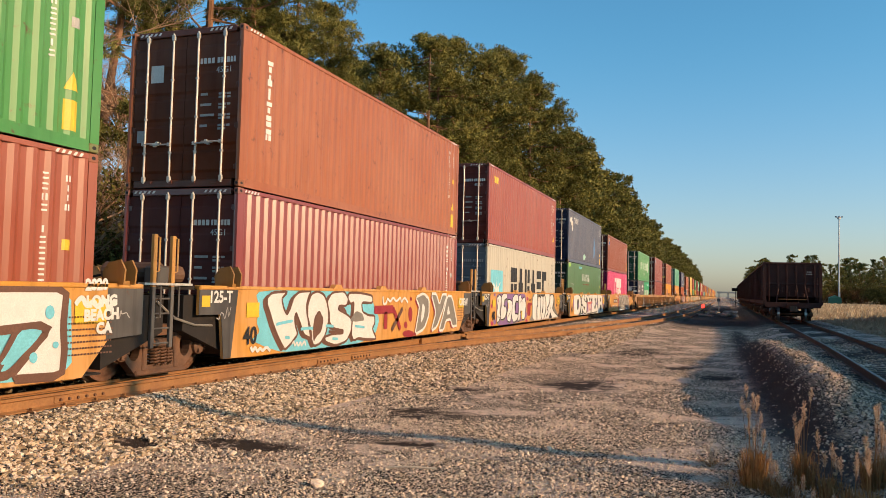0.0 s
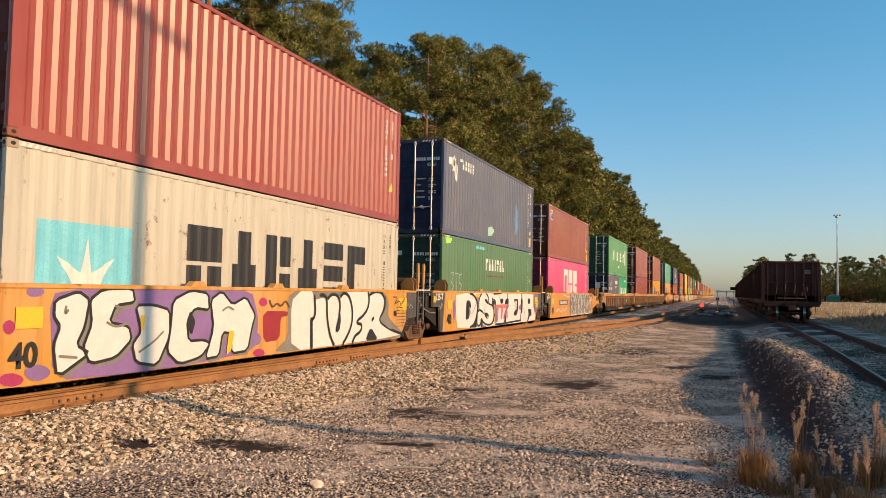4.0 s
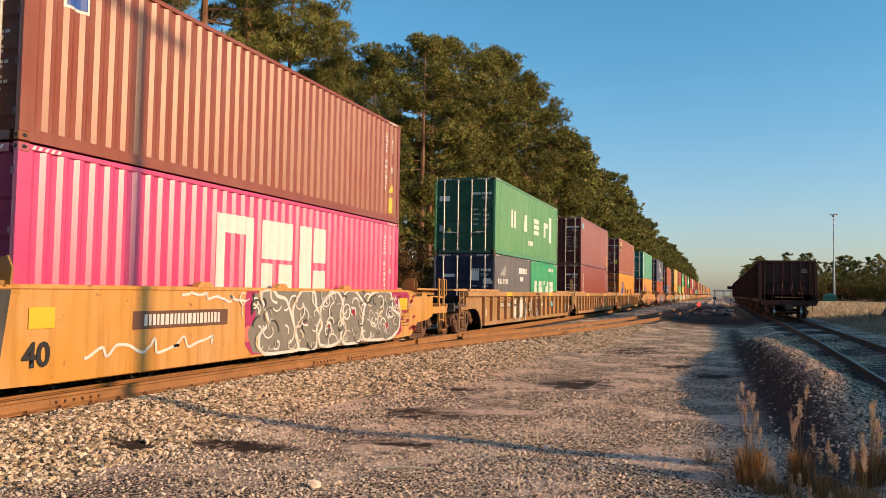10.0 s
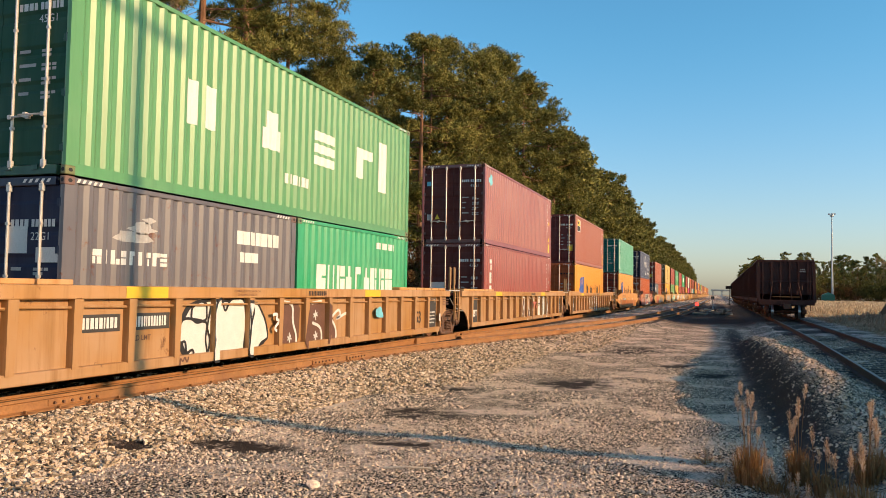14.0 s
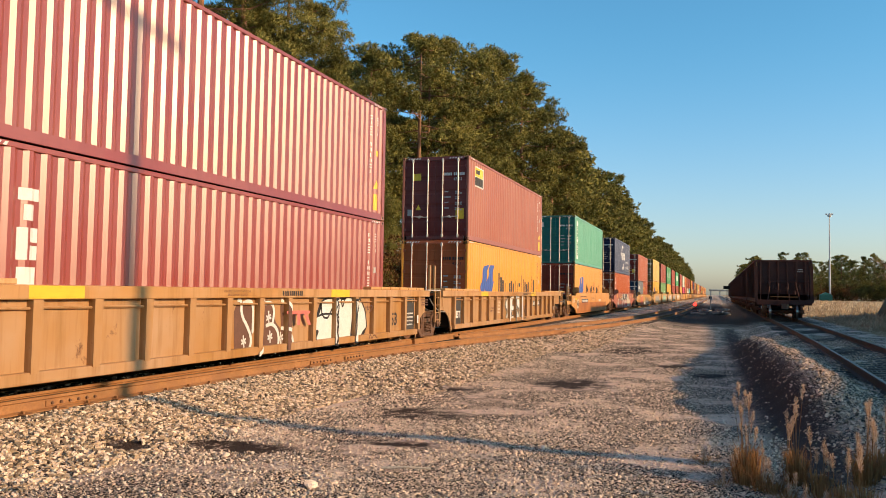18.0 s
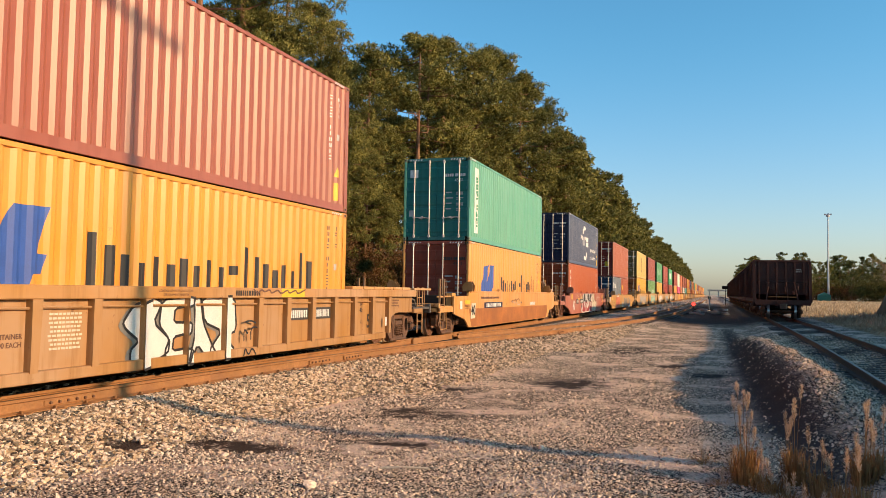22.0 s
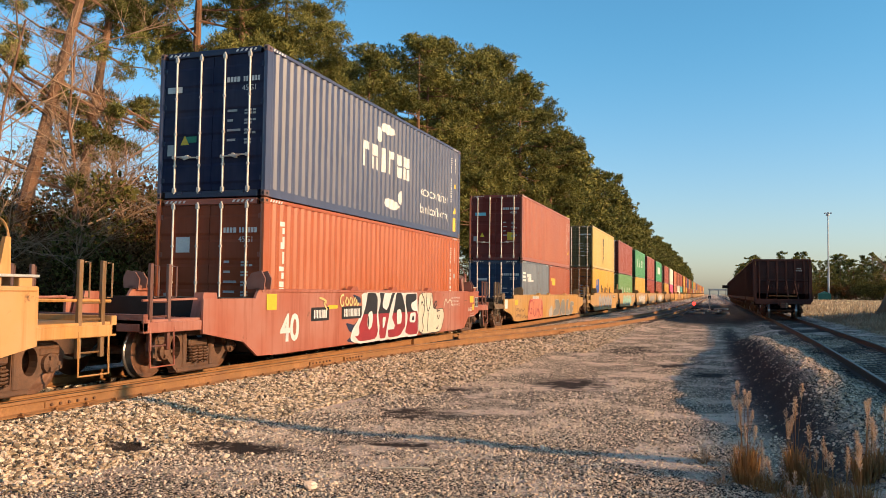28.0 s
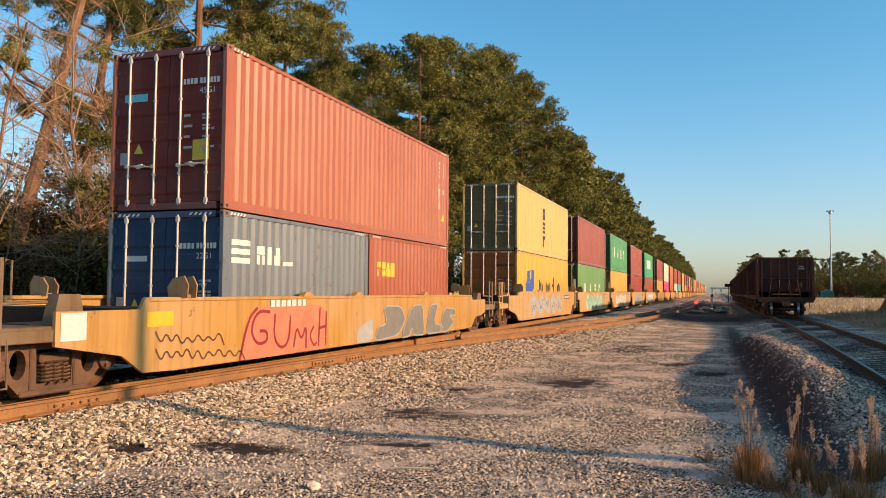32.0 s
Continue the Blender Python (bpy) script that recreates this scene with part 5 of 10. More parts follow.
# ---- vegetation ----
def leaf_material(name, dark, light, trans=0.25):
    m, nt, b = nodes_of(name)
    g = nt.nodes.new("ShaderNodeNewGeometry")
    v = coords(nt, world_space=True)
    c = mixrgb(nt, g.outputs["Random Per Island"], dark, light)
    c = mixrgb(nt, ramp(nt, noise_tex(nt, v, 0.35, 4), 0.35, 0.7), c, [x * 0.7 for x in dark])
    nt.links.new(c, b.inputs["Base Color"])
    b.inputs["Roughness"].default_value = 0.65
    b.inputs["Specular IOR Level"].default_value = 0.06
    tr = nt.nodes.new("ShaderNodeBsdfTranslucent")
    nt.links.new(c, tr.inputs[0])
    mx = nt.nodes.new("ShaderNodeMixShader")
    mx.inputs[0].default_value = trans
    nt.links.new(b.outputs[0], mx.inputs[1])
    nt.links.new(tr.outputs[0], mx.inputs[2])
    nt.links.new(mx.outputs[0], nt.nodes["Material Output"].inputs[0])
    return m


M_NEEDLE = leaf_material("pine_needles", (0.078, 0.082, 0.023), (0.43, 0.380, 0.105), 0.04)
M_BARK = plain("pine_bark", (0.23, 0.115, 0.062), 0.9, 0, 0.35, 2.2, (0.07, 0.045, 0.035), 0.5, 0.8)
M_TWIG = plain("bare_twigs", (0.40, 0.25, 0.15), 0.85, 0, 0.25, 3)
M_BUSH = leaf_material("scrub_leaves", (0.045, 0.045, 0.014), (0.30, 0.25, 0.065))
M_DRYLEAF = leaf_material("brown_winter_leaves", (0.06, 0.03, 0.014), (0.38, 0.21, 0.09))
M_STRAW = leaf_material("dry_straw", (0.30, 0.16, 0.065), (0.70, 0.43, 0.21), 0.35)
M_FIELD = leaf_material("field_straw", (0.50, 0.37, 0.23), (0.85, 0.67, 0.46), 0.4)
M_PLUME = leaf_material("grass_plume", (0.60, 0.43, 0.30), (0.88, 0.70, 0.54), 0.4)


def cards(rng, centres, radii, per, size, flat=0.75, aspect=0.11):
    """Small leaf blades scattered through round clumps; vertices and faces."""
    n = len(centres) * per
    c = np.repeat(centres, per, 0)
    r = np.repeat(radii, per)
    d = rng.normal(size=(n, 3))
    d /= np.linalg.norm(d, axis=1)[:, None]
    rad = r * rng.random(n) ** 0.4
    p = c + d * rad[:, None] * np.array([1, 1, flat])
    a = d + rng.normal(size=(n, 3)) * 0.55 + np.array([0, 0, 0.35])
    return blades(rng, p, a, size, aspect)


def blades(rng, p, a, size, aspect):
    n = len(p)
    a = a / np.linalg.norm(a, axis=1)[:, None]
    b = np.cross(a, rng.normal(size=(n, 3)))
    b /= np.linalg.norm(b, axis=1)[:, None] + 1e-9
    s = size * rng.uniform(0.6, 1.3, n)
    a, b = a * s[:, None], b * (s * aspect)[:, None]
    V = np.stack([p - b, p + b, p + a], 1).reshape(-1, 3)
    F = np.arange(3 * n).reshape(-1, 3)
    return V, F


def needle_tufts(rng, centres, radii, tufts, per, size, aspect=0.10, flat=0.58):
    """Needle tufts on the shell of each clump; the needles fan out over its surface."""
    n = len(centres) * tufts
    c = np.repeat(centres, tufts, 0)
    d = rng.normal(size=(n, 3)) + np.array([0, 0, 0.25])
    d /= np.linalg.norm(d, axis=1)[:, None]
    t = c + d * (np.repeat(radii, tufts) * rng.uniform(0.62, 1.0, n))[:, None] * np.array([1, 1, flat])
    p = np.repeat(t, per, 0) + rng.normal(size=(n * per, 3)) * size * 0.35
    out = np.repeat(d, per, 0)
    a = rng.normal(size=(n * per, 3)) + out * 0.55 + np.array([0, 0, 0.15])
    a /= np.linalg.norm(a, axis=1)[:, None]
    b = np.cross(a, out + rng.normal(size=(n * per, 3)) * 0.45)
    b /= np.linalg.norm(b, axis=1)[:, None] + 1e-9
    s = size * rng.uniform(0.6, 1.3, n * per)
    a, b = a * s[:, None], b * (s * aspect)[:, None]
    V = np.stack([p - b, p + b, p + a], 1).reshape(-1, 3)
    return V, np.arange(3 * n * per).reshape(-1, 3)


def bend_at(bend, f):
    return np.array([bend[0] * f * f, bend[1] * f * f, 0.0])


def pine_meshes(seed, H, low, spread, n_limb, per, size, aspect=0.10, dead=0, clump=(0.6, 1.15), pitch=1.4):
    """A loblolly pine: bark (trunk and limbs) and the needle crown."""
    rng = np.random.default_rng(seed)
    bm = bmesh.new()
    bend = rng.uniform(-0.5, 0.5, 2)
    axis = [(bend[0] * (z / H) ** 2, bend[1] * (z / H) ** 2, z) for z in np.linspace(-0.3, H * 0.96, 9)]
    tube(bm, axis, 0.30, 8, 0.05)
    cs, rs = [], []
    for i in range(n_limb):
        f = low + (1 - low) * (i + rng.uniform(0, 0.8)) / n_limb
        z = H * f
        reach = spread * math.sqrt(max(0.03, 1 - ((f - (low + 0.32 * (1 - low))) / (1.02 - low - 0.30 * (1 - low))) ** 2)) if f > low + 0.3 * (1 - low) else spread * (0.65 + 0.35 * (f - low) / (0.3 * (1 - low)))
        reach *= rng.uniform(0.7, 1.12)
        a = rng.uniform(0, math.tau)
        x0, y0 = bend * (z / H) ** 2
        tip = np.array([x0 + reach * math.cos(a), y0 + reach * math.sin(a), z + reach * rng.uniform(0.0, 0.35)])
        mid = (np.array([x0, y0, z]) + tip) / 2 + np.array([0, 0, -0.1 * reach])
        tube(bm, [(x0, y0, z), tuple(mid), tuple(tip)], 0.06, 5, 0.012)
        k = max(2, int(reach * pitch))
        for j in range(k):
            t = 0.35 + 0.65 * (j + rng.uniform(0.2, 0.8)) / k
            q = (1 - t) ** 2 * np.array([x0, y0, z]) + 2 * t * (1 - t) * mid + t * t * tip
            cs.append(q + rng.normal(size=3) * np.array([0.4, 0.4, 0.2]))
            rs.append(rng.uniform(*clump))
    for j in range(5):
        cs.append(np.array([bend[0], bend[1], H]) + rng.normal(size=3) * np.array([0.6, 0.6, 0.35]))
        rs.append(0.7)
    # long half-dead limbs below the crown, forking into bare twigs
    for i in range(dead):
        z = H * (low - 0.02 - 0.22 * rng.random())
        a = rng.choice([1.57, -1.57]) + rng.uniform(-0.7, 0.7)
        L = rng.uniform(3.0, 6.0)
        pts = [np.array([0, 0, z]) + bend_at(bend, z / H)]
        for k in range(5):
            a += rng.uniform(-0.3, 0.3)
            pts.append(pts[-1] + np.array([math.cos(a), math.sin(a), rng.uniform(-0.18, 0.22)]) * L / 5)
        tube(bm, [tuple(p) for p in pts], 0.075, 5, 0.02)
        for k in range(16):
            s = rng.integers(1, 5)
            q = pts[s] + (pts[s + 1] - pts[s]) * rng.random()
            v = rng.normal(size=3) * np.array([1, 1, 0.7])
            v *= rng.uniform(0.6, 1.7) / np.linalg.norm(v)
            m = q + v * 0.5 + rng.normal(size=3) * 0.12
            tube(bm, [tuple(q), tuple(m), tuple(q + v)], 0.016, 3, 0.006)
            if rng.random() < 0.08:
                cs.append(q + v)
                rs.append(rng.uniform(0.25, 0.5))
    V, F = needle_tufts(rng, np.array(cs), np.array(rs), max(3, per // 15), 15, size, aspect)
    # inner foliage that closes the heart of each clump
    V2, F2 = cards(rng, np.array(cs), np.array(rs) * 0.6, 12, size * 1.7, 0.7, 0.26)
    crown = bpy.data.meshes.new("crown")
    crown.from_pydata(V.tolist() + V2.tolist(), [], F.tolist() + (F2 + len(V)).tolist())
    return mesh_of("trunk", bm), crown


NEAR_PINES = [pine_meshes(100 + i, 22.0, (0.30, 0.27)[i], (4.2, 4.0)[i], 40, 840, 0.17, 0.11, 3, (0.5, 0.95), 1.3) for i in range(2)]
NEAR_PINES.append(pine_meshes(140, 22.0, 0.46, 4.0, 24, 840, 0.17, 0.11, 9, (0.45, 0.85), 1.3))
PINES = [pine_meshes(110 + i, 22.0, (0.26, 0.22, 0.28)[i], (4.2, 4.6, 4.0)[i], 40, 540, 0.22, 0.15, 0, (0.65, 1.15), 0.95) for i in range(3)]
FAR_PINES = [pine_meshes(200 + i, 22.0, 0.14, 4.4, 32, 105, 0.42, 0.22, 0, (0.8, 1.35), 0.8) for i in range(3)]


def pine(x, y, h, kind, wide=1.0, far=False, turn=None, near=False):
    t = tagged(new("pine_tree"), "tall pine with dense olive-green needles in low sun" if not far else "distant pine in a dense tree line", "tree", "pines along the line")
    tr, cr = (FAR_PINES if far else NEAR_PINES if near else PINES)[kind]
    place("trunk", tr, M_BARK, t, "brown scaly pine trunk")
    place("crown", cr, M_NEEDLE, t, "clumped green needles")
    t.location = (x, y, hits(x, y) - 0.1)
    t.rotation_euler = (0, 0, random.uniform(0, math.tau) if turn is None else turn)
    t.scale = (h / 22 * wide, h / 22 * wide, h / 22)
    return t


def branching(seed, H, r0, levels, lean=(0, 0), spread=0.75, first=0.35):
    """A bare winter tree: a trunk, and a crown that forks down to fine twigs."""
    rnd = random.Random(seed)
    trunk, crown = bmesh.new(), bmesh.new()

    def grow(p, d, length, r, lev):
        q, pts = Vector(p), [Vector(p)]
        for k in range(4):
            d = (d + Vector((rnd.uniform(-0.22, 0.22), rnd.uniform(-0.22, 0.22), rnd.uniform(-0.08, 0.14)))).normalized()
            q = q + d * length / 4
            pts.append(q.copy())
        tube(trunk if lev == 0 else crown, pts, r, 8 if lev == 0 else (5 if lev == 1 else 3), r * 0.45)
        if lev < levels:
            for j in range((16, 10, 10)[lev]):
                t = rnd.uniform(first if lev == 0 else 0.15, 1.0)
                i = min(3, int(t * 4))
                base = pts[i].lerp(pts[i + 1], t * 4 - i)
                nd = (d * 0.6 + Vector((rnd.uniform(-1, 1), rnd.uniform(-1, 1), rnd.uniform(-0.45, 0.55))) * spread * 1.2).normalized()
                grow(base, nd, length * rnd.uniform(0.32, 0.55) * (0.75 if lev == 0 else 1), (0.034, 0.012, 0.0055)[lev] * rnd.uniform(0.7, 1.2), lev + 1)

    grow((0, 0, -0.2), Vector((lean[0], lean[1], 1)).normalized(), H, r0, 0)
    return mesh_of("trunk", trunk), mesh_of("crown", crown)


BARE = [branching(11, 11, 0.085, 3), branching(12, 9, 0.07, 3), branching(13, 13, 0.09, 3, (0.05, 0.1), 0.8, 0.2)]


def bare_tree(x, y, h, kind, label="leafless tree with tangled pale twigs in low sun"):
    t = tagged(new("bare_tree"), label, "tree", "bare trees at the wood's edge")
    place("trunk", BARE[kind][0], M_BARK, t)
    place("crown", BARE[kind][1], M_TWIG, t, "tangle of fine bare twigs")
    t.location = (x, y, hits(x, y) - 0.1)
    t.rotation_euler = (0, 0, random.uniform(0, 6.28))
    k = h / (14, 12, 17)[kind]
    t.scale = (k, k, k)
    return t


def bush_mesh(seed, w, h, n, per, size):
    rng = np.random.default_rng(seed)
    c = rng.normal(size=(n, 3)) * np.array([w * 0.35, w * 0.35, h * 0.22]) + np.array([0, 0, h * 0.5])
    c[:, 2] = np.clip(c[:, 2], 0.15, h)
    V, F = cards(rng, c, rng.uniform(0.35, 0.7, n), per, size, 0.8, 0.42)
    me = bpy.data.meshes.new("foliage")
    me.from_pydata(V.tolist(), [], F.tolist())
    return me


BUSH = [bush_mesh(31, 3.6, 3.0, 44, 210, 0.085), bush_mesh(32, 3.0, 4.0, 48, 210, 0.08), bush_mesh(33, 4.2, 2.4, 44, 210, 0.085)]


def stem_bm():
    bm = bmesh.new()
    rng = random.Random(77)
    for i in range(9):
        a, r = rng.uniform(0, 6.28), rng.uniform(0.3, 1.2)
        tube(bm, [(0.15 * math.cos(a), 0.15 * math.sin(a), 0), (r * 0.5 * math.cos(a), r * 0.5 * math.sin(a), 1.2), (r * math.cos(a + 0.3), r * math.sin(a + 0.3), rng.uniform(2.2, 3.4))], 0.03, 5, 0.008)
    return bm


def bush(x, y, k, s, dry=False):
    t = tagged(new("shrub"), "brown leafy winter shrub at the wood's edge" if dry else "dark green evergreen shrub at the wood's edge", "shrub", "shrubs at the wood's edge")
    place("foliage", BUSH[k], M_BUSH, t) if not dry else None
    if dry:
        if "dry%d" % k not in _mesh:
            _mesh["dry%d" % k] = BUSH[k].copy()
            _mesh["dry%d" % k].materials.clear()
        place("foliage", _mesh["dry%d" % k], M_DRYLEAF, t)
    place("stem", shared(("stem",), stem_bm), M_BARK, t, "thin bare stems")
    t.location = (x, y, hits(x, y) - 0.15)
    t.rotation_euler, t.scale = (0, 0, random.uniform(0, 6.28)), (s, s, s)
    return t


def crest(y):
    """Height of the wood's top along the line."""
    ys = [10, 20, 28, 36, 41, 46, 52, 62, 80, 98, 125, 165, 225, 330, 760]
    hs = [15, 20, 24, 23, 16, 15.8, 20.3, 22.8, 25.2, 25.2, 24.4, 25, 22.5, 22.5, 23]
    return float(np.interp(y, ys, hs))


rnd = random.Random(5)
for y, h, kind, wide in ((28.4, 23.5, 1, 0.95), (31.8, 23, 0, 0.92), (35.3, 19.5, 0, 0.88), (38.8, 16.0, 1, 1.0), (42.5, 13.0, 0, 1.0), (45.5, 11.0, 1, 1.0)):
    pine(-21.0 + rnd.uniform(-0.5, 0.5), y, h, kind, wide, near=True)
for y in (48.5, 53.5, 58, 63, 68, 73, 79, 85, 91, 98):
    pine(-21.0 + rnd.uniform(-1.0, 1.0), y, crest(y) * rnd.uniform(0.95, 1.0), rnd.randrange(3), rnd.uniform(0.95, 1.15))
for y in (52, 61, 71, 82, 94):
    pine(-26.5 + rnd.uniform(-1.5, 1.5), y, crest(y) * rnd.uniform(0.84, 0.93), rnd.randrange(3), 1.15)
y = 104.0
while y < 700:
    pine(-21 + rnd.uniform(-1.2, 1.2), y, crest(y) * rnd.uniform(0.9, 1.0), rnd.randrange(3), 1.15, True)
    y += 6.5 if y < 240 else 12
for x, y, h, k in ((-19.0, 17.6, 13, 2), (-19.5, 21.0, 13, 0), (-20, 24.0, 14, 1), (-18.6, 19.5, 8, 1), (-18.8, 26, 11, 2), (-18.5, 33, 8, 0)):
    bare_tree(x, y, h, k)
for x, y, h, w, lean in ((-20.8, 18.6, 23, 0.85, -15), (-21.6, 22.2, 22, 0.8, -9), ):
    pine(x, y, h, 2, w, turn=0.6, near=True).rotation_euler = (radians(lean), 0, 0.0)
for i in range(24):
    y = 15 + i * 2.2
    bush(-20.4 + rnd.uniform(-1.2, 0.9), y, rnd.randrange(3), rnd.uniform(0.95, 1.25), rnd.random() < 0.5)
for i in range(14):
    y = 16 + i * 3.4
    bush(-22.6 + rnd.uniform(-1.0, 1.0), y, rnd.randrange(3), rnd.uniform(1.3, 1.85), rnd.random() < 0.65)
for i in range(24):
    bush(-24.5 + rnd.uniform(-1.5, 1.5), 15 + i * 1.6, rnd.randrange(3), rnd.uniform(1.5, 2.1), rnd.random() < 0.6)
# the wood on the far right and beyond the parked hoppers
for i in range(64):
    y = rnd.uniform(280, 360)
    pine(0.068 * y + i * 0.9 + rnd.uniform(-0.6, 0.6), y, rnd.uniform(9.5, 16), rnd.randrange(3), rnd.uniform(0.8, 1.1), True)
for i in range(20):
    y = 160 + i * 20
    pine(9 + 0.012 * y + rnd.uniform(-1.5, 2.5), y, (1.7 + 0.034 * y) * rnd.uniform(0.75, 1.0), rnd.randrange(3), 1.2, True)
for i in range(24):
    y = rnd.uniform(262, 275)
    bush(0.075 * y + i * 2.0, y, i % 3, rnd.uniform(1.2, 2.2), i % 3 == 0)
for i in range(5):
    bare_tree(47 + i * 5, 265 + 9 * i, rnd.uniform(13, 17), i % 3, "leafless tree standing over the far field")
for i in range(14):
    bush(37 + i * 2.4, 225 + rnd.uniform(-12, 12), i % 3, rnd.uniform(1.6, 3.0))
for x, y, h in ((5.0, 215, 6.5), (6.6, 228, 8.5), (8.2, 242, 10.5), (9.6, 255, 12), (11.4, 268, 12.8), (8.0, 290, 9.5), (13.5, 290, 15)):
    bare_tree(x, y, h, rnd.randrange(3), "hazy grey leafless tree beyond the parked hoppers")
for x, y, h in ((6.0, 222, 7.6), (8.0, 240, 10.0), (10.2, 258, 12.4), (12.2, 275, 13.5)):
    pine(x, y, h, rnd.randrange(3), 1.25, True)
# long unseen grassy bank added on the yard's sunny side to shadow the gravel
TAN_EL = math.tan(SUN_EL)
bank = bmesh.new()
ribs = []
for y in np.arange(-14, 66.1, 1.0):
    ys = y + 12 * math.tan(SUN_AZ)
    hgt = (12 - float(shade_edge(ys))) * TAN_EL - 0.09 - 0.12 * float(ridge_at(ys)) + 0.03 * math.sin(y * 2.1)
    k = min(1.0, (66.5 - y) / 4, (y + 14.5) / 4)
    ribs.append([bank.verts.new((x, y, z)) for x, z in ((10.4, 0.0), (11.2, hgt * 0.55 * k), (12.0, hgt * k), (13.4, hgt * 0.9 * k), (17, 0.0))])
for a, b in zip(ribs, ribs[1:]):
    for k in range(4):
        bank.faces.new((a[k], b[k], b[k + 1], a[k + 1]))
bmesh.ops.recalc_face_normals(bank, faces=bank.faces)
tagged(part("shadow_bank", bank, plain("shadow_bank_grass", (0.22, 0.17, 0.08), 0.95, 0, 0.3, 0.8, (0.12, 0.10, 0.05), 0.5, 0.6)), "unseen grassy bank added to cast the yard's long shadow", "bank", "", "structure")


def grass_clump(x, y, h, n, seed):
    """A tuft of dry broomsedge: leaning stalks, plumes and base leaves."""
    rng = random.Random(seed)
    t = tagged(new("grass_clump"), "tuft of dry tan grass with feathery plumes at the yard's edge", "grass", "dry grass tufts")
    st, lf = bmesh.new(), bmesh.new()
    for i in range(n):
        a, r = rng.uniform(0, 6.28), rng.uniform(0, 0.09)
        hh = h * (1.0 if i == 0 else rng.uniform(0.55, 0.98))
        lean = rng.uniform(0.0, 0.09) * hh
        p0 = Vector((r * math.cos(a), r * math.sin(a), 0))
        p2 = p0 + Vector((lean * math.cos(a), lean * math.sin(a), hh))
        p1 = p0.lerp(p2, 0.5) - Vector((lean * 0.15 * math.cos(a), lean * 0.15 * math.sin(a), 0))
        tube(st, [p0, p1, p2], 0.0032, 3, 0.002)
        pl = bmesh.new()
        long = rng.uniform(0.10, 0.20)
        for k in range(120):
            f = rng.random()
            b = p1.lerp(p2, 1.0 - long * f / (hh * 0.5))
            w = 0.028 * math.sin(0.5 + 2.5 * f)
            q = b + Vector((rng.uniform(-1, 1) * w, rng.uniform(-1, 1) * w, rng.uniform(0.01, 0.045)))
            s = Vector((rng.uniform(-0.0026, 0.0026), rng.uniform(-0.0026, 0.0026), 0.002))
            pl.faces.new([pl.verts.new(v) for v in (b, q + s, q - s)])
        part("plume", pl, M_PLUME, t, "feathery tan seed plume")
    for i in range(n * 42):
        a, r = rng.uniform(0, 6.28), rng.uniform(0, 0.13)
        hh = h * rng.uniform(0.10, 0.50)
        o = rng.uniform(0.02, 0.16)
        p0 = Vector((r * math.cos(a), r * math.sin(a), 0))
        p1 = p0 + Vector((o * 0.4 * math.cos(a), o * 0.4 * math.sin(a), hh * 0.7))
        p2 = p0 + Vector((o * math.cos(a), o * math.sin(a), hh * rng.uniform(0.6, 1.0)))
        s = Vector((-math.sin(a), math.cos(a), 0)) * 0.0035
        lf.faces.new([lf.verts.new(v) for v in (p0 - s, p0 + s, p1 + s, p1 - s)])
        lf.faces.new([lf.verts.new(v) for v in (p1 - s, p1 + s, p2)])
    part("stalk_tuft", st, M_STRAW, t)
    part("leaf_tuft", lf, M_STRAW, t)
    t.location = (x, y, hits(x, y) - 0.01)


for i, (x, y, h, n) in enumerate([(0.27, 8.35, 0.95, 11), (0.40, 8.15, 0.42, 3), (0.72, 8.5, 0.95, 7), (0.85, 7.9, 0.62, 2), (1.25, 8.1, 0.75, 6), (1.40, 8.4, 0.62, 5), (0.98, 7.6, 0.46, 3), (0.60, 7.75, 0.25, 2), (-0.12, 9.1, 0.15, 2), (0.05, 8.2, 0.13, 2), (1.12, 7.35, 0.5, 4), (0.52, 8.05, 0.30, 3), (0.92, 8.3, 0.34, 3), (0.22, 8.7, 0.26, 2), (0.75, 7.3, 0.22, 2)]):
    grass_clump(x, y, h, n, 50 + i)


def field_grass():
    rng = np.random.default_rng(9)
    n = 24000
    y = 22 + 190 * rng.random(n) ** 1.6
    x = track2_x(y) + 2.5 + rng.random(n) ** 1.3 * (0.12 * y + 8)
    h = rng.uniform(0.12, 0.42, n) * np.clip((x - track2_x(y) - 2.0) / 2.5, 0.25, 1.0)
    a = rng.uniform(0, math.tau, n)
    w = 0.012 + 0.0009 * y
    z = ground_z(x, y)
    dx, dy = np.cos(a) * w, np.sin(a) * w
    lx, ly = rng.normal(size=n) * 0.12, rng.normal(size=n) * 0.12
    V = np.stack([np.stack([x - dx, y - dy, z], -1), np.stack([x + dx, y + dy, z], -1), np.stack([x + lx, y + ly, z + h], -1)], 1).reshape(-1, 3)
    me = bpy.data.meshes.new("field_grass")
    me.from_pydata(V.tolist(), [], np.arange(3 * n).reshape(-1, 3).tolist())
    tagged(place("field_grass", me, M_FIELD), "tall dry golden grass over the field", "grass", "", "stuff")


field_grass()


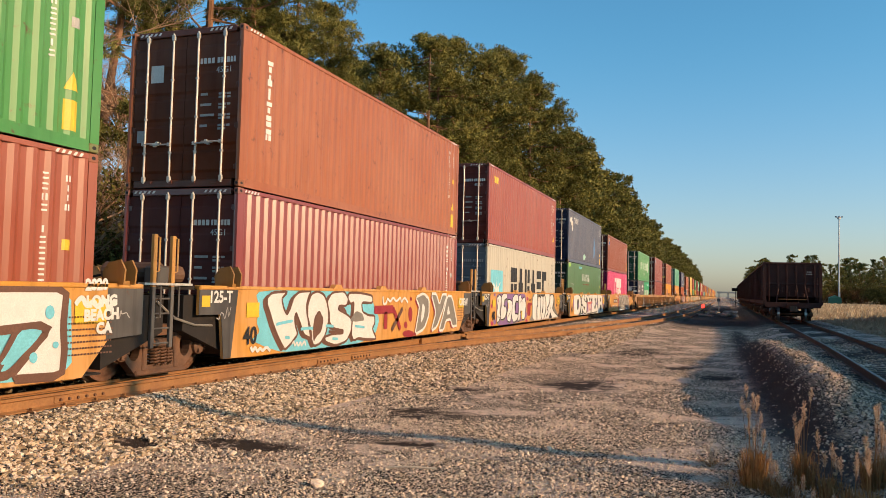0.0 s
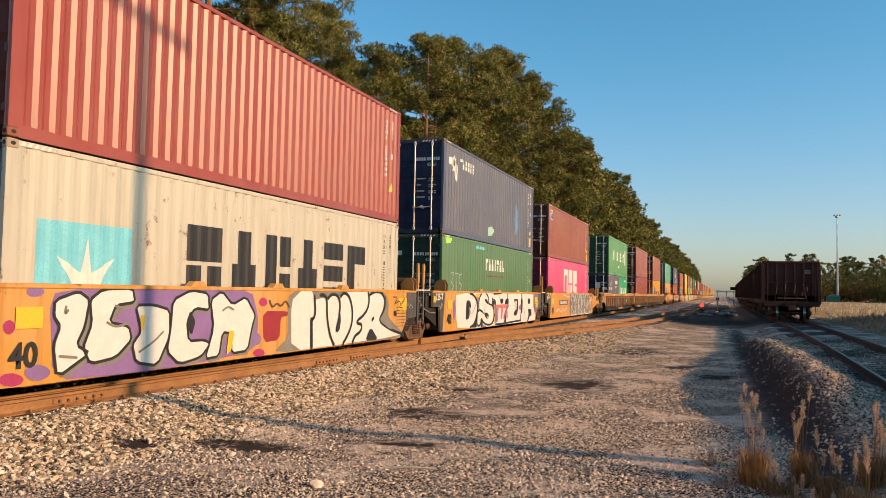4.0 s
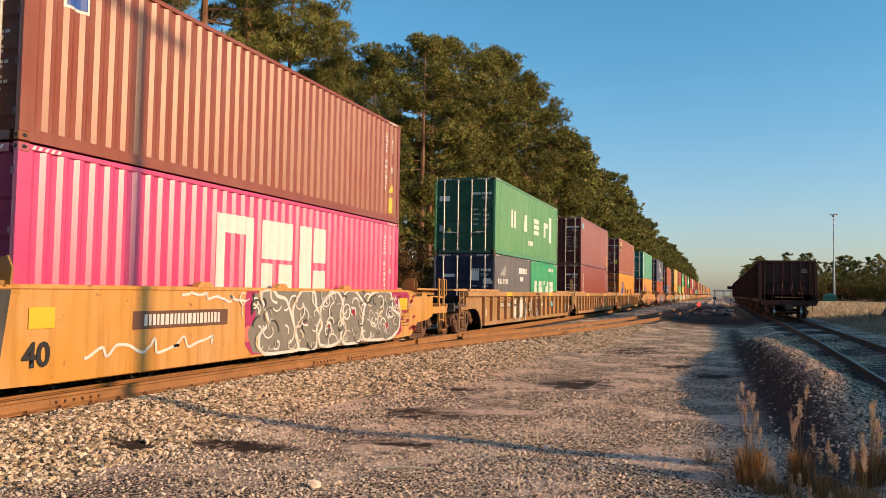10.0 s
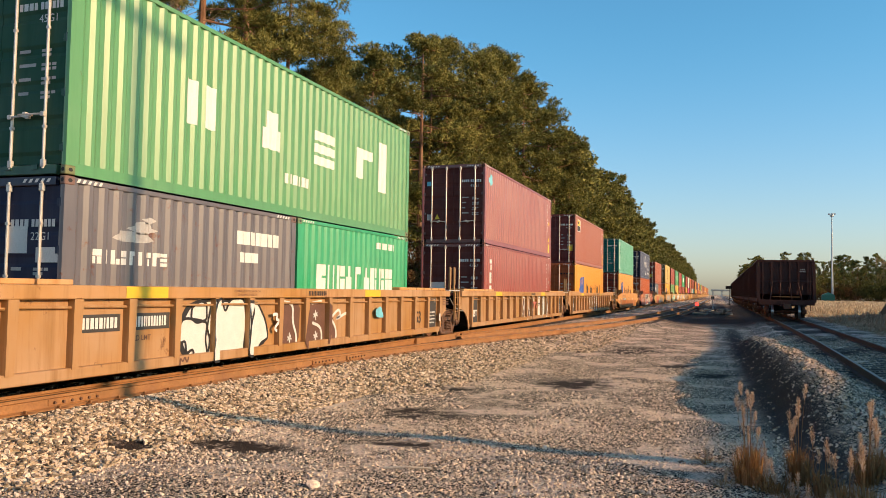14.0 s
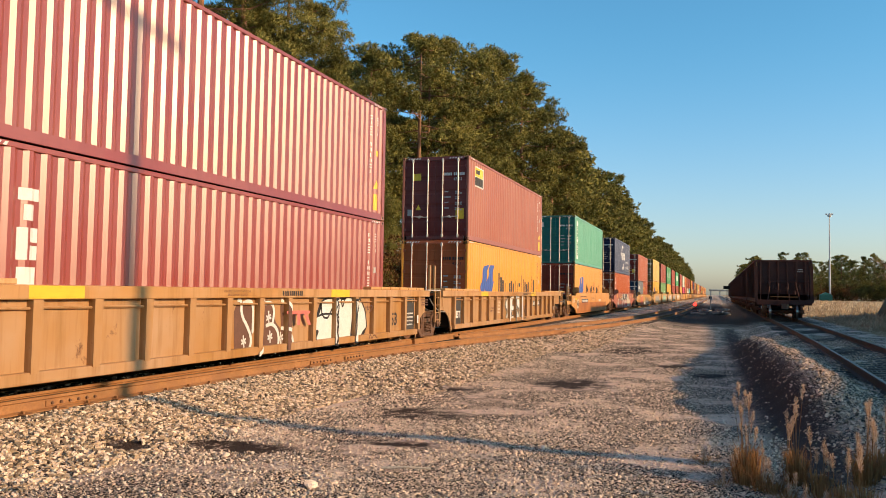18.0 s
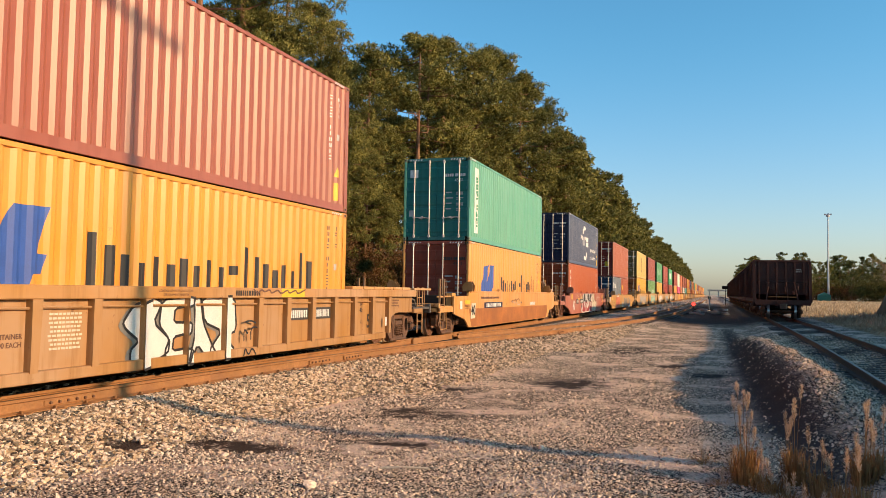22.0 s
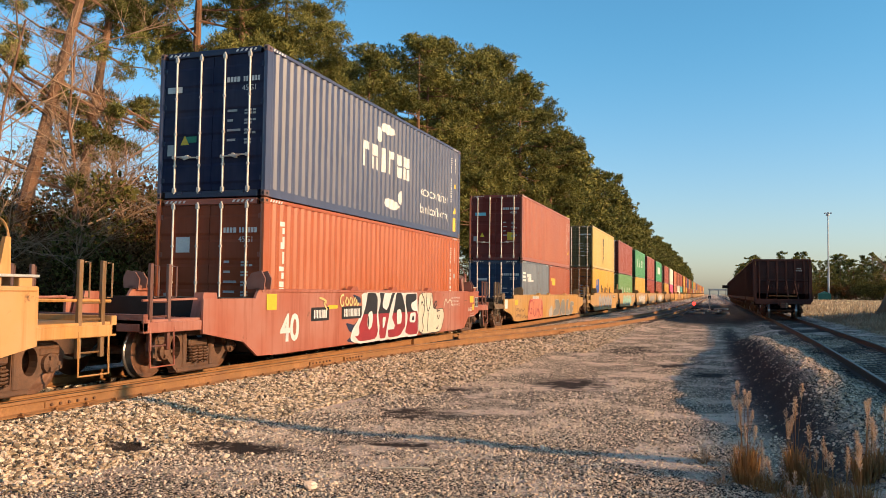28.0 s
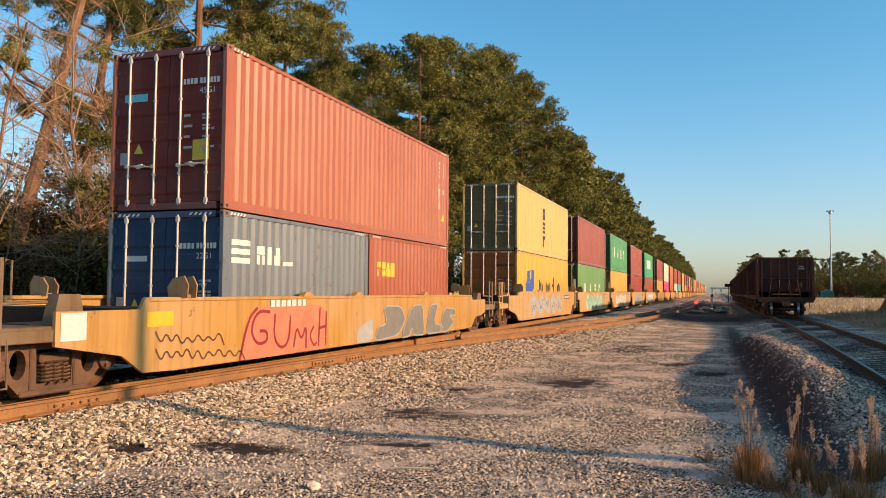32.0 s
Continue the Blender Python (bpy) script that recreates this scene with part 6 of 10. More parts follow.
# ---- parked hoppers ----
def hopper(y0, label):
    h = tagged(new("hopper_car"), label, "railcar", "parked hoppers")
    L, W, Z0, Z1 = 13.5, 1.52, 0.95, 3.42
    part("end_sheet", slab(bmesh.new(), [(-W + 0.05, 1.45), (W - 0.05, 1.45), (W - 0.05, Z1), (-W + 0.05, Z1)], 0.95, 1.0, "y"), M_HOPPER, h)
    part("end_sheet", slab(bmesh.new(), [(-W + 0.05, 1.45), (W - 0.05, 1.45), (W - 0.05, Z1), (-W + 0.05, Z1)], L - 1.0, L - 0.95, "y"), M_HOPPER, h)
    for s in (1, -1):
        part("side_sheet", slab(bmesh.new(), [(0.9, 1.2), (L - 0.9, 1.2), (L - 0.9, Z1), (0.9, Z1)], s * W - 0.03, s * W + 0.03), M_HOPPER, h)
        part("side_sill", boxed(s * W - 0.1, s * W + 0.1, 0.1, L - 0.1, 1.0, 1.22), M_HOPPER, h)
        for k in range(9):
            y = 0.95 + k * (L - 1.9) / 8
            part("stake", boxed(s * W + 0.03, s * W + 0.11, y - 0.06, y + 0.06, 1.2, Z1), M_HOPPER, h) if s > 0 else part("stake", boxed(-W - 0.11, -W - 0.03, y - 0.06, y + 0.06, 1.2, Z1), M_HOPPER, h)
        part("corner_post", boxed(s * W - 0.1, s * W + 0.06, 0.05, 0.2, 0.95, Z1 - 0.3), M_HOPPER, h)
        part("grab_ladder", tube(bmesh.new(), [(s * 1.3, 0.06, 0.5), (s * 1.3, 0.06, 2.6)], 0.02, 5), M_HOPPER, h)
    part("top_chord", boxed(-W - 0.08, W + 0.08, 0.88, 1.06, Z1 - 0.02, Z1 + 0.1, 0.01), M_HOPPER, h)
    for s in (1, -1):
        part("top_chord", boxed(s * W - 0.08, s * W + 0.08, 1.06, L - 0.9, Z1 - 0.02, Z1 + 0.1, 0.01), M_HOPPER, h)
    for k in range(6):
        x = -1.25 + 0.5 * k
        part("end_stake", boxed(x - 0.045, x + 0.045, 0.86, 0.95, 1.5, Z1 - 0.02), M_HOPPER, h)
    part("slope_sheet", slab(bmesh.new(), [(0.95, 2.3), (4.2, 0.75), (4.2, 0.7), (0.9, 2.2)], -W + 0.06, W - 0.06), M_HOPPER, h)
    part("centre_sill", boxed(-0.3, 0.3, -0.1, L + 0.1, 0.75, 1.05), M_HOPPER, h)
    part("end_sill", boxed(-W, W, 0.0, 0.14, 0.82, 1.12, 0.01), M_HOPPER, h)
    part("end_platform", boxed(-0.75, 0.75, 0.02, 0.7, 1.28, 1.33), M_RAIL, h, "rusty brake platform")
    part("brake_wheel", ring_bm(0.26, 0.02), M_HOPPER, h).matrix_basis = pose(-0.5, 0.3, 2.0, 0, 0, 90)
    for x in (-0.9, -0.35, 0.3, 0.85):
        part("brace", tube(bmesh.new(), [(x, 0.1, 1.1), (x * 0.8, 0.9, 2.2)], 0.035, 5), M_HOPPER, h)
    for i, (x, z) in enumerate(((-0.2, 1.62), (-0.5, 1.9), (0.15, 1.75), (0.85, 1.85), (0.6, 1.55), (-0.85, 2.05))):
        part("end_fitting", boxed(x - 0.05, x + 0.05, 0.3, 0.5, z - 0.12, z + 0.12, 0.02), M_HOPPER, h)
    part("end_mark", rect_bm(bars(3, 0.07, 0.06, 0.03, 0.3, 3) + [(a, b, c - 0.13, d - 0.13) for a, b, c, d in bars(4, 0.07, 0.06, 0.03, 0.3, 4)]), M_FADED, h, "faded illegible marks").matrix_basis = pose(0.95, 0.853, 2.95, 90)
    place("coupler", shared(("coupler",), coupler_bm), M_TRUCK, h, "", None, pose(0, 0.7, 0.1))
    for y in (1.9, L - 1.9):
        truck(h, y, False, -0.04)
    x, far_x = float(track2_x(y0)), float(track2_x(y0 + 12))
    h.matrix_basis = pose(x, y0, 0.333, 0, 0, -math.degrees(math.atan((far_x - x) / 12)))
    return h


hopper(51.5, "dark rusty hopper wagon parked in shade on the yard track")
for k in range(1, 8):
    hopper(51.5 + k * 14.6, "dark rusty hopper wagon coupled in the parked row")

# ---- trackside things ----
mast = tagged(new("light_mast"), "tall slim pale floodlight mast over the far trees", "lamp mast")
part("pole", tube(bmesh.new(), [(0, 0, -0.4), (0, 0, 12), (0, 0, 23.5)], 0.28, 8, 0.13), M_GALV, mast)
part("lamp_ring", lathe(bmesh.new(), [(-0.25, 0.5), (0.25, 0.5)], 10), M_GALV, mast).matrix_basis = pose(0, 0, 23.2, 0, 90)
for k in range(4):
    part("floodlight", boxed(-0.25, 0.25, -0.15, 0.15, -0.2, 0.2, 0.03), M_GALV, mast).matrix_basis = pose(0.7 * math.cos(k * 1.57), 0.7 * math.sin(k * 1.57), 23.6)
mast.location = (29.0, 240, hits(29, 240))

pole = tagged(new("utility_pole"), "creosoted wooden utility pole with a crossarm beside the yard", "utility pole")
part("post", tube(bmesh.new(), [(0, 0, -0.5), (0, 0, 5), (0, 0, 10.15)], 0.15, 10, 0.105), M_POLE, pole)
part("crossarm", boxed(-0.06, 0.06, -1.15, 1.15, 9.90, 10.03, 0.01), M_POLE, pole).matrix_basis = pose(0, 0, 0, 0, 0, -27)
for y in (-1.05, -0.55, 0.55, 1.05):
    part("insulator", tube(bmesh.new(), [(0, y, 10.03), (0, y, 10.2)], 0.035, 8), M_GALV, pole).matrix_basis = pose(0, 0, 0, 0, 0, -27)
pole.location = (6.6, 8.55, hits(6.6, 8.55))

M_LAMP, _, b_ = nodes_of("red_marker_lamp")
b_.inputs["Base Color"].default_value = (0.6, 0.02, 0.02, 1)
b_.inputs["Emission Color"].default_value = (1.0, 0.03, 0.02, 1)
b_.inputs["Emission Strength"].default_value = 3.5
stand = tagged(new("marker_light"), "low red marker light glowing beside the siding", "signal")
part("base", boxed(-0.55, 0.55, -0.3, 0.3, 0.0, 0.14, 0.02), M_DARK, stand)
part("post", tube(bmesh.new(), [(0, 0, 0.1), (0, 0, 0.45)], 0.05, 8), M_DARK, stand)
part("lamp", lathe(bmesh.new(), [(-0.06, 0.09), (0.0, 0.20), (0.08, 0.21), (0.11, 0.12)], 14), M_LAMP, stand, "lit red lens").matrix_basis = pose(0, -0.1, 0.62, 0, 0, -90)
stand.location = (-2.35, 96, hits(-2.35, 96))
sw = tagged(new("switch_stand"), "dark steel switch stand between the tracks", "switch stand")
part("base", boxed(-0.3, 0.3, -0.3, 0.3, 0, 0.25, 0.02), M_DARK, sw)
part("mast", tube(bmesh.new(), [(0, 0, 0.2), (0, 0, 1.5)], 0.06, 8), M_GALV, sw)
part("target", boxed(-0.15, 0.15, -0.02, 0.02, 1.3, 1.6), M_DARK, sw)
sw.location = (-0.6, 88, hits(-0.6, 88))
sign = tagged(new("sign"), "small dark signboard on a post far down the line", "sign")
part("post", tube(bmesh.new(), [(0, 0, -0.2), (0, 0, 3.2)], 0.06, 6), M_DARK, sign)
part("board", boxed(-0.6, 0.6, -0.03, 0.03, 2.75, 3.3), M_DARK, sign)
sign.location = (1.7, 150, hits(1.7, 150))
bridge = tagged(new("road_bridge"), "pale concrete road bridge crossing the line far off", "bridge")
part("deck", boxed(-12, 10, -4, 4, 5.4, 6.3, 0.05), M_CONCRETE, bridge)
for x in (-10, -1, 8):
    part("pier", boxed(x - 0.6, x + 0.6, -3, 3, -0.5, 5.4, 0.05), M_CONCRETE, bridge)
part("parapet", boxed(-12, 10, -4.1, -3.9, 6.3, 7.2), M_CONCRETE, bridge)
bridge.location = (4, 900, 0)
fence = tagged(new("green_shed"), "small green shed roof behind the field grass", "shed")
part("wall", boxed(-3, 3, -2, 2, -0.2, 2.0), plain("green_tin", (0.05, 0.20, 0.14), 0.6), fence)
part("roof", slab(bmesh.new(), [(-3.2, 2.0), (3.2, 2.0), (0, 2.9)], -2.2, 2.2, "y"), plain("green_roof_tin", (0.06, 0.24, 0.17), 0.5), fence)
fence.location = (27.0, 232, hits(27, 232))
fence.scale = (0.5, 0.5, 0.8)
pale_tie = mesh_of("tie", boxed(-1.3, 1.3, -0.13, 0.13, -0.16, 0.0, 0.02))
for i in range(12):
    t = tagged(new("tie_pile"), "pale concrete ties dumped beside the switch", "ties") if i == 0 else None
    if t:
        heap = t
        t.location = (-0.2, 78, hits(-0.2, 78))
    place("tie", pale_tie, M_CONCRETE, heap, "", None, pose(random.uniform(-1.5, 1.5), random.uniform(-3, 3), 0.17 + 0.16 * (i % 3), random.uniform(-4, 4), 0, random.uniform(60, 120)))


# ---- the train, unit by unit ----
DTTX = (0.56, 0.25, 0.026)
BROWN = (0.36, 0.172, 0.040)
LOW_Z = 0.53

NAVY = (0.014, 0.022, 0.07)

uA = well_car("yellow articulated well car with white and teal graffiti", DTTX, -5.37, 15.65, 1.62, 14.0)
uB = well_car("yellow articulated well car covered in white bubble graffiti", DTTX, 10.28, 15.65, 1.62, 14.0)
uC = well_car("yellow articulated well car with grey and white graffiti", DTTX, 25.93, 15.65, 1.62, 14.0)
uD = well_car("yellow articulated well car with huge white block graffiti", DTTX, 41.58, 15.62, 1.62, 14.0)
uE = well_car("yellow articulated well car with grey graffiti at one end", DTTX, 57.20, 15.75, 1.62, 14.0, rear="end")
uF = well_car("dirty tan rib-sided well car with a white tag", BROWN, 77.10, 19.65, 2.0, 17.65, "ribbed", "end", "joint")
uG = well_car("dirty tan rib-sided well car with white bubble tags", BROWN, 96.75, 19.60, 2.0, 17.6, "ribbed")
uH = well_car("dirty tan rib-sided well car with a white tag", BROWN, 116.35, 19.45, 2.0, 17.45, "ribbed", "joint", "end")
uI = well_car("golden-brown single well car with a rusty lower side", (0.58, 0.26, 0.045), 140.0, 15.95, 1.72, 14.2, "smooth", "end", "end", level=True)
uJ = well_car("faded red single well car with black and red graffiti", (0.36, 0.080, 0.032), 160.0, 15.2, 1.72, 13.98, "smooth", "end", "end", level=True)
uK = well_car("dirty yellow long well car with pink and grey graffiti", (0.46, 0.225, 0.032), 179.55, 18.9, 2.55, 16.65, "smooth", "end", "end", top=1.36, endcol=(0.15, 0.08, 0.024))
L0 = 202.6
uL = well_car("grimy yellow articulated well car", (0.50, 0.27, 0.07), L0, 15.78, 1.75, 14.1, "smooth", "end", "joint", dark_ends=False)
uM, uN, uO = (well_car("grimy yellow articulated well car with tags", (0.50, 0.28, 0.09), L0 + 15.78 + 15.65 * k, 15.65, 1.62, 14.0, dark_ends=False) for k in range(3))
uP = well_car("grimy yellow articulated well car end unit", (0.50, 0.28, 0.09), L0 + 15.78 + 46.95, 15.75, 1.62, 14.0, rear="end", dark_ends=False)


def stack(y, low, high, lowh=CH, z=LOW_Z):
    """Lower and upper container at y; each given as (label, colour, options)."""
    a = container(low[0], low[1], y, z, L40, lowh, **low[2])
    b = container(high[0], high[1], y, z + lowh + 0.02, L40, high[2].pop("h", CH), **high[2])
    return a, b


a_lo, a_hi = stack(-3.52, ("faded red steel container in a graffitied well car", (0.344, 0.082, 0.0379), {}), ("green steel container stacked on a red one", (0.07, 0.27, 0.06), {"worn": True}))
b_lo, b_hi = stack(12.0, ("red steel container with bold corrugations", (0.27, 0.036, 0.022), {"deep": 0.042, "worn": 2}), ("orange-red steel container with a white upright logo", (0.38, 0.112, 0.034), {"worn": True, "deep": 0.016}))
c_lo, c_hi = stack(27.67, ("dirty cream container with a pale blue star panel", (0.56, 0.51, 0.41), {"worn": True, "shaded_doorcol": (0.2, 0.23, 0.27), "deep": 0.02}), ("red steel container with a small yellow logo", (0.318, 0.0533, 0.0298), {}))
d_lo, d_hi = stack(43.36, ("green steel container with white serif lettering", (0.1, 0.21, 0.085), {"worn": True, "shaded_doorcol": (0.015, 0.05, 0.03), "deep": 0.004}), ("weathered grey-blue container with a white swirl logo", (0.088, 0.093, 0.14), {"worn": True, "shaded_doorcol": NAVY}))
e_lo, e_hi = stack(58.92, ("bright pink steel container with white block marks", (0.66, 0.04, 0.17), {"worn": 2, "shaded_doorcol": (0.387, 0.0246, 0.107)}), ("rust-brown steel container with a small blue and yellow badge", (0.275, 0.0615, 0.0244), {"h": CH_LOW}))
f_hi = container("green steel container with big white block letters", (0.1, 0.3, 0.11), 80.7, LOW_Z + CH_LOW + 0.02, shaded_doorcol=(0.013, 0.105, 0.055))
f_lo = container("short grey-blue container with a white wing logo", (0.135, 0.125, 0.14), 80.7, LOW_Z, L20, CH_LOW, worn=True, shaded_doorcol=NAVY)
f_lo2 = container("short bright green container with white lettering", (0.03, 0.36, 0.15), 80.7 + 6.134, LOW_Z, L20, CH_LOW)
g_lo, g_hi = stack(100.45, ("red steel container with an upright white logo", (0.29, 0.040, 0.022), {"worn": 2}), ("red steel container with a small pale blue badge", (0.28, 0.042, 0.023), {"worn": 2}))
h_lo, h_hi = stack(119.95, ("orange-yellow container with a blue and black logo", (0.76, 0.315, 0.028), {"shaded_doorcol": (0.62, 0.125, 0.022)}), ("faded pinkish red container with a yellow badge", (0.344, 0.0943, 0.0487), {"shaded_doorcol": (0.22, 0.035, 0.03)}))
i_lo, i_hi = stack(141.86, ("orange container with a blue and black logo", (0.78, 0.34, 0.0726), {"shaded_doorcol": (0.36, 0.060, 0.028)}), ("teal-green container with an upright white panel", (0.11, 0.37, 0.245), {"shaded_doorcol": (0.012, 0.22, 0.19)}))
j_lo, j_hi = stack(161.75, ("bright orange-red container with an upright white logo", (0.447, 0.0984, 0.0216), {"shaded_doorcol": (0.42, 0.085, 0.03)}), ("weathered navy container with white lettering", (0.055, 0.065, 0.125), {"shaded_doorcol": (0.008, 0.016, 0.065)}))
k_hi = container("pale orange-red container with plain sides", (0.413, 0.107, 0.0406), 183.05, LOW_Z - 0.05 + CH_LOW + 0.02, deep=0.032, shaded_doorcol=(0.26, 0.042, 0.03))
k_lo = container("short grey-blue container with a white logo", (0.17, 0.19, 0.215), 183.05, LOW_Z - 0.05, L20, CH_LOW, worn=True, shaded_doorcol=(0.02, 0.06, 0.14))
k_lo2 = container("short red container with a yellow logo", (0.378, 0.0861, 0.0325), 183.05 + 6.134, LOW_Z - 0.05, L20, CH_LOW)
l_lo, l_hi = stack(204.45, ("yellow container with a blue and black logo", (0.76, 0.40, 0.05), {"shaded_doorcol": (0.50, 0.14, 0.03)}), ("pale yellow container with a dark logo", (0.66, 0.43, 0.12), {"shaded_doorcol": (0.20, 0.15, 0.06)}))
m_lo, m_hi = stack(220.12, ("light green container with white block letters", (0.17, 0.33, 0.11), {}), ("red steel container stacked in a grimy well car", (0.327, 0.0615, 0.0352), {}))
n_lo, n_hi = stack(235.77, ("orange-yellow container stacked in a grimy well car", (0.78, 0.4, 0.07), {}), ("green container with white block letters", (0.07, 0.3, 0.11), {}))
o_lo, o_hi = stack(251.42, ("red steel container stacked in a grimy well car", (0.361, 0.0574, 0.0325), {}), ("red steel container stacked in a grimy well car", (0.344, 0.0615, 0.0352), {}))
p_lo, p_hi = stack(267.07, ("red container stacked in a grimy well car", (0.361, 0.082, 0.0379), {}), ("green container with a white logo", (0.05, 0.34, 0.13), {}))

# the rest of the train, running away to the horizon
PALETTE = [(0.36, 0.07, 0.0363), (0.74, 0.66, 0.52), (0.5, 0.13, 0.0396), (0.33, 0.08, 0.0363), (0.75, 0.33, 0.0528), (0.62, 0.07, 0.18), (0.1, 0.12, 0.22), (0.06, 0.28, 0.12), (0.72, 0.42, 0.08), (0.4, 0.09, 0.0396), (0.12, 0.4, 0.36), (0.46, 0.14, 0.0594)]
NAMES = ["red", "cream", "orange-red", "brown-red", "orange", "pink", "navy", "green", "yellow", "dull red", "teal", "rust-orange"]
FAR_TOP = [0, 1, 2, 3, 0, 4, 0, 6, 4, 9, 7, 4, 8, 2, 6, 0, 4, 11, 3, 8, 4, 2, 9, 4, 0, 11, 8, 4]
FAR_LOW = [4, 5, 11, 1, 10, 4, 8, 9, 2, 4, 0, 1, 4, 9, 8, 2, 7, 4, 11, 0, 8, 4, 2, 9, 4, 6, 0, 4]
yf = 285.2
for i, (a, b) in enumerate(zip(FAR_TOP, FAR_LOW)):
    k = i % 5
    ends = ("end" if k == 0 else "joint", "end" if k == 4 else "joint")
    length = 15.75
    well_car("yellow well car far down the train", DTTX if i % 3 else BROWN, yf, length, 1.7, 14.0, "smooth", ends[0], ends[1], turning=False, dark_ends=False, detail=0)
    container("%s container far down the train" % NAMES[b], PALETTE[b], yf + 1.78, LOW_Z, detail=0)
    container("%s container stacked far down the train" % NAMES[a], PALETTE[a], yf + 1.78, LOW_Z + CH + 0.02, detail=0)
    yf += length + (4.1 if k == 4 else 0)

# ---- painted marks on containers ----
for i, c in enumerate((b_lo, b_hi, d_hi, d_lo, e_hi, f_hi, g_hi, g_lo, h_hi, i_hi, j_hi, j_lo, k_hi, c_hi, l_hi)):
    door_writing(c, None, 20 + i, "42G1" if c is e_hi else "45G1")
for i, c in enumerate((c_lo, h_lo, i_lo, l_lo)):
    door_writing(c, M_BLACK if i else M_FADED, 50 + i)
for i, c in enumerate((f_lo, k_lo)):
    door_writing(c, None, 60 + i, "22G1")
for i, c in enumerate((a_lo, a_hi, b_lo, b_hi, c_hi, d_hi, d_lo, e_hi, e_lo, g_hi, g_lo, h_hi, j_hi, j_lo, k_hi)):
    side_end_writing(c, i)
for i, c in enumerate((c_lo, h_lo, i_lo)):
    side_end_writing(c, i + 1, M_BLACK)


def upright(cells, size):
    out = []
    for i, cell in enumerate(cells):
        out += [((x0 - 0.5) * size * 0.8, (x1 - 0.5) * size * 0.8, -i * size * 1.22 + (y0 - 1) * size, -i * size * 1.22 + (y1 - 1) * size) for x0, x1, y0, y1 in cell]
    return out


on_side(b_hi, rect_bm(upright([CELL_T, CELL_A, CELL_I, CELL_T, CELL_O, CELL_N], 0.21)), 0.93, 2.46, M_WHITE, "logo_mark", "white upright block logo")
on_side(j_lo, rect_bm(upright([CELL_T, CELL_A, CELL_I, CELL_T, CELL_O, CELL_N], 0.24)), 0.76, 2.48, M_WHITE, "logo_mark", "white upright block logo")
on_side(g_lo, rect_bm(upright([CELL_T, CELL_E, CELL_B], 0.40)), 1.05, 2.35, M_WHITE, "logo_mark", "white upright block logo")
on_side(c_hi, rect_bm(ring_letters([CELL_T, CELL_E, CELL_B, CELL_I], 0.24)), 1.1, 2.4, M_YELLOW, "logo_mark", "small yellow block logo")
on_side(c_lo, rect_bm([(-0.86, 0.86, -1.0, 0.62)]), 1.36, 1.35, M_CYAN, "logo_panel", "pale blue square panel")
star = [(0.66 * (1 if k % 2 == 0 else 0.36) * math.sin(k * math.pi / 7), 0.72 * (1 if k % 2 == 0 else 0.36) * math.cos(k * math.pi / 7)) for k in range(14)]
ob = on_side(c_lo, poly_bm([star]), 1.36, 1.08, M_WHITE, "star", "white star")
for v in ob.data.vertices:
    v.co.x += 0.004
on_side(c_lo, rect_bm([(a * 1.02, b * 1.02, c, d) for a, b, c, d in ring_letters([CELL_N, CELL_A, CELL_E, CELL_A, CELL_S, CELL_C], 1.3)]), 6.85, 1.5, M_BLACK, "logo_mark", "large black block logo")
for k, (x, y, rx, ry) in enumerate(((0.85, 2.3, 0.34, 0.14), (1.15, 2.15, 0.24, 0.2), (1.3, 2.0, 0.12, 0.22), (1.1, 2.38, 0.16, 0.14))):
    on_side(d_hi, poly_bm([blob(0, 0, rx, ry, k + 3)]), x, y, M_WHITE, "logo_swirl", "white swirl logo")
on_side(d_hi, rect_bm(ring_letters([CELL_C, CELL_A, CELL_O, CELL_N, CELL_O, CELL_S], 0.31)), 2.42, 2.38, M_WHITE, "logo_mark", "white block logo")
on_side(d_lo, rect_bm(ring_letters([CELL_C, CELL_A, CELL_A, CELL_I, CELL_T, CELL_A, CELL_L], 0.42)), 6.03, 2.13, M_WHITE, "logo_mark", "white serif-sized block logo")
on_side(d_lo, rect_bm(bars(16, 0.1, 0.05, 0.04, 0.3, 5)), 6.03, 1.72, M_REDP, "underline", "thin red line of bars")
on_side(d_hi, poly_bm([blob(0, 0, 0.3, 0.55, 5)]), 9.2, 1.2, plain("blue_scuff", (0.10, 0.22, 0.42), 0.6), "paint_patch", "blue paint patch")
on_side(d_hi, poly_bm([blob(0, 0, 0.35, 0.2, 8)]), 5.4, 0.45, M_MINTP, "paint_patch", "pale scuffed patch")
on_side(d_lo, poly_bm([blob(0, 0, 0.3, 0.14, 8)]), 0.6, 2.75, plain("lime_spray", (0.4, 0.75, 0.12), 0.6), "paint_patch", "lime paint patch")
for k, x in enumerate((0.1, 0.5, 0.85)):
    on_side(d_lo, poly_bm([blob(0, 0, 0.16, 0.07, 40 + k)]), 3.6 + x, 2.68, M_CYAN, "paint_patch", "small pale patch")
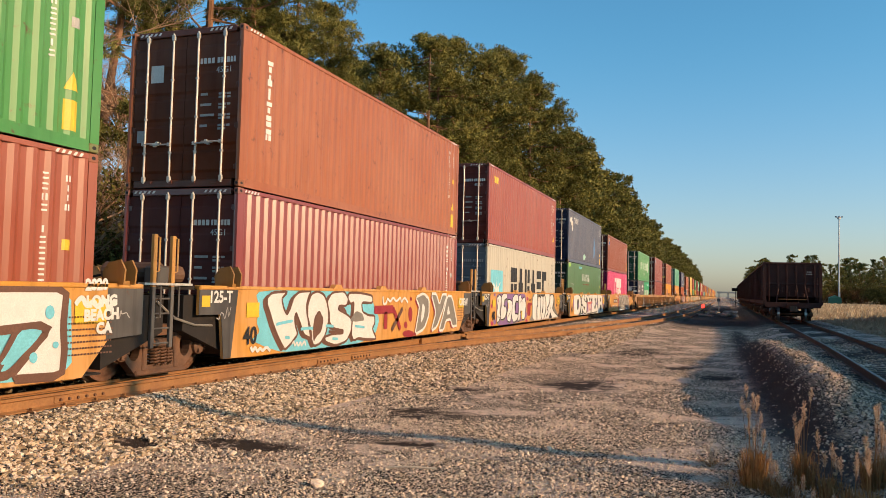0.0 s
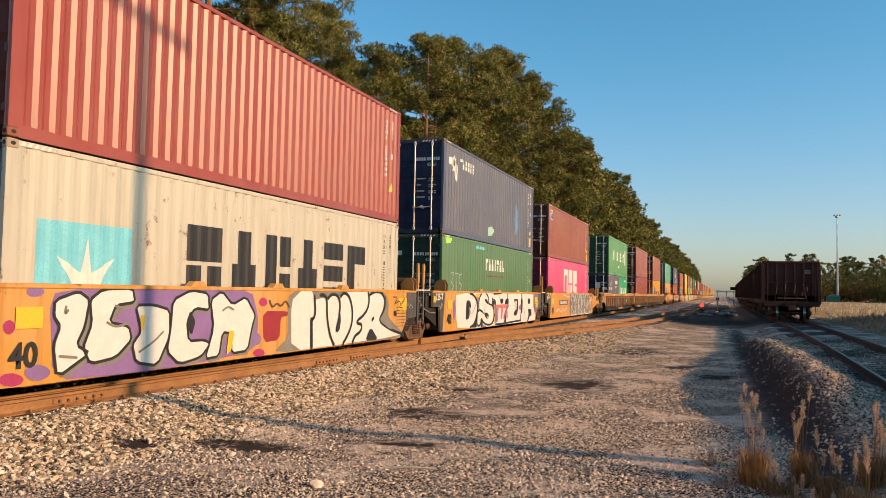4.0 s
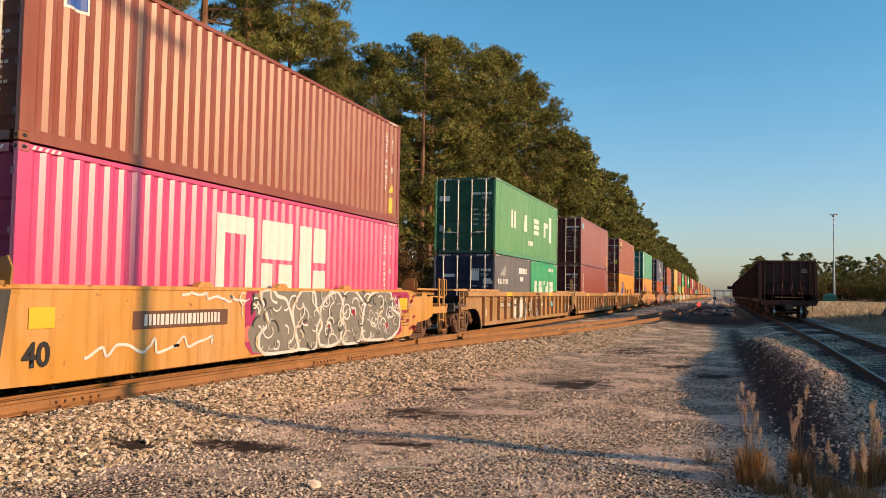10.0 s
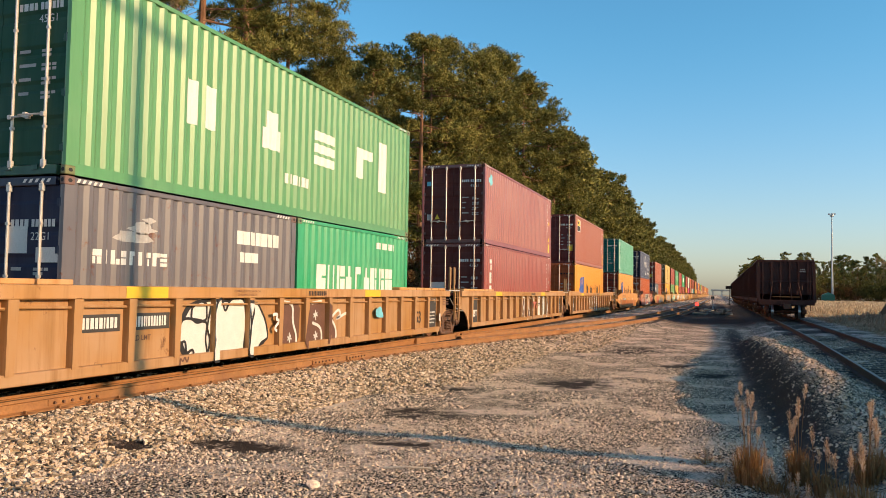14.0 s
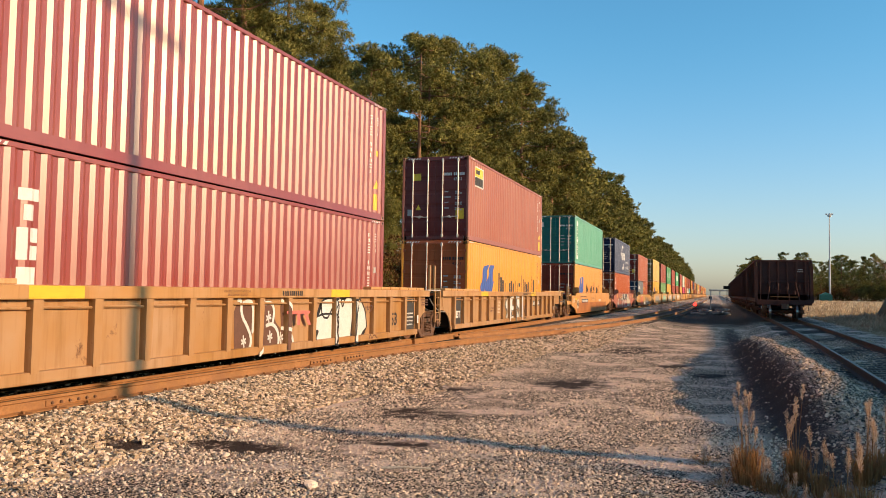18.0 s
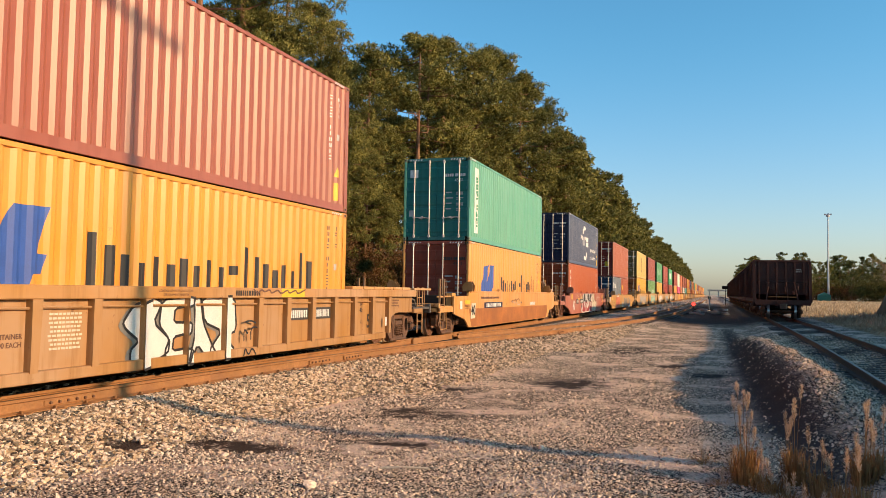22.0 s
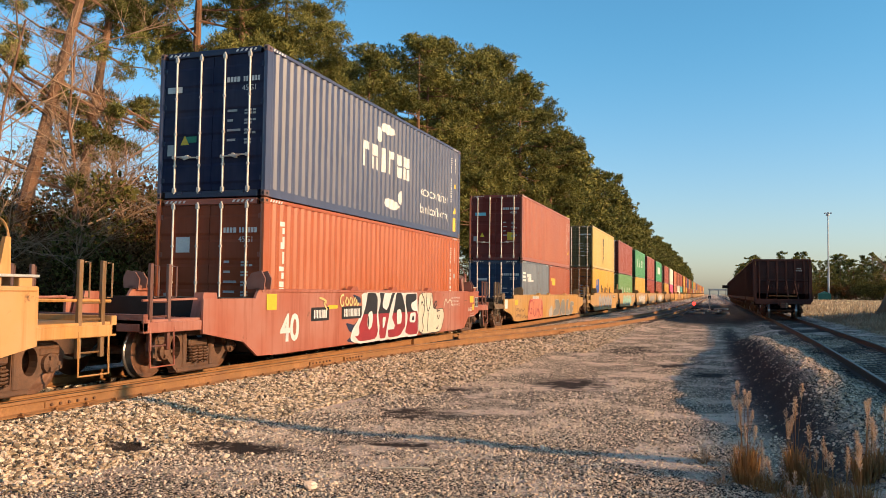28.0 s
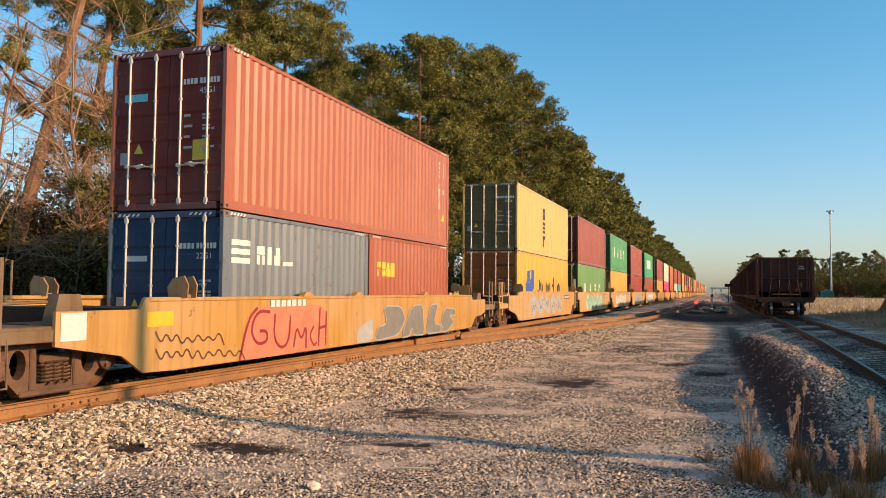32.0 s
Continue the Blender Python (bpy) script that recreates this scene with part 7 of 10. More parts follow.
for pts in ([(-0.55, 0.3), (-0.25, 0.32), (-0.5, 0.0), (-0.25, -0.1), (-0.5, -0.3)], [(-0.15, 0.3), (0.2, 0.3), (0.05, 0.3), (0.03, -0.3)], [(0.55, 0.3), (0.3, 0.25), (0.3, 0.0), (0.55, -0.05), (0.3, -0.35)]):
    bm = bmesh.new()
    for a, b in zip(pts, pts[1:]):
        d = Vector((b[0] - a[0], b[1] - a[1], 0))
        q = Vector((-d.y, d.x, 0)).normalized() * 0.02
        bm.faces.new([bm.verts.new((p[0] + s * q.x, p[1] + s * q.y, 0)) for p, s in ((a, 1), (a, -1), (b, -1), (b, 1))])
    on_side(d_lo, bm, 1.45, 1.42, M_FADED, "chalk_tag", "thin pale scrawl")
on_side(e_lo, rect_bm(ring_letters([[(0, 0.22, 0, 1), (0.78, 1, 0, 1), (0.22, 0.78, 0.80, 1)], CELL_N, CELL_E], 1.62)), 6.1, 1.62, M_WHITE, "logo_mark", "large white block logo")
on_side(e_hi, rect_bm([(-0.21, 0.21, -0.24, 0.24)]), 0.86, 2.1, M_WHITE, "badge", "white framed badge")
ob = on_side(e_hi, poly_bm([[(-0.17, -0.2), (0.17, -0.2), (0.17, 0.2), (-0.17, 0.2)]]), 0.86, 2.1, M_BLUE, "badge", "blue badge field")
ob2 = on_side(e_hi, poly_bm([[(-0.17, 0.02), (0.17, 0.12), (0.17, 0.2), (-0.17, 0.1)]]), 0.86, 2.08, M_YELLOW, "badge", "yellow badge stripe")
for v in ob.data.vertices:
    v.co.x += 0.004
for v in ob2.data.vertices:
    v.co.x += 0.008
for x, w, h, cell in ((2.86, 0.78, 0.72, CELL_U), (5.08, 0.86, 0.72, CELL_A), (7.27, 0.9, 0.72, CELL_S), (9.3, 0.9, 0.72, CELL_C), (10.45, 0.55, 1.25, CELL_B)):
    on_side(f_hi, rect_bm([((a - 0.5) * w, (b - 0.5) * w, (c - 0.5) * h, (d - 0.5) * h) for a, b, c, d in cell]), x, 1.54 if h < 1 else 1.62, M_WHITE, "logo_mark", "big white block mark")
on_side(f_hi, rect_bm(bars(6, 0.14, 0.2, 0.05, 0.3, 4)), 6.1, 0.72, M_WHITE, "small_mark", "small white bars")
for k, (x, y, rx, ry) in enumerate(((0, 0.12, 0.40, 0.10), (0.2, 0.26, 0.28, 0.08), (0.34, 0.38, 0.14, 0.05))):
    on_side(f_lo, poly_bm([blob(0, 0, rx, ry, 60 + k)]), 1.35 + x, 1.75 + y, M_FADED, "logo_wing", "pale wing logo")
on_side(f_lo, rect_bm(ring_letters([CELL_N, CELL_I, CELL_L, CELL_O, CELL_C, CELL_I, CELL_T, CELL_C, CELL_S], 0.20)), 1.35, 1.56, M_WHITE, "logo_mark", "white block logo")
on_side(f_lo, rect_bm(bars(7, 0.2, 0.24, 0.02, 0.2, 4)), 4.75, 2.05, M_WHITE, "small_mark", "white bars")
on_side(f_lo, rect_bm(bars(3, 0.2, 0.18, 0.02, 0.2, 4)), 4.4, 1.7, M_WHITE, "small_mark", "white bars")
on_side(f_lo2, rect_bm([(a, b, c, d) for a, b, c, d in ring_letters([CELL_E, CELL_U, CELL_E, CELL_A, CELL_C, CELL_A, CELL_E, CELL_E, CELL_N], 0.53)]), 2.95, 1.42, M_WHITE, "logo_mark", "white block logo")
on_side(f_lo2, rect_bm(bars(7, 0.12, 0.16, 0.05, 0.2, 9)), 4.6, 2.25, M_WHITE, "small_mark", "white bars")


def crest_logo(c, y, z):
    """A blue leaning crest and a long dark line of blocks."""
    bm = poly_bm([[(-0.9, -0.24), (-0.54, 0.52), (0.09, 0.59), (-0.22, -0.01), (-0.04, 0.0), (0.31, 0.59), (0.88, 0.6), (0.70, 0.0), (0.86, -0.01), (0.79, -0.26), (0.64, -0.26), (0.50, -0.65), (-0.11, -0.64), (-0.33, -0.28), (-0.51, -0.64), (-0.77, -0.64)]])
    bmesh.ops.triangulate(bm, faces=list(bm.faces))
    on_side(c, bm, y, z, M_BLUE, "crest", "blue notched crest")
    hs = [1.0, 0.66, 0.66, 0.66, 0.66, 0.2, 1.0, 0.66, 0.66, 1.0]
    rects, x = [], -3.3
    for k, h in enumerate(hs):
        w = 0.52 if k != 5 else 0.3
        if k == 5:
            rects.append((x, x + w, -0.08, 0.08))
        else:
            rects += [(x, x + 0.16, -0.39, -0.39 + 0.82 * h), (x + w - 0.17, x + w, -0.39, -0.39 + 0.66 * h)]
        x += w + 0.155
    on_side(c, rect_bm(rects), y + 4.85, z - 0.09, M_BLACK, "logo_mark", "long line of dark bars")


crest_logo(h_lo, 2.65, 1.55)
crest_logo(i_lo, 2.6, 1.55)
crest_logo(l_lo, 2.6, 1.55)
on_side(h_hi, rect_bm([(-0.5, 0.5, -0.36, 0.36)]), 1.36, 2.3, M_WHITE, "badge", "white and black badge")
for (x0, x1, y0, y1), mt, dz in (((-0.46, 0.46, 0.0, 0.32), M_YELLOW, 0.004), ((-0.46, 0.46, -0.32, -0.02), M_BLACK, 0.004), ((-0.4, 0.0, 0.1, 0.24), M_BLACK, 0.008)):
    ob = on_side(h_hi, rect_bm([(x0, x1, y0, y1)]), 1.36, 2.3, mt, "badge", "badge field")
    for v in ob.data.vertices:
        v.co.x += dz
on_side(i_hi, rect_bm([(-0.26, 0.26, -1.2, 1.12)]), 0.95, 1.5, M_WHITE, "logo_panel", "upright white panel")
ob = on_side(i_hi, rect_bm([(a * 0.9, b * 0.9, c, d) for a, b, c, d in upright([CELL_O, CELL_O, CELL_N, CELL_C, CELL_E, CELL_A, CELL_N, CELL_C], 0.2)]), 0.95, 2.3, M_GREENP, "logo_mark", "green upright marks")
for v in ob.data.vertices:
    v.co.x += 0.004
for k, (x, y, rx, ry) in enumerate(((6.0, 2.42, 0.5, 0.12), (5.45, 2.2, 0.16, 0.18), (6.3, 0.5, 0.55, 0.13), (6.95, 0.75, 0.14, 0.2))):
    on_side(j_hi, poly_bm([blob(0, 0, rx, ry, 80 + k, 22, 0.12)]), x, y, M_WHITE, "logo_swoosh", "white swoosh")
on_side(j_hi, rect_bm(ring_letters([CELL_C, CELL_N, CELL_A, CELL_C, CELL_O, CELL_N], 0.62)), 6.0, 1.58, M_WHITE, "logo_mark", "white block logo")
on_side(j_hi, text_bm("eco container", 0.44), 9.75, 1.14, M_WHITE, "lettering", "white words")
on_side(j_hi, text_bm("bamboo flooring", 0.38), 9.75, 0.62, M_WHITE, "lettering", "white words")
on_side(j_hi, rect_bm([(-0.13, 0.13, -0.22, 0.22)]), 11.67, 0.4, M_YELLOW, "sticker", "yellow sticker")
on_side(k_lo, rect_bm(ring_letters([CELL_N, CELL_I, CELL_A], 0.34)), 1.55, 1.85, M_WHITE, "logo_mark", "white block logo")
on_side(k_lo, rect_bm(bars(2, 0.14, 0.08, 0.03, 0.1, 2)), 2.25, 1.72, M_WHITE, "logo_mark", "small white bars")
on_side(k_lo, rect_bm([(-0.3, 0.3, 0.12, 0.22), (-0.3, 0.3, -0.04, 0.06), (-0.3, 0.3, -0.2, -0.1)]), 0.62, 1.88, M_WHITE, "logo_mark", "white stripes")
on_side(k_lo2, rect_bm(ring_letters([CELL_T, CELL_O, CELL_A, CELL_B], 0.36)), 1.07, 1.75, M_YELLOW, "logo_mark", "yellow block logo")
on_side(l_hi, rect_bm(upright([CELL_N, CELL_S, CELL_C], 0.55)), 5.6, 2.3, M_BLACK, "logo_mark", "dark block logo")
for c in (m_lo, n_hi):
    for x, cell in ((2.86, CELL_U), (5.08, CELL_A), (7.27, CELL_S), (9.3, CELL_C)):
        on_side(c, rect_bm(ring_letters([cell], 0.8)), x, 1.3 if c is m_lo else 1.54, M_WHITE, "logo_mark", "big white block mark")
on_side(p_hi, rect_bm([(-2.6, 2.6, -0.5, 0.5)]), 6.0, 1.6, M_WHITE, "logo_panel", "white logo block")
on_side(g_hi, poly_bm([blob(0, 0, 0.2, 0.22, 5)]), 0.85, 2.4, M_CYAN, "badge", "small pale blue badge")
# door badges
for c, x, z, w, hh, mt in ((b_hi, -0.62, 2.1, 0.28, 0.32, M_WHITE), (e_hi, -0.85, 1.95, 0.26, 0.26, M_WHITE), (f_hi, -0.82, 2.1, 0.42, 0.2, M_WHITE), (j_lo, -0.6, 2.0, 0.32, 0.3, M_WHITE), (i_hi, -0.85, 2.35, 0.3, 0.28, M_WHITE), (k_hi, -0.7, 2.05, 0.5, 0.14, M_CYAN), (d_hi, -0.62, 2.2, 0.5, 0.13, M_WHITE), (h_hi, -0.7, 2.2, 0.34, 0.24, M_YELLOW), (h_hi, 0.9, 0.9, 0.3, 0.36, M_YELLOW), (k_hi, 0.7, 1.05, 0.34, 0.36, M_YELLOW), (j_hi, -0.5, 1.15, 0.3, 0.12, M_GREENP), (j_hi, -0.88, 2.15, 0.34, 0.12, M_WHITE), (g_lo, -0.55, 1.35, 0.5, 0.24, M_WHITE), (g_hi, -0.95, 2.2, 0.16, 0.16, M_CYAN), (f_lo, -0.6, 1.75, 0.5, 0.12, M_WHITE), (f_lo, 0.42, 1.75, 0.36, 0.36, M_WHITE), (f_lo, 0.95, 1.55, 0.4, 0.2, M_WHITE), (k_lo, -0.6, 1.75, 0.45, 0.1, M_WHITE), (d_lo, -0.4, 2.3, 0.6, 0.14, M_WHITE)):
    on_door(c, rect_bm([(-w / 2, w / 2, -hh / 2, hh / 2)]), x, z, mt, "door_badge", "small badge on the door", 0.0275)

# ---- painted marks on well cars ----
def number_board(u, y, z, w, h, words=None, mat=M_BLACK, n=8, size=0.26, ink=M_WHITE, x=HALF):
    on_car(u, rect_bm([(-w / 2, w / 2, -h / 2, h / 2)]), y, z, mat, "number_board", "dark number panel", 0.010, x)
    if words:
        on_car(u, text_bm(words, size, 0.006), y, z, ink, "lettering", "", 0.014, x)
    else:
        on_car(u, rect_bm(bars(n * 2, w * 0.27 / n, h * 0.62, w * 0.13 / n, 0.4, n)), y, z, ink, "lettering", "illegible number bars", 0.014, x)


for u in (uA, uB, uC, uD, uE):
    on_car(u, text_bm("125-T", 0.27, 0.008), 1.02, 1.30, M_WHITE, "lettering", "white stencilled 125-T", 0.012)
    on_car(u, text_bm("40", 0.42, 0.012), 1.92, 0.62, M_BLACK, "lettering", "black stencilled 40", 0.016)
    on_car(u, rect_bm([(-0.11, 0.11, -0.09, 0.09)]), 0.62, 1.24, M_YELLOW, "plate", "small yellow plate", 0.012)
    for z in (1.05, 0.97, 0.89, 0.81, 0.73, 0.65, 0.57):
        on_car(u, rect_bm(bars(15, 0.035, 0.022, 0.018, 0.4, int(z * 90))), 13.80, z, M_BROWNP, "stencil_line", "small dark stencil bars", 0.016)
    on_car(u, rect_bm([(-0.2, 0.2, -0.13, 0.13)]), 1.98, 1.08, M_YELLOW, "plate", "bright yellow patch", 0.016)
    on_car(u, rect_bm([(-0.28, 0.28, -0.16, 0.16)]), 13.80, 1.12, M_YELLOW, "plate", "bright yellow patch", 0.016)
    scrawl(u, 1.12, 1.05, 0.4, 0.25, 7, M_FADED, 0.008, 0.013)
    scrawl(u, 14.35, 1.1, 0.4, 0.2, 9, M_FADED, 0.008, 0.013)
# first car
fill_in(uA, [(12.15, 1.43), (13.45, 1.45), (13.53, 0.29), (12.21, 0.33)], M_CYAN, 0.004)
letter(uA, [(12.15, 1.4), (12.43, 1.42), (13.37, 1.42), (13.34, 0.94), (13.38, 0.63), (13.35, 0.32), (12.54, 0.35), (12.96, 0.77), (13.14, 0.97), (12.18, 0.91)], M_WHITE, M_BROWNP, 0.09, sharp=True)
fill_in(uA, [(12.52, 0.65), (12.68, 0.91), (12.86, 0.93), (13.02, 0.9), (12.91, 0.77), (12.62, 0.54), (12.42, 0.53)], M_CYAN, 0.02)
stroke(uA, [(12.29, 0.46), (12.54, 0.36), (12.92, 0.74), (13.14, 0.93), (12.68, 0.97), (12.52, 0.69), (12.33, 0.38)], M_BROWNP, 0.055)
fill_in(uA, [(13.19, 1.12), (13.17, 1.06), (13.12, 1.03), (13.06, 1.06), (13.04, 1.12), (13.06, 1.19), (13.11, 1.21), (13.16, 1.19)], M_CYAN, 0.021)
fill_in(uA, [(12.96, 0.58), (12.94, 0.53), (12.9, 0.51), (12.85, 0.54), (12.83, 0.59), (12.85, 0.63), (12.89, 0.65), (12.94, 0.63)], M_CYAN, 0.021)
fill_in(uA, [(13.28, 0.72), (13.26, 0.68), (13.23, 0.67), (13.19, 0.69), (13.18, 0.72), (13.19, 0.75), (13.22, 0.76), (13.26, 0.75)], M_CYAN, 0.021)
stroke(uA, [(13.52, 1.21), (13.63, 1.33), (13.71, 1.17), (13.84, 1.27), (13.9, 1.15), (14.06, 1.29), (14.1, 1.13), (14.23, 1.27)], M_WHITE, 0.035)
for words, y, z in (("2020", 13.92, 0.98), ("LONG", 14.02, 0.76), ("BEACH", 14.02, 0.58), ("CA", 14.06, 0.40)):
    on_car(uA, text_bm(words, 0.20, 0.012), y, z, M_WHITE, "spray_tag", "white sprayed words", 0.020).matrix_basis = pose(0, 0, 0, 2.0)
# second car
fill_in(uB, [(2.06, 1.39), (2.78, 1.44), (4.45, 1.45), (7.02, 1.4), (7.16, 1.09), (7.51, 0.77), (7.28, 0.41), (6.44, 0.26), (5.11, 0.26), (4.1, 0.26), (3.07, 0.27), (2.49, 0.39), (1.97, 0.55), (2.24, 0.68), (2.12, 0.87), (2.22, 1.07)], M_CYAN, 0.004)
letter(uB, [(2.42, 1.28), (2.58, 1.39), (3.17, 1.41), (2.94, 1.28), (3.02, 1.1), (3.15, 0.97), (3.27, 1.1), (3.38, 1.3), (3.58, 1.41), (4.08, 1.43), (3.96, 1.31), (3.89, 1.14), (3.93, 0.94), (4.07, 0.71), (4.16, 0.47), (3.83, 0.55), (3.67, 0.78), (3.49, 1.01), (3.44, 0.91), (3.48, 0.74), (3.59, 0.59), (3.32, 0.41), (3.11, 0.31), (2.99, 0.42), (2.84, 0.58), (2.68, 0.78), (2.55, 1.0), (2.44, 1.16)], M_WHITE, M_BROWNP, 0.042, shade=M_BROWNP, drop=(-0.13, -0.03))
letter(uB, [(3.94, 1.17), (4.08, 1.37), (4.34, 1.43), (4.63, 1.35), (4.81, 1.13), (4.86, 0.82), (4.73, 0.53), (4.52, 0.36), (4.25, 0.31), (4.1, 0.49), (4.02, 0.71), (3.94, 0.96)], M_WHITE, M_BROWNP, 0.042, shade=M_BROWNP, drop=(-0.13, -0.03))
fill_in(uB, [(4.42, 1.05), (4.63, 0.85), (4.53, 0.59), (4.34, 0.51), (4.22, 0.4), (4.17, 0.65), (4.23, 0.91)], M_BROWNP, 0.02)
stroke(uB, [(4.49, 0.89), (4.41, 0.8), (4.5, 0.69), (4.37, 0.62)], M_WHITE, 0.03)
letter(uB, [(4.78, 1.24), (4.97, 1.4), (5.53, 1.44), (5.77, 1.27), (5.68, 1.11), (5.33, 1.12), (5.27, 1.04), (5.7, 0.93), (5.97, 0.82), (5.97, 0.57), (5.73, 0.34), (5.22, 0.27), (4.74, 0.37), (4.69, 0.48), (5.03, 0.53), (5.54, 0.52), (5.55, 0.58), (5.08, 0.64), (4.88, 0.78), (4.88, 0.97), (4.78, 1.13)], M_WHITE, M_BROWNP, 0.042, shade=M_BROWNP, drop=(-0.13, -0.03))
stroke(uB, [(4.87, 0.59), (5.21, 0.54), (5.55, 0.59)], M_BROWNP, 0.03)
fill_in(uB, [(5.27, 1.09), (5.49, 1.12), (5.66, 1.01), (5.7, 0.93), (5.43, 0.97)], M_BROWNP, 0.02)
letter(uB, [(5.77, 1.4), (6.36, 1.4), (7.05, 1.34), (7.06, 1.16), (6.45, 1.19), (6.5, 0.97), (6.85, 0.88), (7.19, 0.87), (7.22, 0.69), (7.07, 0.56), (7.36, 0.3), (6.65, 0.34), (6.35, 0.38), (6.07, 0.33), (5.95, 0.49), (5.98, 0.74), (6.04, 1.02), (6.05, 1.19), (5.87, 1.15), (5.73, 1.27)], M_WHITE, M_BROWNP, 0.042, shade=M_BROWNP, drop=(-0.13, -0.03))
fill_in(uB, [(6.16, 1.0), (6.5, 0.93), (6.63, 0.77), (6.19, 0.75), (5.84, 0.78)], M_GREYP, 0.02)
stroke(uB, [(2.76, 0.8), (3.03, 0.83), (3.36, 0.85)], M_CYAN, 0.03, 0.0225)
stroke(uB, [(3.68, 0.68), (3.92, 0.69), (4.18, 0.68)], M_CYAN, 0.03, 0.0225)
stroke(uB, [(4.72, 0.71), (5.08, 0.69)], M_CYAN, 0.03, 0.0225)
stroke(uB, [(6.12, 0.66), (6.64, 0.61)], M_CYAN, 0.03, 0.0225)
stroke(uB, [(3.09, 0.55), (3.27, 0.53)], M_CYAN, 0.03, 0.0225)
stroke(uB, [(5.03, 0.43), (5.31, 0.41)], M_CYAN, 0.03, 0.0225)
stroke(uB, [(7.16, 1.0), (7.76, 1.0), (8.32, 1.0)], M_REDP, 0.1)
stroke(uB, [(7.85, 0.94), (7.86, 0.52)], M_REDP, 0.1)
stroke(uB, [(8.3, 1.03), (8.56, 0.78), (8.82, 0.48)], M_REDP, 0.07)
stroke(uB, [(8.94, 1.02), (8.61, 0.75), (8.24, 0.48)], M_BROWNP, 0.06)
fill_in(uB, [(9.61, 1.25), (9.59, 1.22), (9.53, 1.2), (9.48, 1.22), (9.45, 1.25), (9.47, 1.29), (9.53, 1.31), (9.58, 1.29)], M_REDP, 0.007)
fill_in(uB, [(9.66, 0.85), (9.63, 0.7), (9.52, 0.64), (9.41, 0.71), (9.36, 0.85), (9.39, 1.0), (9.5, 1.06), (9.61, 0.99)], M_REDP, 0.007)
fill_in(uB, [(9.32, 0.57), (9.29, 0.51), (9.2, 0.49), (9.11, 0.52), (9.07, 0.58), (9.1, 0.65), (9.19, 0.67), (9.28, 0.64)], M_REDP, 0.007)
fill_in(uB, [(9.84, 0.31), (9.72, 0.26), (9.41, 0.26), (9.11, 0.28), (8.98, 0.36), (9.1, 0.43), (9.4, 0.44), (9.71, 0.4)], M_REDP, 0.007)
letter(uB, [(9.84, 1.29), (10.42, 1.41), (10.87, 1.26), (10.9, 0.81), (10.54, 0.43), (9.85, 0.3), (10.04, 0.78), (10.14, 1.05)], M_GREYP, M_WHITE, 0.06, shade=M_REDP, drop=(-0.08, -0.06), sharp=True)
fill_in(uB, [(10.34, 1.15), (10.56, 1.04), (10.48, 0.74), (10.25, 0.59)], M_WHITE, 0.021)
letter(uB, [(11.04, 1.4), (11.46, 1.4), (11.76, 1.08), (11.99, 1.39), (12.43, 1.38), (12.03, 0.9), (11.57, 0.45), (11.09, 0.33), (11.47, 0.86)], M_GREYP, M_WHITE, 0.06, shade=M_REDP, drop=(-0.08, -0.06), sharp=True)
letter(uB, [(12.46, 1.35), (12.89, 1.32), (13.46, 0.43), (12.98, 0.4), (12.78, 0.64), (12.36, 0.61), (12.15, 0.33), (11.75, 0.33), (12.1, 0.78)], M_GREYP, M_WHITE, 0.06, shade=M_REDP, drop=(-0.08, -0.06), sharp=True)
fill_in(uB, [(12.53, 1.07), (12.73, 0.79), (12.43, 0.78)], M_WHITE, 0.021)
stroke(uB, [(7.65, 1.32), (7.68, 1.13), (7.88, 1.15), (7.92, 1.29), (8.11, 1.17), (8.28, 1.32), (8.49, 1.17), (8.77, 1.32), (8.83, 1.14), (9.03, 1.32), (9.28, 1.16)], M_WHITE, 0.03)
stroke(uB, [(3.37, 0.41), (3.43, 0.47), (3.46, 0.35), (3.55, 0.45), (3.6, 0.34), (3.69, 0.45), (3.72, 0.33), (3.84, 0.46), (3.89, 0.35)], M_WHITE, 0.022, 0.023)
stroke(uB, [(1.94, 0.44), (2.01, 0.34), (2.08, 0.44), (2.16, 0.33), (2.24, 0.41), (2.34, 0.33), (2.45, 0.42), (2.59, 0.32)], M_WHITE, 0.03)
on_car(uB, text_bm("CREW", 0.30, 0.012), 14.02, 1.14, M_WHITE, "spray_tag", "white sprayed word", 0.020)
# third car
fill_in(uC, [(2.28, 1.36), (2.82, 1.44), (4.61, 1.47), (6.76, 1.45), (7.02, 0.96), (6.96, 0.38), (5.44, 0.28), (3.73, 0.26), (2.39, 0.29)], M_PURPLEP, 0.004)
letter(uC, [(2.36, 1.29), (2.74, 1.4), (2.94, 1.29), (2.87, 0.94), (2.74, 0.71), (2.98, 0.59), (2.44, 0.32), (2.36, 0.73), (2.46, 0.96), (2.35, 1.09)], M_WHITE, M_BLACK, 0.035, shade=M_GREYP, drop=(0.07, -0.06), sharp=True)
letter(uC, [(2.94, 1.29), (3.17, 1.43), (3.74, 1.45), (3.8, 1.25), (3.42, 1.21), (3.31, 0.98), (3.69, 0.92), (3.76, 0.73), (3.46, 0.5), (2.99, 0.45), (2.85, 0.67), (2.99, 0.97)], M_WHITE, M_BLACK, 0.035, shade=M_GREYP, drop=(0.07, -0.06), sharp=True)
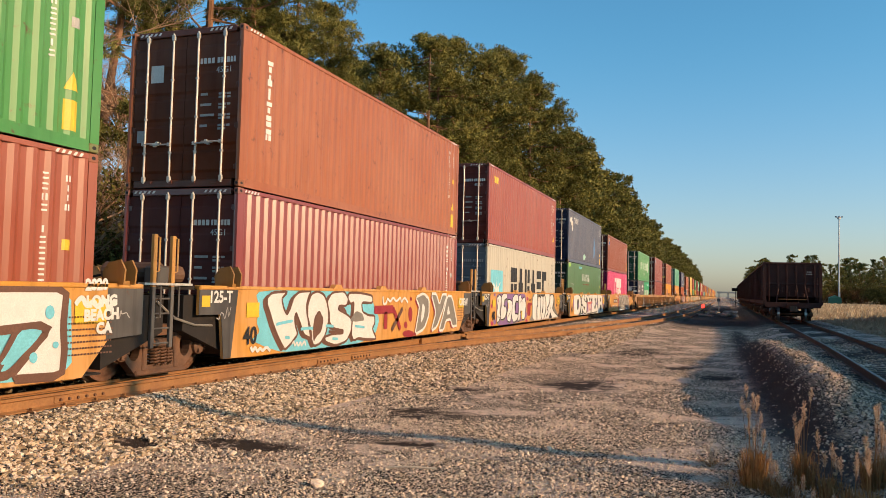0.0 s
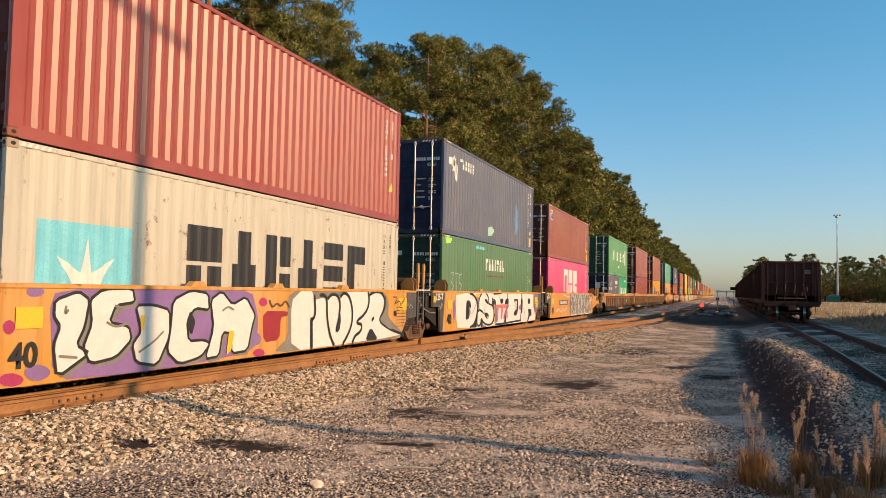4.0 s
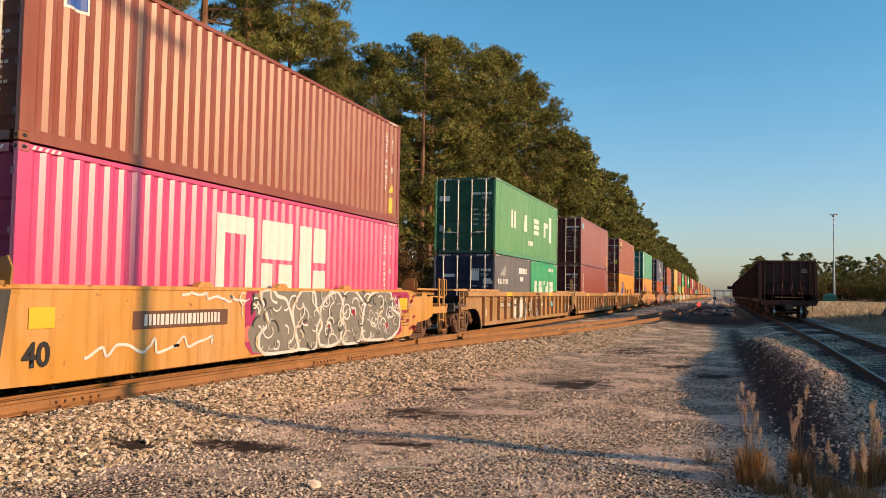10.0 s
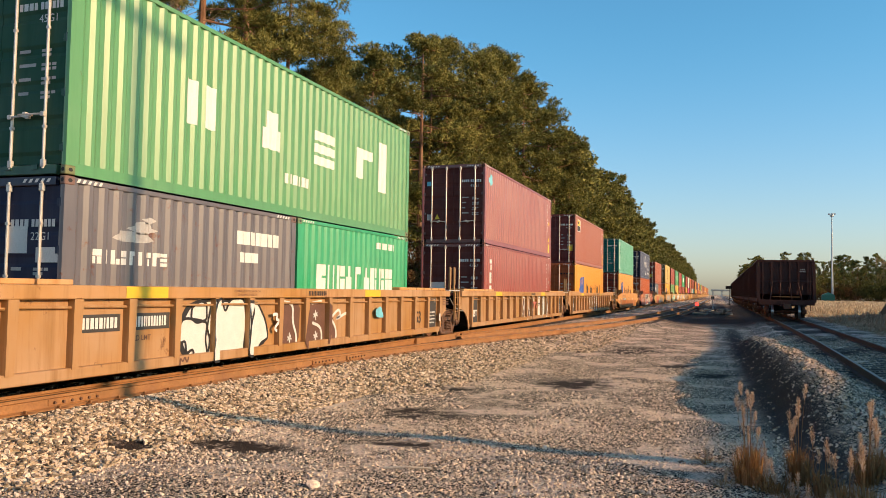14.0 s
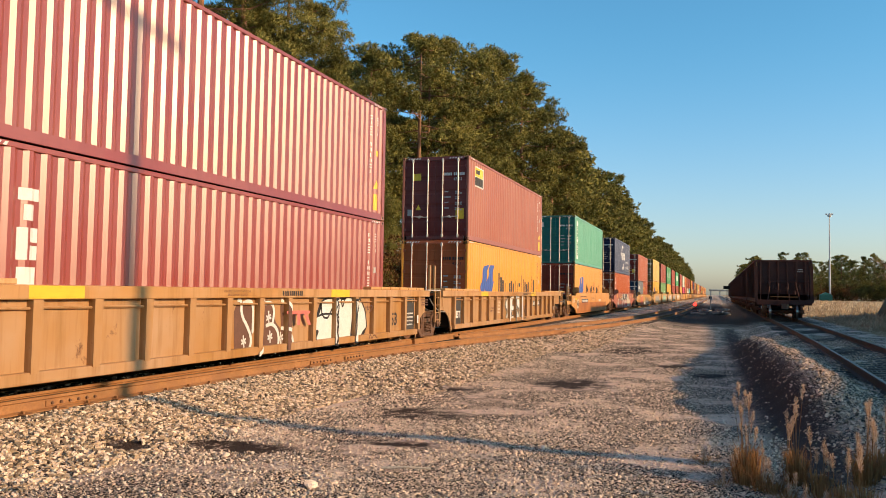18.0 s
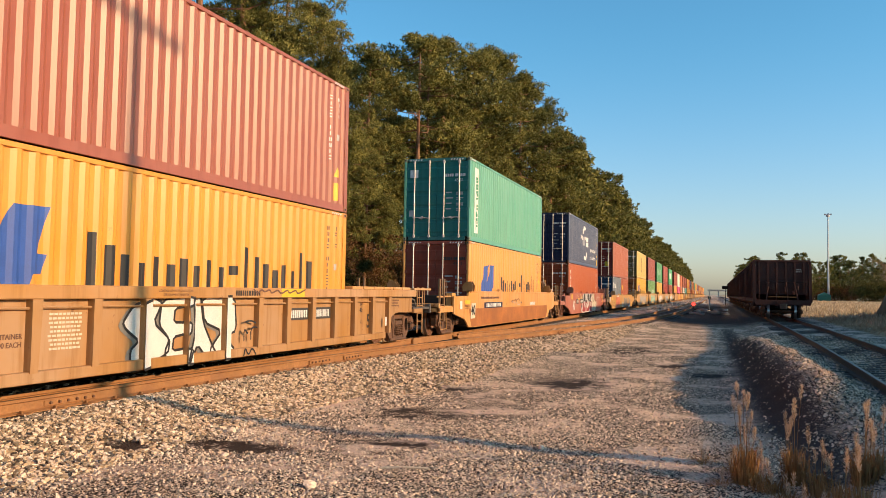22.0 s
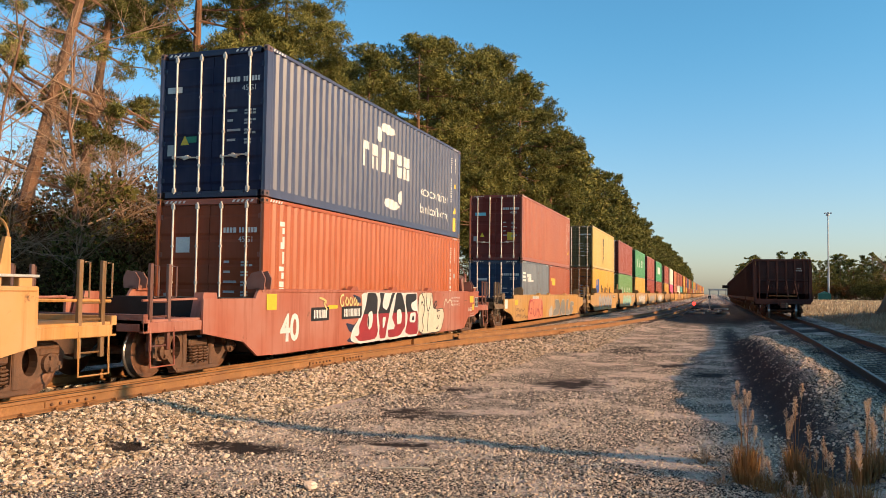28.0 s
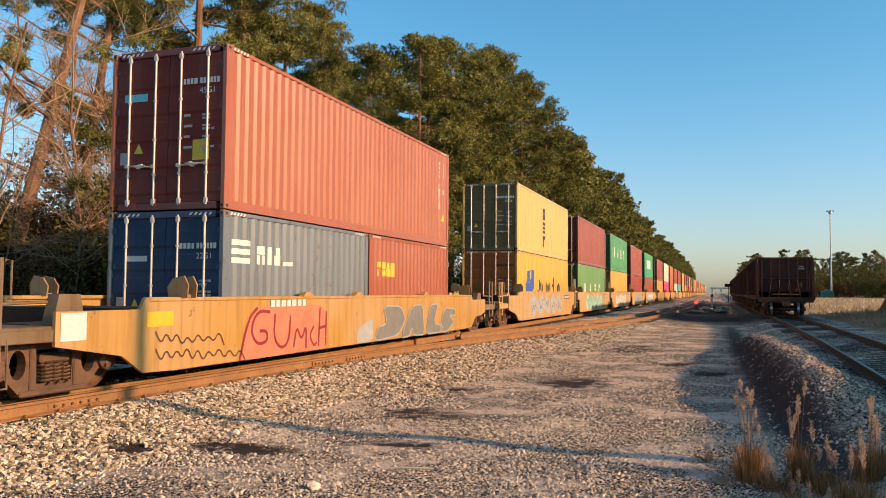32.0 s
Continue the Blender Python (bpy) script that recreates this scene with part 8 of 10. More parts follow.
letter(uC, [(3.81, 1.21), (4.2, 1.21), (4.56, 1.13), (4.58, 0.74), (4.32, 0.32), (3.86, 0.4), (3.77, 0.66), (3.95, 0.84)], M_WHITE, M_BLACK, 0.035, shade=M_GREYP, drop=(0.07, -0.06), sharp=True)
letter(uC, [(4.62, 1.28), (5.06, 1.43), (5.5, 1.38), (5.54, 1.11), (5.17, 1.15), (4.97, 0.96), (5.03, 0.64), (5.42, 0.64), (5.6, 0.57), (5.35, 0.37), (4.82, 0.3), (4.52, 0.51), (4.59, 0.85)], M_WHITE, M_BLACK, 0.035, shade=M_GREYP, drop=(0.07, -0.06), sharp=True)
letter(uC, [(5.56, 1.28), (5.87, 1.42), (6.18, 1.19), (6.58, 1.33), (6.9, 1.0), (6.81, 0.83), (6.68, 0.39), (6.2, 0.37), (6.18, 0.71), (5.92, 0.74), (5.84, 0.35), (5.46, 0.33), (5.67, 0.82)], M_WHITE, M_BLACK, 0.035, shade=M_GREYP, drop=(0.07, -0.06), sharp=True)
fill_in(uC, [(3.92, 1.07), (4.01, 1.07), (4.0, 0.85), (3.93, 0.85)], M_YELLOW, 0.021)
fill_in(uC, [(5.04, 1.12), (5.18, 0.94), (5.1, 0.72), (4.95, 0.9)], M_BLACK, 0.021)
fill_in(uC, [(6.1, 0.76), (6.25, 0.75), (6.18, 0.42), (6.03, 0.36)], M_YELLOW, 0.021)
stroke(uC, [(2.54, 1.22), (2.52, 1.1), (2.58, 1.17)], M_GREYP, 0.018, 0.021)
stroke(uC, [(3.39, 1.21), (3.58, 1.16), (3.43, 1.09)], M_GREYP, 0.018, 0.021)
stroke(uC, [(3.25, 0.99), (3.44, 0.91), (3.69, 0.97)], M_GREYP, 0.018, 0.021)
stroke(uC, [(5.89, 1.09), (6.05, 1.17), (6.23, 1.1)], M_GREYP, 0.018, 0.021)
stroke(uC, [(2.45, 0.59), (2.76, 0.55)], M_GREYP, 0.018, 0.021)
stroke(uC, [(3.9, 0.54), (4.23, 0.68), (4.43, 0.82)], M_GREYP, 0.018, 0.021)
fill_in(uC, [(7.16, 1.07), (8.04, 1.05), (8.02, 0.96), (7.78, 0.94), (7.75, 0.52), (7.2, 0.5)], M_REDP, 0.006)
fill_in(uC, [(2.2, 1.39), (2.17, 1.35), (2.09, 1.33), (1.99, 1.33), (1.93, 1.37), (1.93, 1.41), (1.98, 1.44), (2.08, 1.45), (2.16, 1.43)], M_PURPLEP, 0.0065)
fill_in(uC, [(2.35, 0.4), (2.3, 0.34), (2.18, 0.31), (2.05, 0.33), (1.96, 0.39), (1.95, 0.46), (2.04, 0.5), (2.17, 0.51), (2.3, 0.46)], M_PURPLEP, 0.0065)
fill_in(uC, [(1.95, 0.35), (1.91, 0.3), (1.8, 0.28), (1.68, 0.3), (1.6, 0.35), (1.59, 0.4), (1.67, 0.44), (1.79, 0.44), (1.9, 0.4)], M_MAGP, 0.0065)
fill_in(uC, [(1.79, 0.97), (1.77, 0.92), (1.72, 0.89), (1.67, 0.9), (1.63, 0.95), (1.62, 1.01), (1.66, 1.05), (1.71, 1.06), (1.77, 1.03)], M_MAGP, 0.0065)
fill_in(uC, [(7.29, 1.22), (7.26, 1.17), (7.18, 1.15), (7.09, 1.16), (7.03, 1.2), (7.02, 1.25), (7.08, 1.3), (7.17, 1.31), (7.26, 1.28)], M_MAGP, 0.0065)
fill_in(uC, [(7.26, 0.31), (7.21, 0.27), (7.1, 0.26), (6.97, 0.27), (6.88, 0.31), (6.88, 0.36), (6.96, 0.39), (7.09, 0.4), (7.21, 0.36)], M_MAGP, 0.0065)
fill_in(uC, [(7.12, 0.57), (7.09, 0.5), (6.99, 0.46), (6.87, 0.48), (6.79, 0.55), (6.79, 0.62), (6.86, 0.68), (6.97, 0.69), (7.08, 0.65)], M_PURPLEP, 0.0065)
fill_in(uC, [(8.03, 1.32), (8.29, 1.44), (8.86, 1.47), (9.66, 1.44), (11.13, 1.46), (12.06, 1.47), (12.63, 1.43), (12.9, 1.18), (12.87, 0.86), (13.25, 0.65), (13.96, 0.36), (13.5, 0.27), (10.6, 0.28), (7.51, 0.28), (8.07, 0.55)], M_GREYP, 0.005)
fill_in(uC, [(8.15, 1.24), (8.52, 1.44), (8.92, 1.47), (9.11, 1.26), (9.35, 1.29), (9.55, 1.29), (9.67, 1.27), (9.94, 1.36), (10.14, 1.31), (10.43, 1.42), (11.13, 1.46), (11.66, 1.46), (11.84, 1.41), (12.29, 1.46), (12.65, 1.25), (12.61, 0.99), (12.29, 0.76), (12.68, 0.62), (13.96, 0.35), (12.31, 0.3), (11.6, 0.3), (10.39, 0.29), (8.2, 0.28)], M_WHITE, 0.007)
stroke(uC, [(9.29, 1.35), (9.46, 1.37), (9.6, 1.28), (9.61, 1.0), (9.7, 0.66), (9.84, 0.43), (9.99, 0.29)], M_BLACK, 0.035)
stroke(uC, [(9.63, 1.27), (9.76, 1.36), (9.97, 1.38), (10.17, 1.3), (10.22, 1.13), (10.19, 0.9)], M_BLACK, 0.035)
stroke(uC, [(10.21, 1.31), (10.4, 1.42), (10.65, 1.34), (10.81, 1.12), (10.86, 0.85), (10.76, 0.61), (10.56, 0.42), (10.39, 0.29)], M_BLACK, 0.035)
stroke(uC, [(11.66, 1.46), (11.74, 1.22), (11.64, 1.02), (11.4, 0.88), (11.09, 0.78), (11.11, 0.71), (11.33, 0.7), (11.35, 0.58), (11.19, 0.49), (11.01, 0.46), (10.86, 0.28)], M_BLACK, 0.035)
stroke(uC, [(11.75, 1.37), (12.06, 1.44), (12.44, 1.43), (12.66, 1.25), (12.61, 0.99), (12.3, 0.76), (12.68, 0.61), (13.21, 0.47), (13.96, 0.33)], M_BLACK, 0.035)
fill_in(uC, [(10.22, 1.03), (10.27, 0.8), (10.21, 0.6), (10.09, 0.55), (10.03, 0.62), (10.11, 0.81)], M_BLACK, 0.02)
fill_in(uC, [(11.84, 0.61), (12.29, 0.3), (11.55, 0.3)], M_BLACK, 0.02)
fill_in(uC, [(11.98, 0.86), (12.04, 0.81), (11.93, 0.73), (11.88, 0.78)], M_BLACK, 0.02)
fill_in(uC, [(12.66, 1.39), (12.89, 1.16), (12.86, 0.88), (12.68, 0.69), (13.21, 0.51), (12.99, 0.52), (12.32, 0.75), (12.66, 0.99), (12.71, 1.24)], M_GREYP, 0.0195)
stroke(uC, [(8.95, 0.91), (8.99, 0.27)], M_BLACK, 0.05)
stroke(uC, [(9.05, 1.36), (9.13, 0.96), (8.96, 0.84)], M_BLACK, 0.035)
stroke(uC, [(7.35, 1.27), (7.46, 1.11), (7.61, 1.22), (7.77, 1.13), (7.92, 1.27), (8.09, 1.12)], M_BROWNP, 0.018)
fill_in(uC, [(13.24, 0.96), (13.37, 0.97), (13.42, 0.84), (13.27, 0.83)], M_BLACK, 0.02)
stroke(uC, [(13.16, 1.31), (13.49, 1.31), (13.23, 1.11), (13.61, 1.24), (13.68, 1.07), (13.9, 1.31), (13.96, 1.24), (13.51, 1.04), (13.8, 1.03)], M_BROWNP, 0.015)
# fourth car
fill_in(uD, [(2.75, 0.26), (2.6, 0.8), (2.55, 1.47), (13.2, 1.47), (13.25, 0.9), (13.75, 0.5), (13.7, 0.26)], M_WHITE, 0.006)
fill_in(uD, [(2.33, 1.2), (2.49, 1.2), (2.57, 0.84), (2.42, 0.6), (2.36, 0.6)], M_PURPLEP, 0.008)
fill_in(uD, [(3.63, 1.19), (4.01, 1.19), (4.16, 1.02), (4.12, 0.74), (3.87, 0.58), (3.57, 0.57)], M_BLACK, 0.01)
fill_in(uD, [(3.96, 0.97), (4.13, 0.84), (4.07, 0.64), (3.9, 0.6)], M_PURPLEP, 0.012)
stroke(uD, [(3.96, 0.97), (4.15, 0.82), (3.9, 0.59)], M_WHITE, 0.025)
stroke(uD, [(3.98, 1.42), (4.3, 1.39), (4.61, 1.29), (4.84, 1.11), (4.87, 0.86), (4.69, 0.55), (4.36, 0.34), (4.04, 0.32)], M_BLACK, 0.04)
fill_in(uD, [(4.86, 0.86), (4.9, 0.81), (4.8, 0.34), (4.84, 0.28), (4.04, 0.3), (4.25, 0.33), (4.58, 0.45), (4.76, 0.67)], M_BLACK, 0.01)
fill_in(uD, [(4.69, 1.3), (5.01, 1.28), (4.93, 1.01), (4.86, 1.14)], M_PURPLEP, 0.01)
fill_in(uD, [(4.64, 1.41), (5.33, 1.4), (5.06, 1.28), (4.71, 1.29)], M_YELLOW, 0.009)
stroke(uD, [(5.33, 1.42), (5.06, 1.27), (4.99, 1.01), (5.04, 0.86), (5.37, 0.83), (5.58, 0.74)], M_BLACK, 0.035)
stroke(uD, [(5.05, 0.85), (4.88, 0.82)], M_BLACK, 0.045)
stroke(uD, [(4.88, 0.81), (4.8, 0.34), (5.24, 0.33), (5.33, 0.6), (5.5, 0.46), (5.84, 0.35), (6.45, 0.31), (6.83, 0.41), (7.02, 0.68)], M_BLACK, 0.035)
fill_in(uD, [(5.72, 1.19), (5.88, 1.24), (6.09, 1.17), (6.22, 1.03), (5.94, 1.09)], M_BLACK, 0.012)
fill_in(uD, [(5.69, 0.75), (6.01, 0.76), (6.27, 0.67), (6.22, 0.54), (6.0, 0.54), (5.79, 0.64)], M_BLACK, 0.012)
fill_in(uD, [(6.02, 0.63), (6.22, 0.6), (6.1, 0.54)], M_YELLOW, 0.014)
stroke(uD, [(5.87, 1.43), (6.18, 1.3), (6.21, 1.04), (6.63, 1.03), (6.86, 0.9), (6.93, 0.69)], M_BLACK, 0.03)
fill_in(uD, [(5.34, 0.59), (5.52, 0.44), (5.51, 0.27), (5.26, 0.28)], M_BLACK, 0.012)
fill_in(uD, [(5.55, 0.35), (5.99, 0.26), (5.49, 0.26)], M_PURPLEP, 0.013)
fill_in(uD, [(6.64, 1.29), (6.84, 1.26), (6.97, 1.03), (7.03, 0.72), (7.0, 0.46), (6.78, 0.32), (6.24, 0.28), (6.66, 0.35), (6.91, 0.57), (6.91, 0.88), (6.68, 1.03)], M_BLACK, 0.012)
fill_in(uD, [(6.9, 1.22), (7.08, 1.22), (7.2, 1.08), (7.15, 0.99), (6.97, 1.03)], M_BLACK, 0.013)
fill_in(uD, [(7.77, 1.23), (8.25, 1.24), (8.18, 1.08), (7.98, 1.03), (7.81, 1.09)], M_BLACK, 0.013)
fill_in(uD, [(8.54, 1.2), (8.99, 1.26), (9.02, 1.02), (8.48, 1.02)], M_BLACK, 0.013)
fill_in(uD, [(6.91, 1.03), (7.58, 1.01), (7.52, 0.42), (7.13, 0.33)], M_PURPLEP, 0.013)
stroke(uD, [(6.91, 1.07), (7.02, 0.57), (6.98, 0.26)], M_YELLOW, 0.03, 0.016)
fill_in(uD, [(7.15, 1.01), (9.07, 1.03), (9.02, 0.87), (7.15, 0.89)], M_PINKP, 0.017)
fill_in(uD, [(7.35, 0.89), (7.59, 0.89), (7.42, 0.5), (7.27, 0.51)], M_PINKP, 0.0175)
fill_in(uD, [(7.95, 0.9), (8.2, 0.9), (8.07, 0.46), (7.88, 0.47)], M_PINKP, 0.0175)
fill_in(uD, [(8.51, 1.01), (8.77, 1.03), (8.92, 0.48), (8.73, 0.47)], M_PINKP, 0.018)
fill_in(uD, [(8.81, 1.02), (9.05, 1.02), (8.43, 0.46), (8.22, 0.5)], M_PURPLEP, 0.0185)
stroke(uD, [(6.83, 1.41), (7.43, 1.42), (8.02, 1.45)], M_BLACK, 0.03)
stroke(uD, [(8.83, 1.45), (8.84, 1.22)], M_BLACK, 0.03)
stroke(uD, [(7.46, 1.41), (7.77, 1.21)], M_BLACK, 0.012)
fill_in(uD, [(8.37, 0.36), (8.61, 0.69), (8.7, 0.38), (8.63, 0.28)], M_BLACK, 0.013)
stroke(uD, [(7.13, 0.31), (8.3, 0.3), (9.88, 0.33), (11.01, 0.34)], M_BLACK, 0.035)
fill_in(uD, [(9.85, 1.21), (10.52, 1.22), (10.57, 0.84), (10.32, 0.55), (9.85, 0.57), (9.88, 0.72), (10.08, 0.74), (10.02, 1.05)], M_BLACK, 0.013)
fill_in(uD, [(10.06, 1.14), (10.29, 1.15), (10.29, 0.78), (10.08, 0.77)], M_WHITE, 0.015)
fill_in(uD, [(10.59, 0.89), (11.07, 1.04), (11.14, 0.75), (10.79, 0.78)], M_PURPLEP, 0.015)
stroke(uD, [(11.1, 1.43), (11.17, 1.18), (11.09, 0.75), (10.91, 0.33)], M_BLACK, 0.04)
fill_in(uD, [(11.01, 1.23), (11.32, 1.23), (11.28, 0.62), (11.05, 0.63)], M_BLACK, 0.0125)
fill_in(uD, [(12.21, 1.23), (12.63, 1.22), (12.7, 1.02), (12.28, 0.99)], M_BLACK, 0.013)
fill_in(uD, [(12.3, 0.79), (12.9, 0.77), (12.98, 0.49), (12.61, 0.48), (12.33, 0.26), (12.15, 0.26), (12.43, 0.54)], M_BLACK, 0.013)
fill_in(uD, [(13.38, 1.41), (14.28, 1.45), (14.25, 0.73), (13.56, 0.61)], M_PURPLEP, 0.0065)
fill_in(uD, [(13.67, 1.15), (14.3, 1.18), (14.28, 0.85), (13.76, 0.8)], M_YELLOW, 0.0075)
stroke(uD, [(4.17, 0.74), (4.4, 0.85), (4.59, 0.98), (4.77, 1.17)], M_GREYP, 0.012)
stroke(uD, [(5.79, 1.11), (5.73, 0.92), (5.67, 0.75)], M_GREYP, 0.012)
stroke(uD, [(11.34, 0.89), (11.74, 0.6), (11.81, 0.31)], M_GREYP, 0.012)
# fifth car
number_board(uE, 4.75, 1.0, 2.3, 0.26, None, M_BROWNP, 10)
scrawl(uE, 4.2, 0.62, 2.6, 0.22, 31, M_WHITE, 0.022, 0.014, 16)
scrawl(uE, 5.6, 1.32, 1.9, 0.16, 35, M_WHITE, 0.022, 0.014, 14)
fill_in(uE, [(6.41, 1.45), (6.89, 1.44), (8.51, 1.47), (10.06, 1.47), (11.36, 1.43), (13.36, 1.46), (13.58, 0.91), (13.79, 0.34), (12.15, 0.32), (9.56, 0.32), (7.72, 0.29), (6.47, 0.31)], M_MAGP, 0.004)
fill_in(uE, [(13.01, 1.42), (14.23, 1.47), (14.16, 0.85), (13.11, 1.06)], M_MAGP, 0.0045)
fill_in(uE, [(6.44, 0.82), (6.83, 0.81), (6.77, 0.61), (6.46, 0.52)], M_PINKP, 0.005)
fill_in(uE, [(6.75, 0.28), (6.5, 0.7), (6.8, 1.0), (6.6, 1.38), (7.6, 1.46), (9.0, 1.42), (10.4, 1.46), (12.0, 1.44), (13.0, 1.36), (13.4, 0.9), (13.2, 0.45), (12.0, 0.28), (9.4, 0.27)], M_GREYP, 0.0065)
letter(uE, [(6.93, 1.4), (7.15, 1.47), (7.36, 1.46), (7.48, 1.31), (7.79, 1.27), (7.97, 1.0), (8.06, 0.85), (8.2, 0.59), (8.32, 0.33), (8.0, 0.28), (7.45, 0.31), (7.05, 0.33), (6.91, 0.48), (6.93, 0.68), (7.24, 0.83), (7.09, 1.09), (6.97, 1.26)], M_GREYP, M_WHITE, 0.055, shade=M_YELLOW, drop=(-0.05, 0.0), grow=1.06)
letter(uE, [(8.09, 1.06), (8.25, 1.28), (8.42, 1.45), (8.79, 1.47), (8.94, 1.37), (9.01, 1.07), (9.22, 0.93), (9.03, 0.7), (9.05, 0.3), (8.66, 0.28), (8.34, 0.33), (8.24, 0.62), (8.14, 0.84)], M_GREYP, M_WHITE, 0.055, shade=M_YELLOW, drop=(-0.05, 0.0), grow=1.06)
letter(uE, [(9.26, 1.13), (9.62, 1.34), (9.95, 1.43), (10.2, 1.22), (10.09, 0.93), (10.22, 0.67), (10.12, 0.38), (9.67, 0.28), (9.24, 0.35), (9.16, 0.56), (9.33, 0.72), (9.22, 0.93)], M_GREYP, M_WHITE, 0.055, shade=M_YELLOW, drop=(-0.05, 0.0), grow=1.06)
letter(uE, [(10.26, 1.19), (10.43, 1.45), (10.87, 1.47), (11.16, 1.25), (11.37, 1.13), (11.25, 0.7), (11.13, 0.31), (10.36, 0.31), (10.17, 0.53), (10.34, 0.78)], M_GREYP, M_WHITE, 0.055, shade=M_YELLOW, drop=(-0.05, 0.0), grow=1.06)
letter(uE, [(11.38, 1.01), (11.72, 1.33), (12.09, 1.47), (12.92, 1.44), (13.07, 0.97), (13.53, 0.87), (13.46, 0.5), (12.98, 0.28), (12.08, 0.32), (11.41, 0.35), (11.32, 0.69)], M_GREYP, M_WHITE, 0.055, shade=M_YELLOW, drop=(-0.05, 0.0), grow=1.06)
fill_in(uE, [(10.93, 0.98), (10.87, 0.89), (10.74, 0.9), (10.67, 0.99), (10.73, 1.08), (10.86, 1.08)], M_REDP, 0.022)
fill_in(uE, [(12.82, 0.6), (12.76, 0.52), (12.63, 0.53), (12.56, 0.61), (12.62, 0.69), (12.75, 0.69)], M_REDP, 0.022)
fill_in(uE, [(8.58, 0.79), (8.57, 0.75), (8.53, 0.75), (8.51, 0.79), (8.52, 0.84), (8.56, 0.83)], M_REDP, 0.022)
fill_in(uE, [(9.65, 0.7), (9.63, 0.65), (9.57, 0.65), (9.54, 0.71), (9.57, 0.76), (9.62, 0.76)], M_REDP, 0.022)
fill_in(uE, [(13.47, 1.31), (13.61, 1.36), (13.71, 1.33), (13.54, 1.25)], M_REDP, 0.006)
fill_in(uE, [(13.7, 1.25), (13.85, 1.31), (13.95, 1.27), (13.78, 1.2)], M_REDP, 0.006)
fill_in(uE, [(13.25, 1.0), (13.39, 1.05), (13.49, 1.01), (13.33, 0.94)], M_REDP, 0.006)
fill_in(uE, [(14.51, 0.52), (14.68, 0.57), (14.79, 0.53), (14.6, 0.46)], M_REDP, 0.006)
fill_in(uE, [(14.24, 1.17), (14.4, 1.23), (14.51, 1.19), (14.33, 1.12)], M_REDP, 0.006)
fill_in(uE, [(13.91, 1.12), (14.06, 1.17), (14.16, 1.13), (13.99, 1.06)], M_REDP, 0.006)
fill_in(uE, [(13.38, 1.31), (13.53, 1.36), (13.62, 1.32), (13.46, 1.25)], M_REDP, 0.006)
fill_in(uE, [(13.48, 0.44), (13.63, 0.49), (13.72, 0.44), (13.56, 0.38)], M_REDP, 0.006)
fill_in(uE, [(14.37, 0.52), (14.54, 0.57), (14.64, 0.53), (14.46, 0.46)], M_REDP, 0.006)
fill_in(uE, [(14.3, 1.21), (14.46, 1.26), (14.56, 1.22), (14.38, 1.15)], M_REDP, 0.006)
fill_in(uE, [(13.6, 0.75), (13.75, 0.8), (13.85, 0.76), (13.68, 0.69)], M_REDP, 0.006)
fill_in(uE, [(14.23, 0.48), (14.39, 0.53), (14.49, 0.48), (14.31, 0.42)], M_REDP, 0.006)
fill_in(uE, [(14.41, 1.32), (14.58, 1.38), (14.68, 1.34), (14.5, 1.26)], M_REDP, 0.006)
fill_in(uE, [(14.03, 0.69), (14.19, 0.74), (14.29, 0.7), (14.11, 0.63)], M_REDP, 0.006)
fill_in(uE, [(13.86, 1.23), (14.01, 1.28), (14.11, 1.24), (13.94, 1.17)], M_REDP, 0.006)
fill_in(uE, [(13.8, 1.32), (13.96, 1.38), (14.06, 1.34), (13.88, 1.27)], M_REDP, 0.006)
fill_in(uE, [(14.54, 0.45), (14.71, 0.5), (14.82, 0.45), (14.63, 0.39)], M_REDP, 0.006)
fill_in(uE, [(13.92, 1.09), (14.08, 1.15), (14.18, 1.11), (14.0, 1.04)], M_REDP, 0.006)
fill_in(uE, [(14.48, 0.78), (14.65, 0.83), (14.76, 0.79), (14.57, 0.72)], M_REDP, 0.006)
fill_in(uE, [(14.46, 0.47), (14.62, 0.52), (14.73, 0.48), (14.54, 0.41)], M_REDP, 0.006)
fill_in(uE, [(13.87, 0.97), (14.03, 1.02), (14.13, 0.98), (13.95, 0.91)], M_REDP, 0.006)
fill_in(uE, [(14.01, 0.95), (14.16, 1.0), (14.26, 0.96), (14.09, 0.89)], M_REDP, 0.006)
stroke(uE, [(13.55, 1.14), (13.62, 1.02), (13.75, 1.14), (13.78, 1.02), (13.9, 1.13), (13.96, 1.0), (14.07, 1.13)], M_WHITE, 0.025, 0.01)
swirls(uE, 6.35, 13.55, 0.36, 1.42, 140, 5)
# ribbed cars
RX = HALF - 0.095
for u in (uF, uG, uH):
    on_car(u, text_bm("53", 0.45, 0.01), 17.0 if u is uH else 16.4, 0.72, M_BLACK, "lettering", "black stencilled 53", 0.006, RX)
    on_car(u, text_bm("20\n40", 0.16), 16.45 if u is uH else 16.12, 1.08, M_BLACK, "lettering", "", 0.006, RX)
    on_car(u, rect_bm([(-0.45, 0.45, -0.08, 0.08)]), 5.0, u["top"] - 0.08, M_YELLOW, "plate", "yellow patch on the chord", 0.004, HALF + 0.03)
    on_car(u, rect_bm([(-0.45, 0.45, -0.08, 0.08)]), 13.0, u["top"] - 0.08, M_YELLOW, "plate", "yellow patch on the chord", 0.004, HALF + 0.03)
for u, y, n in ((uF, 4.15, 5), (uF, 5.22, 6), (uH, 13.42, 5), (uH, 14.42, 6)):
    number_board(u, y, 0.98, 0.86, 0.24, None, M_PANEL, n, x=RX)
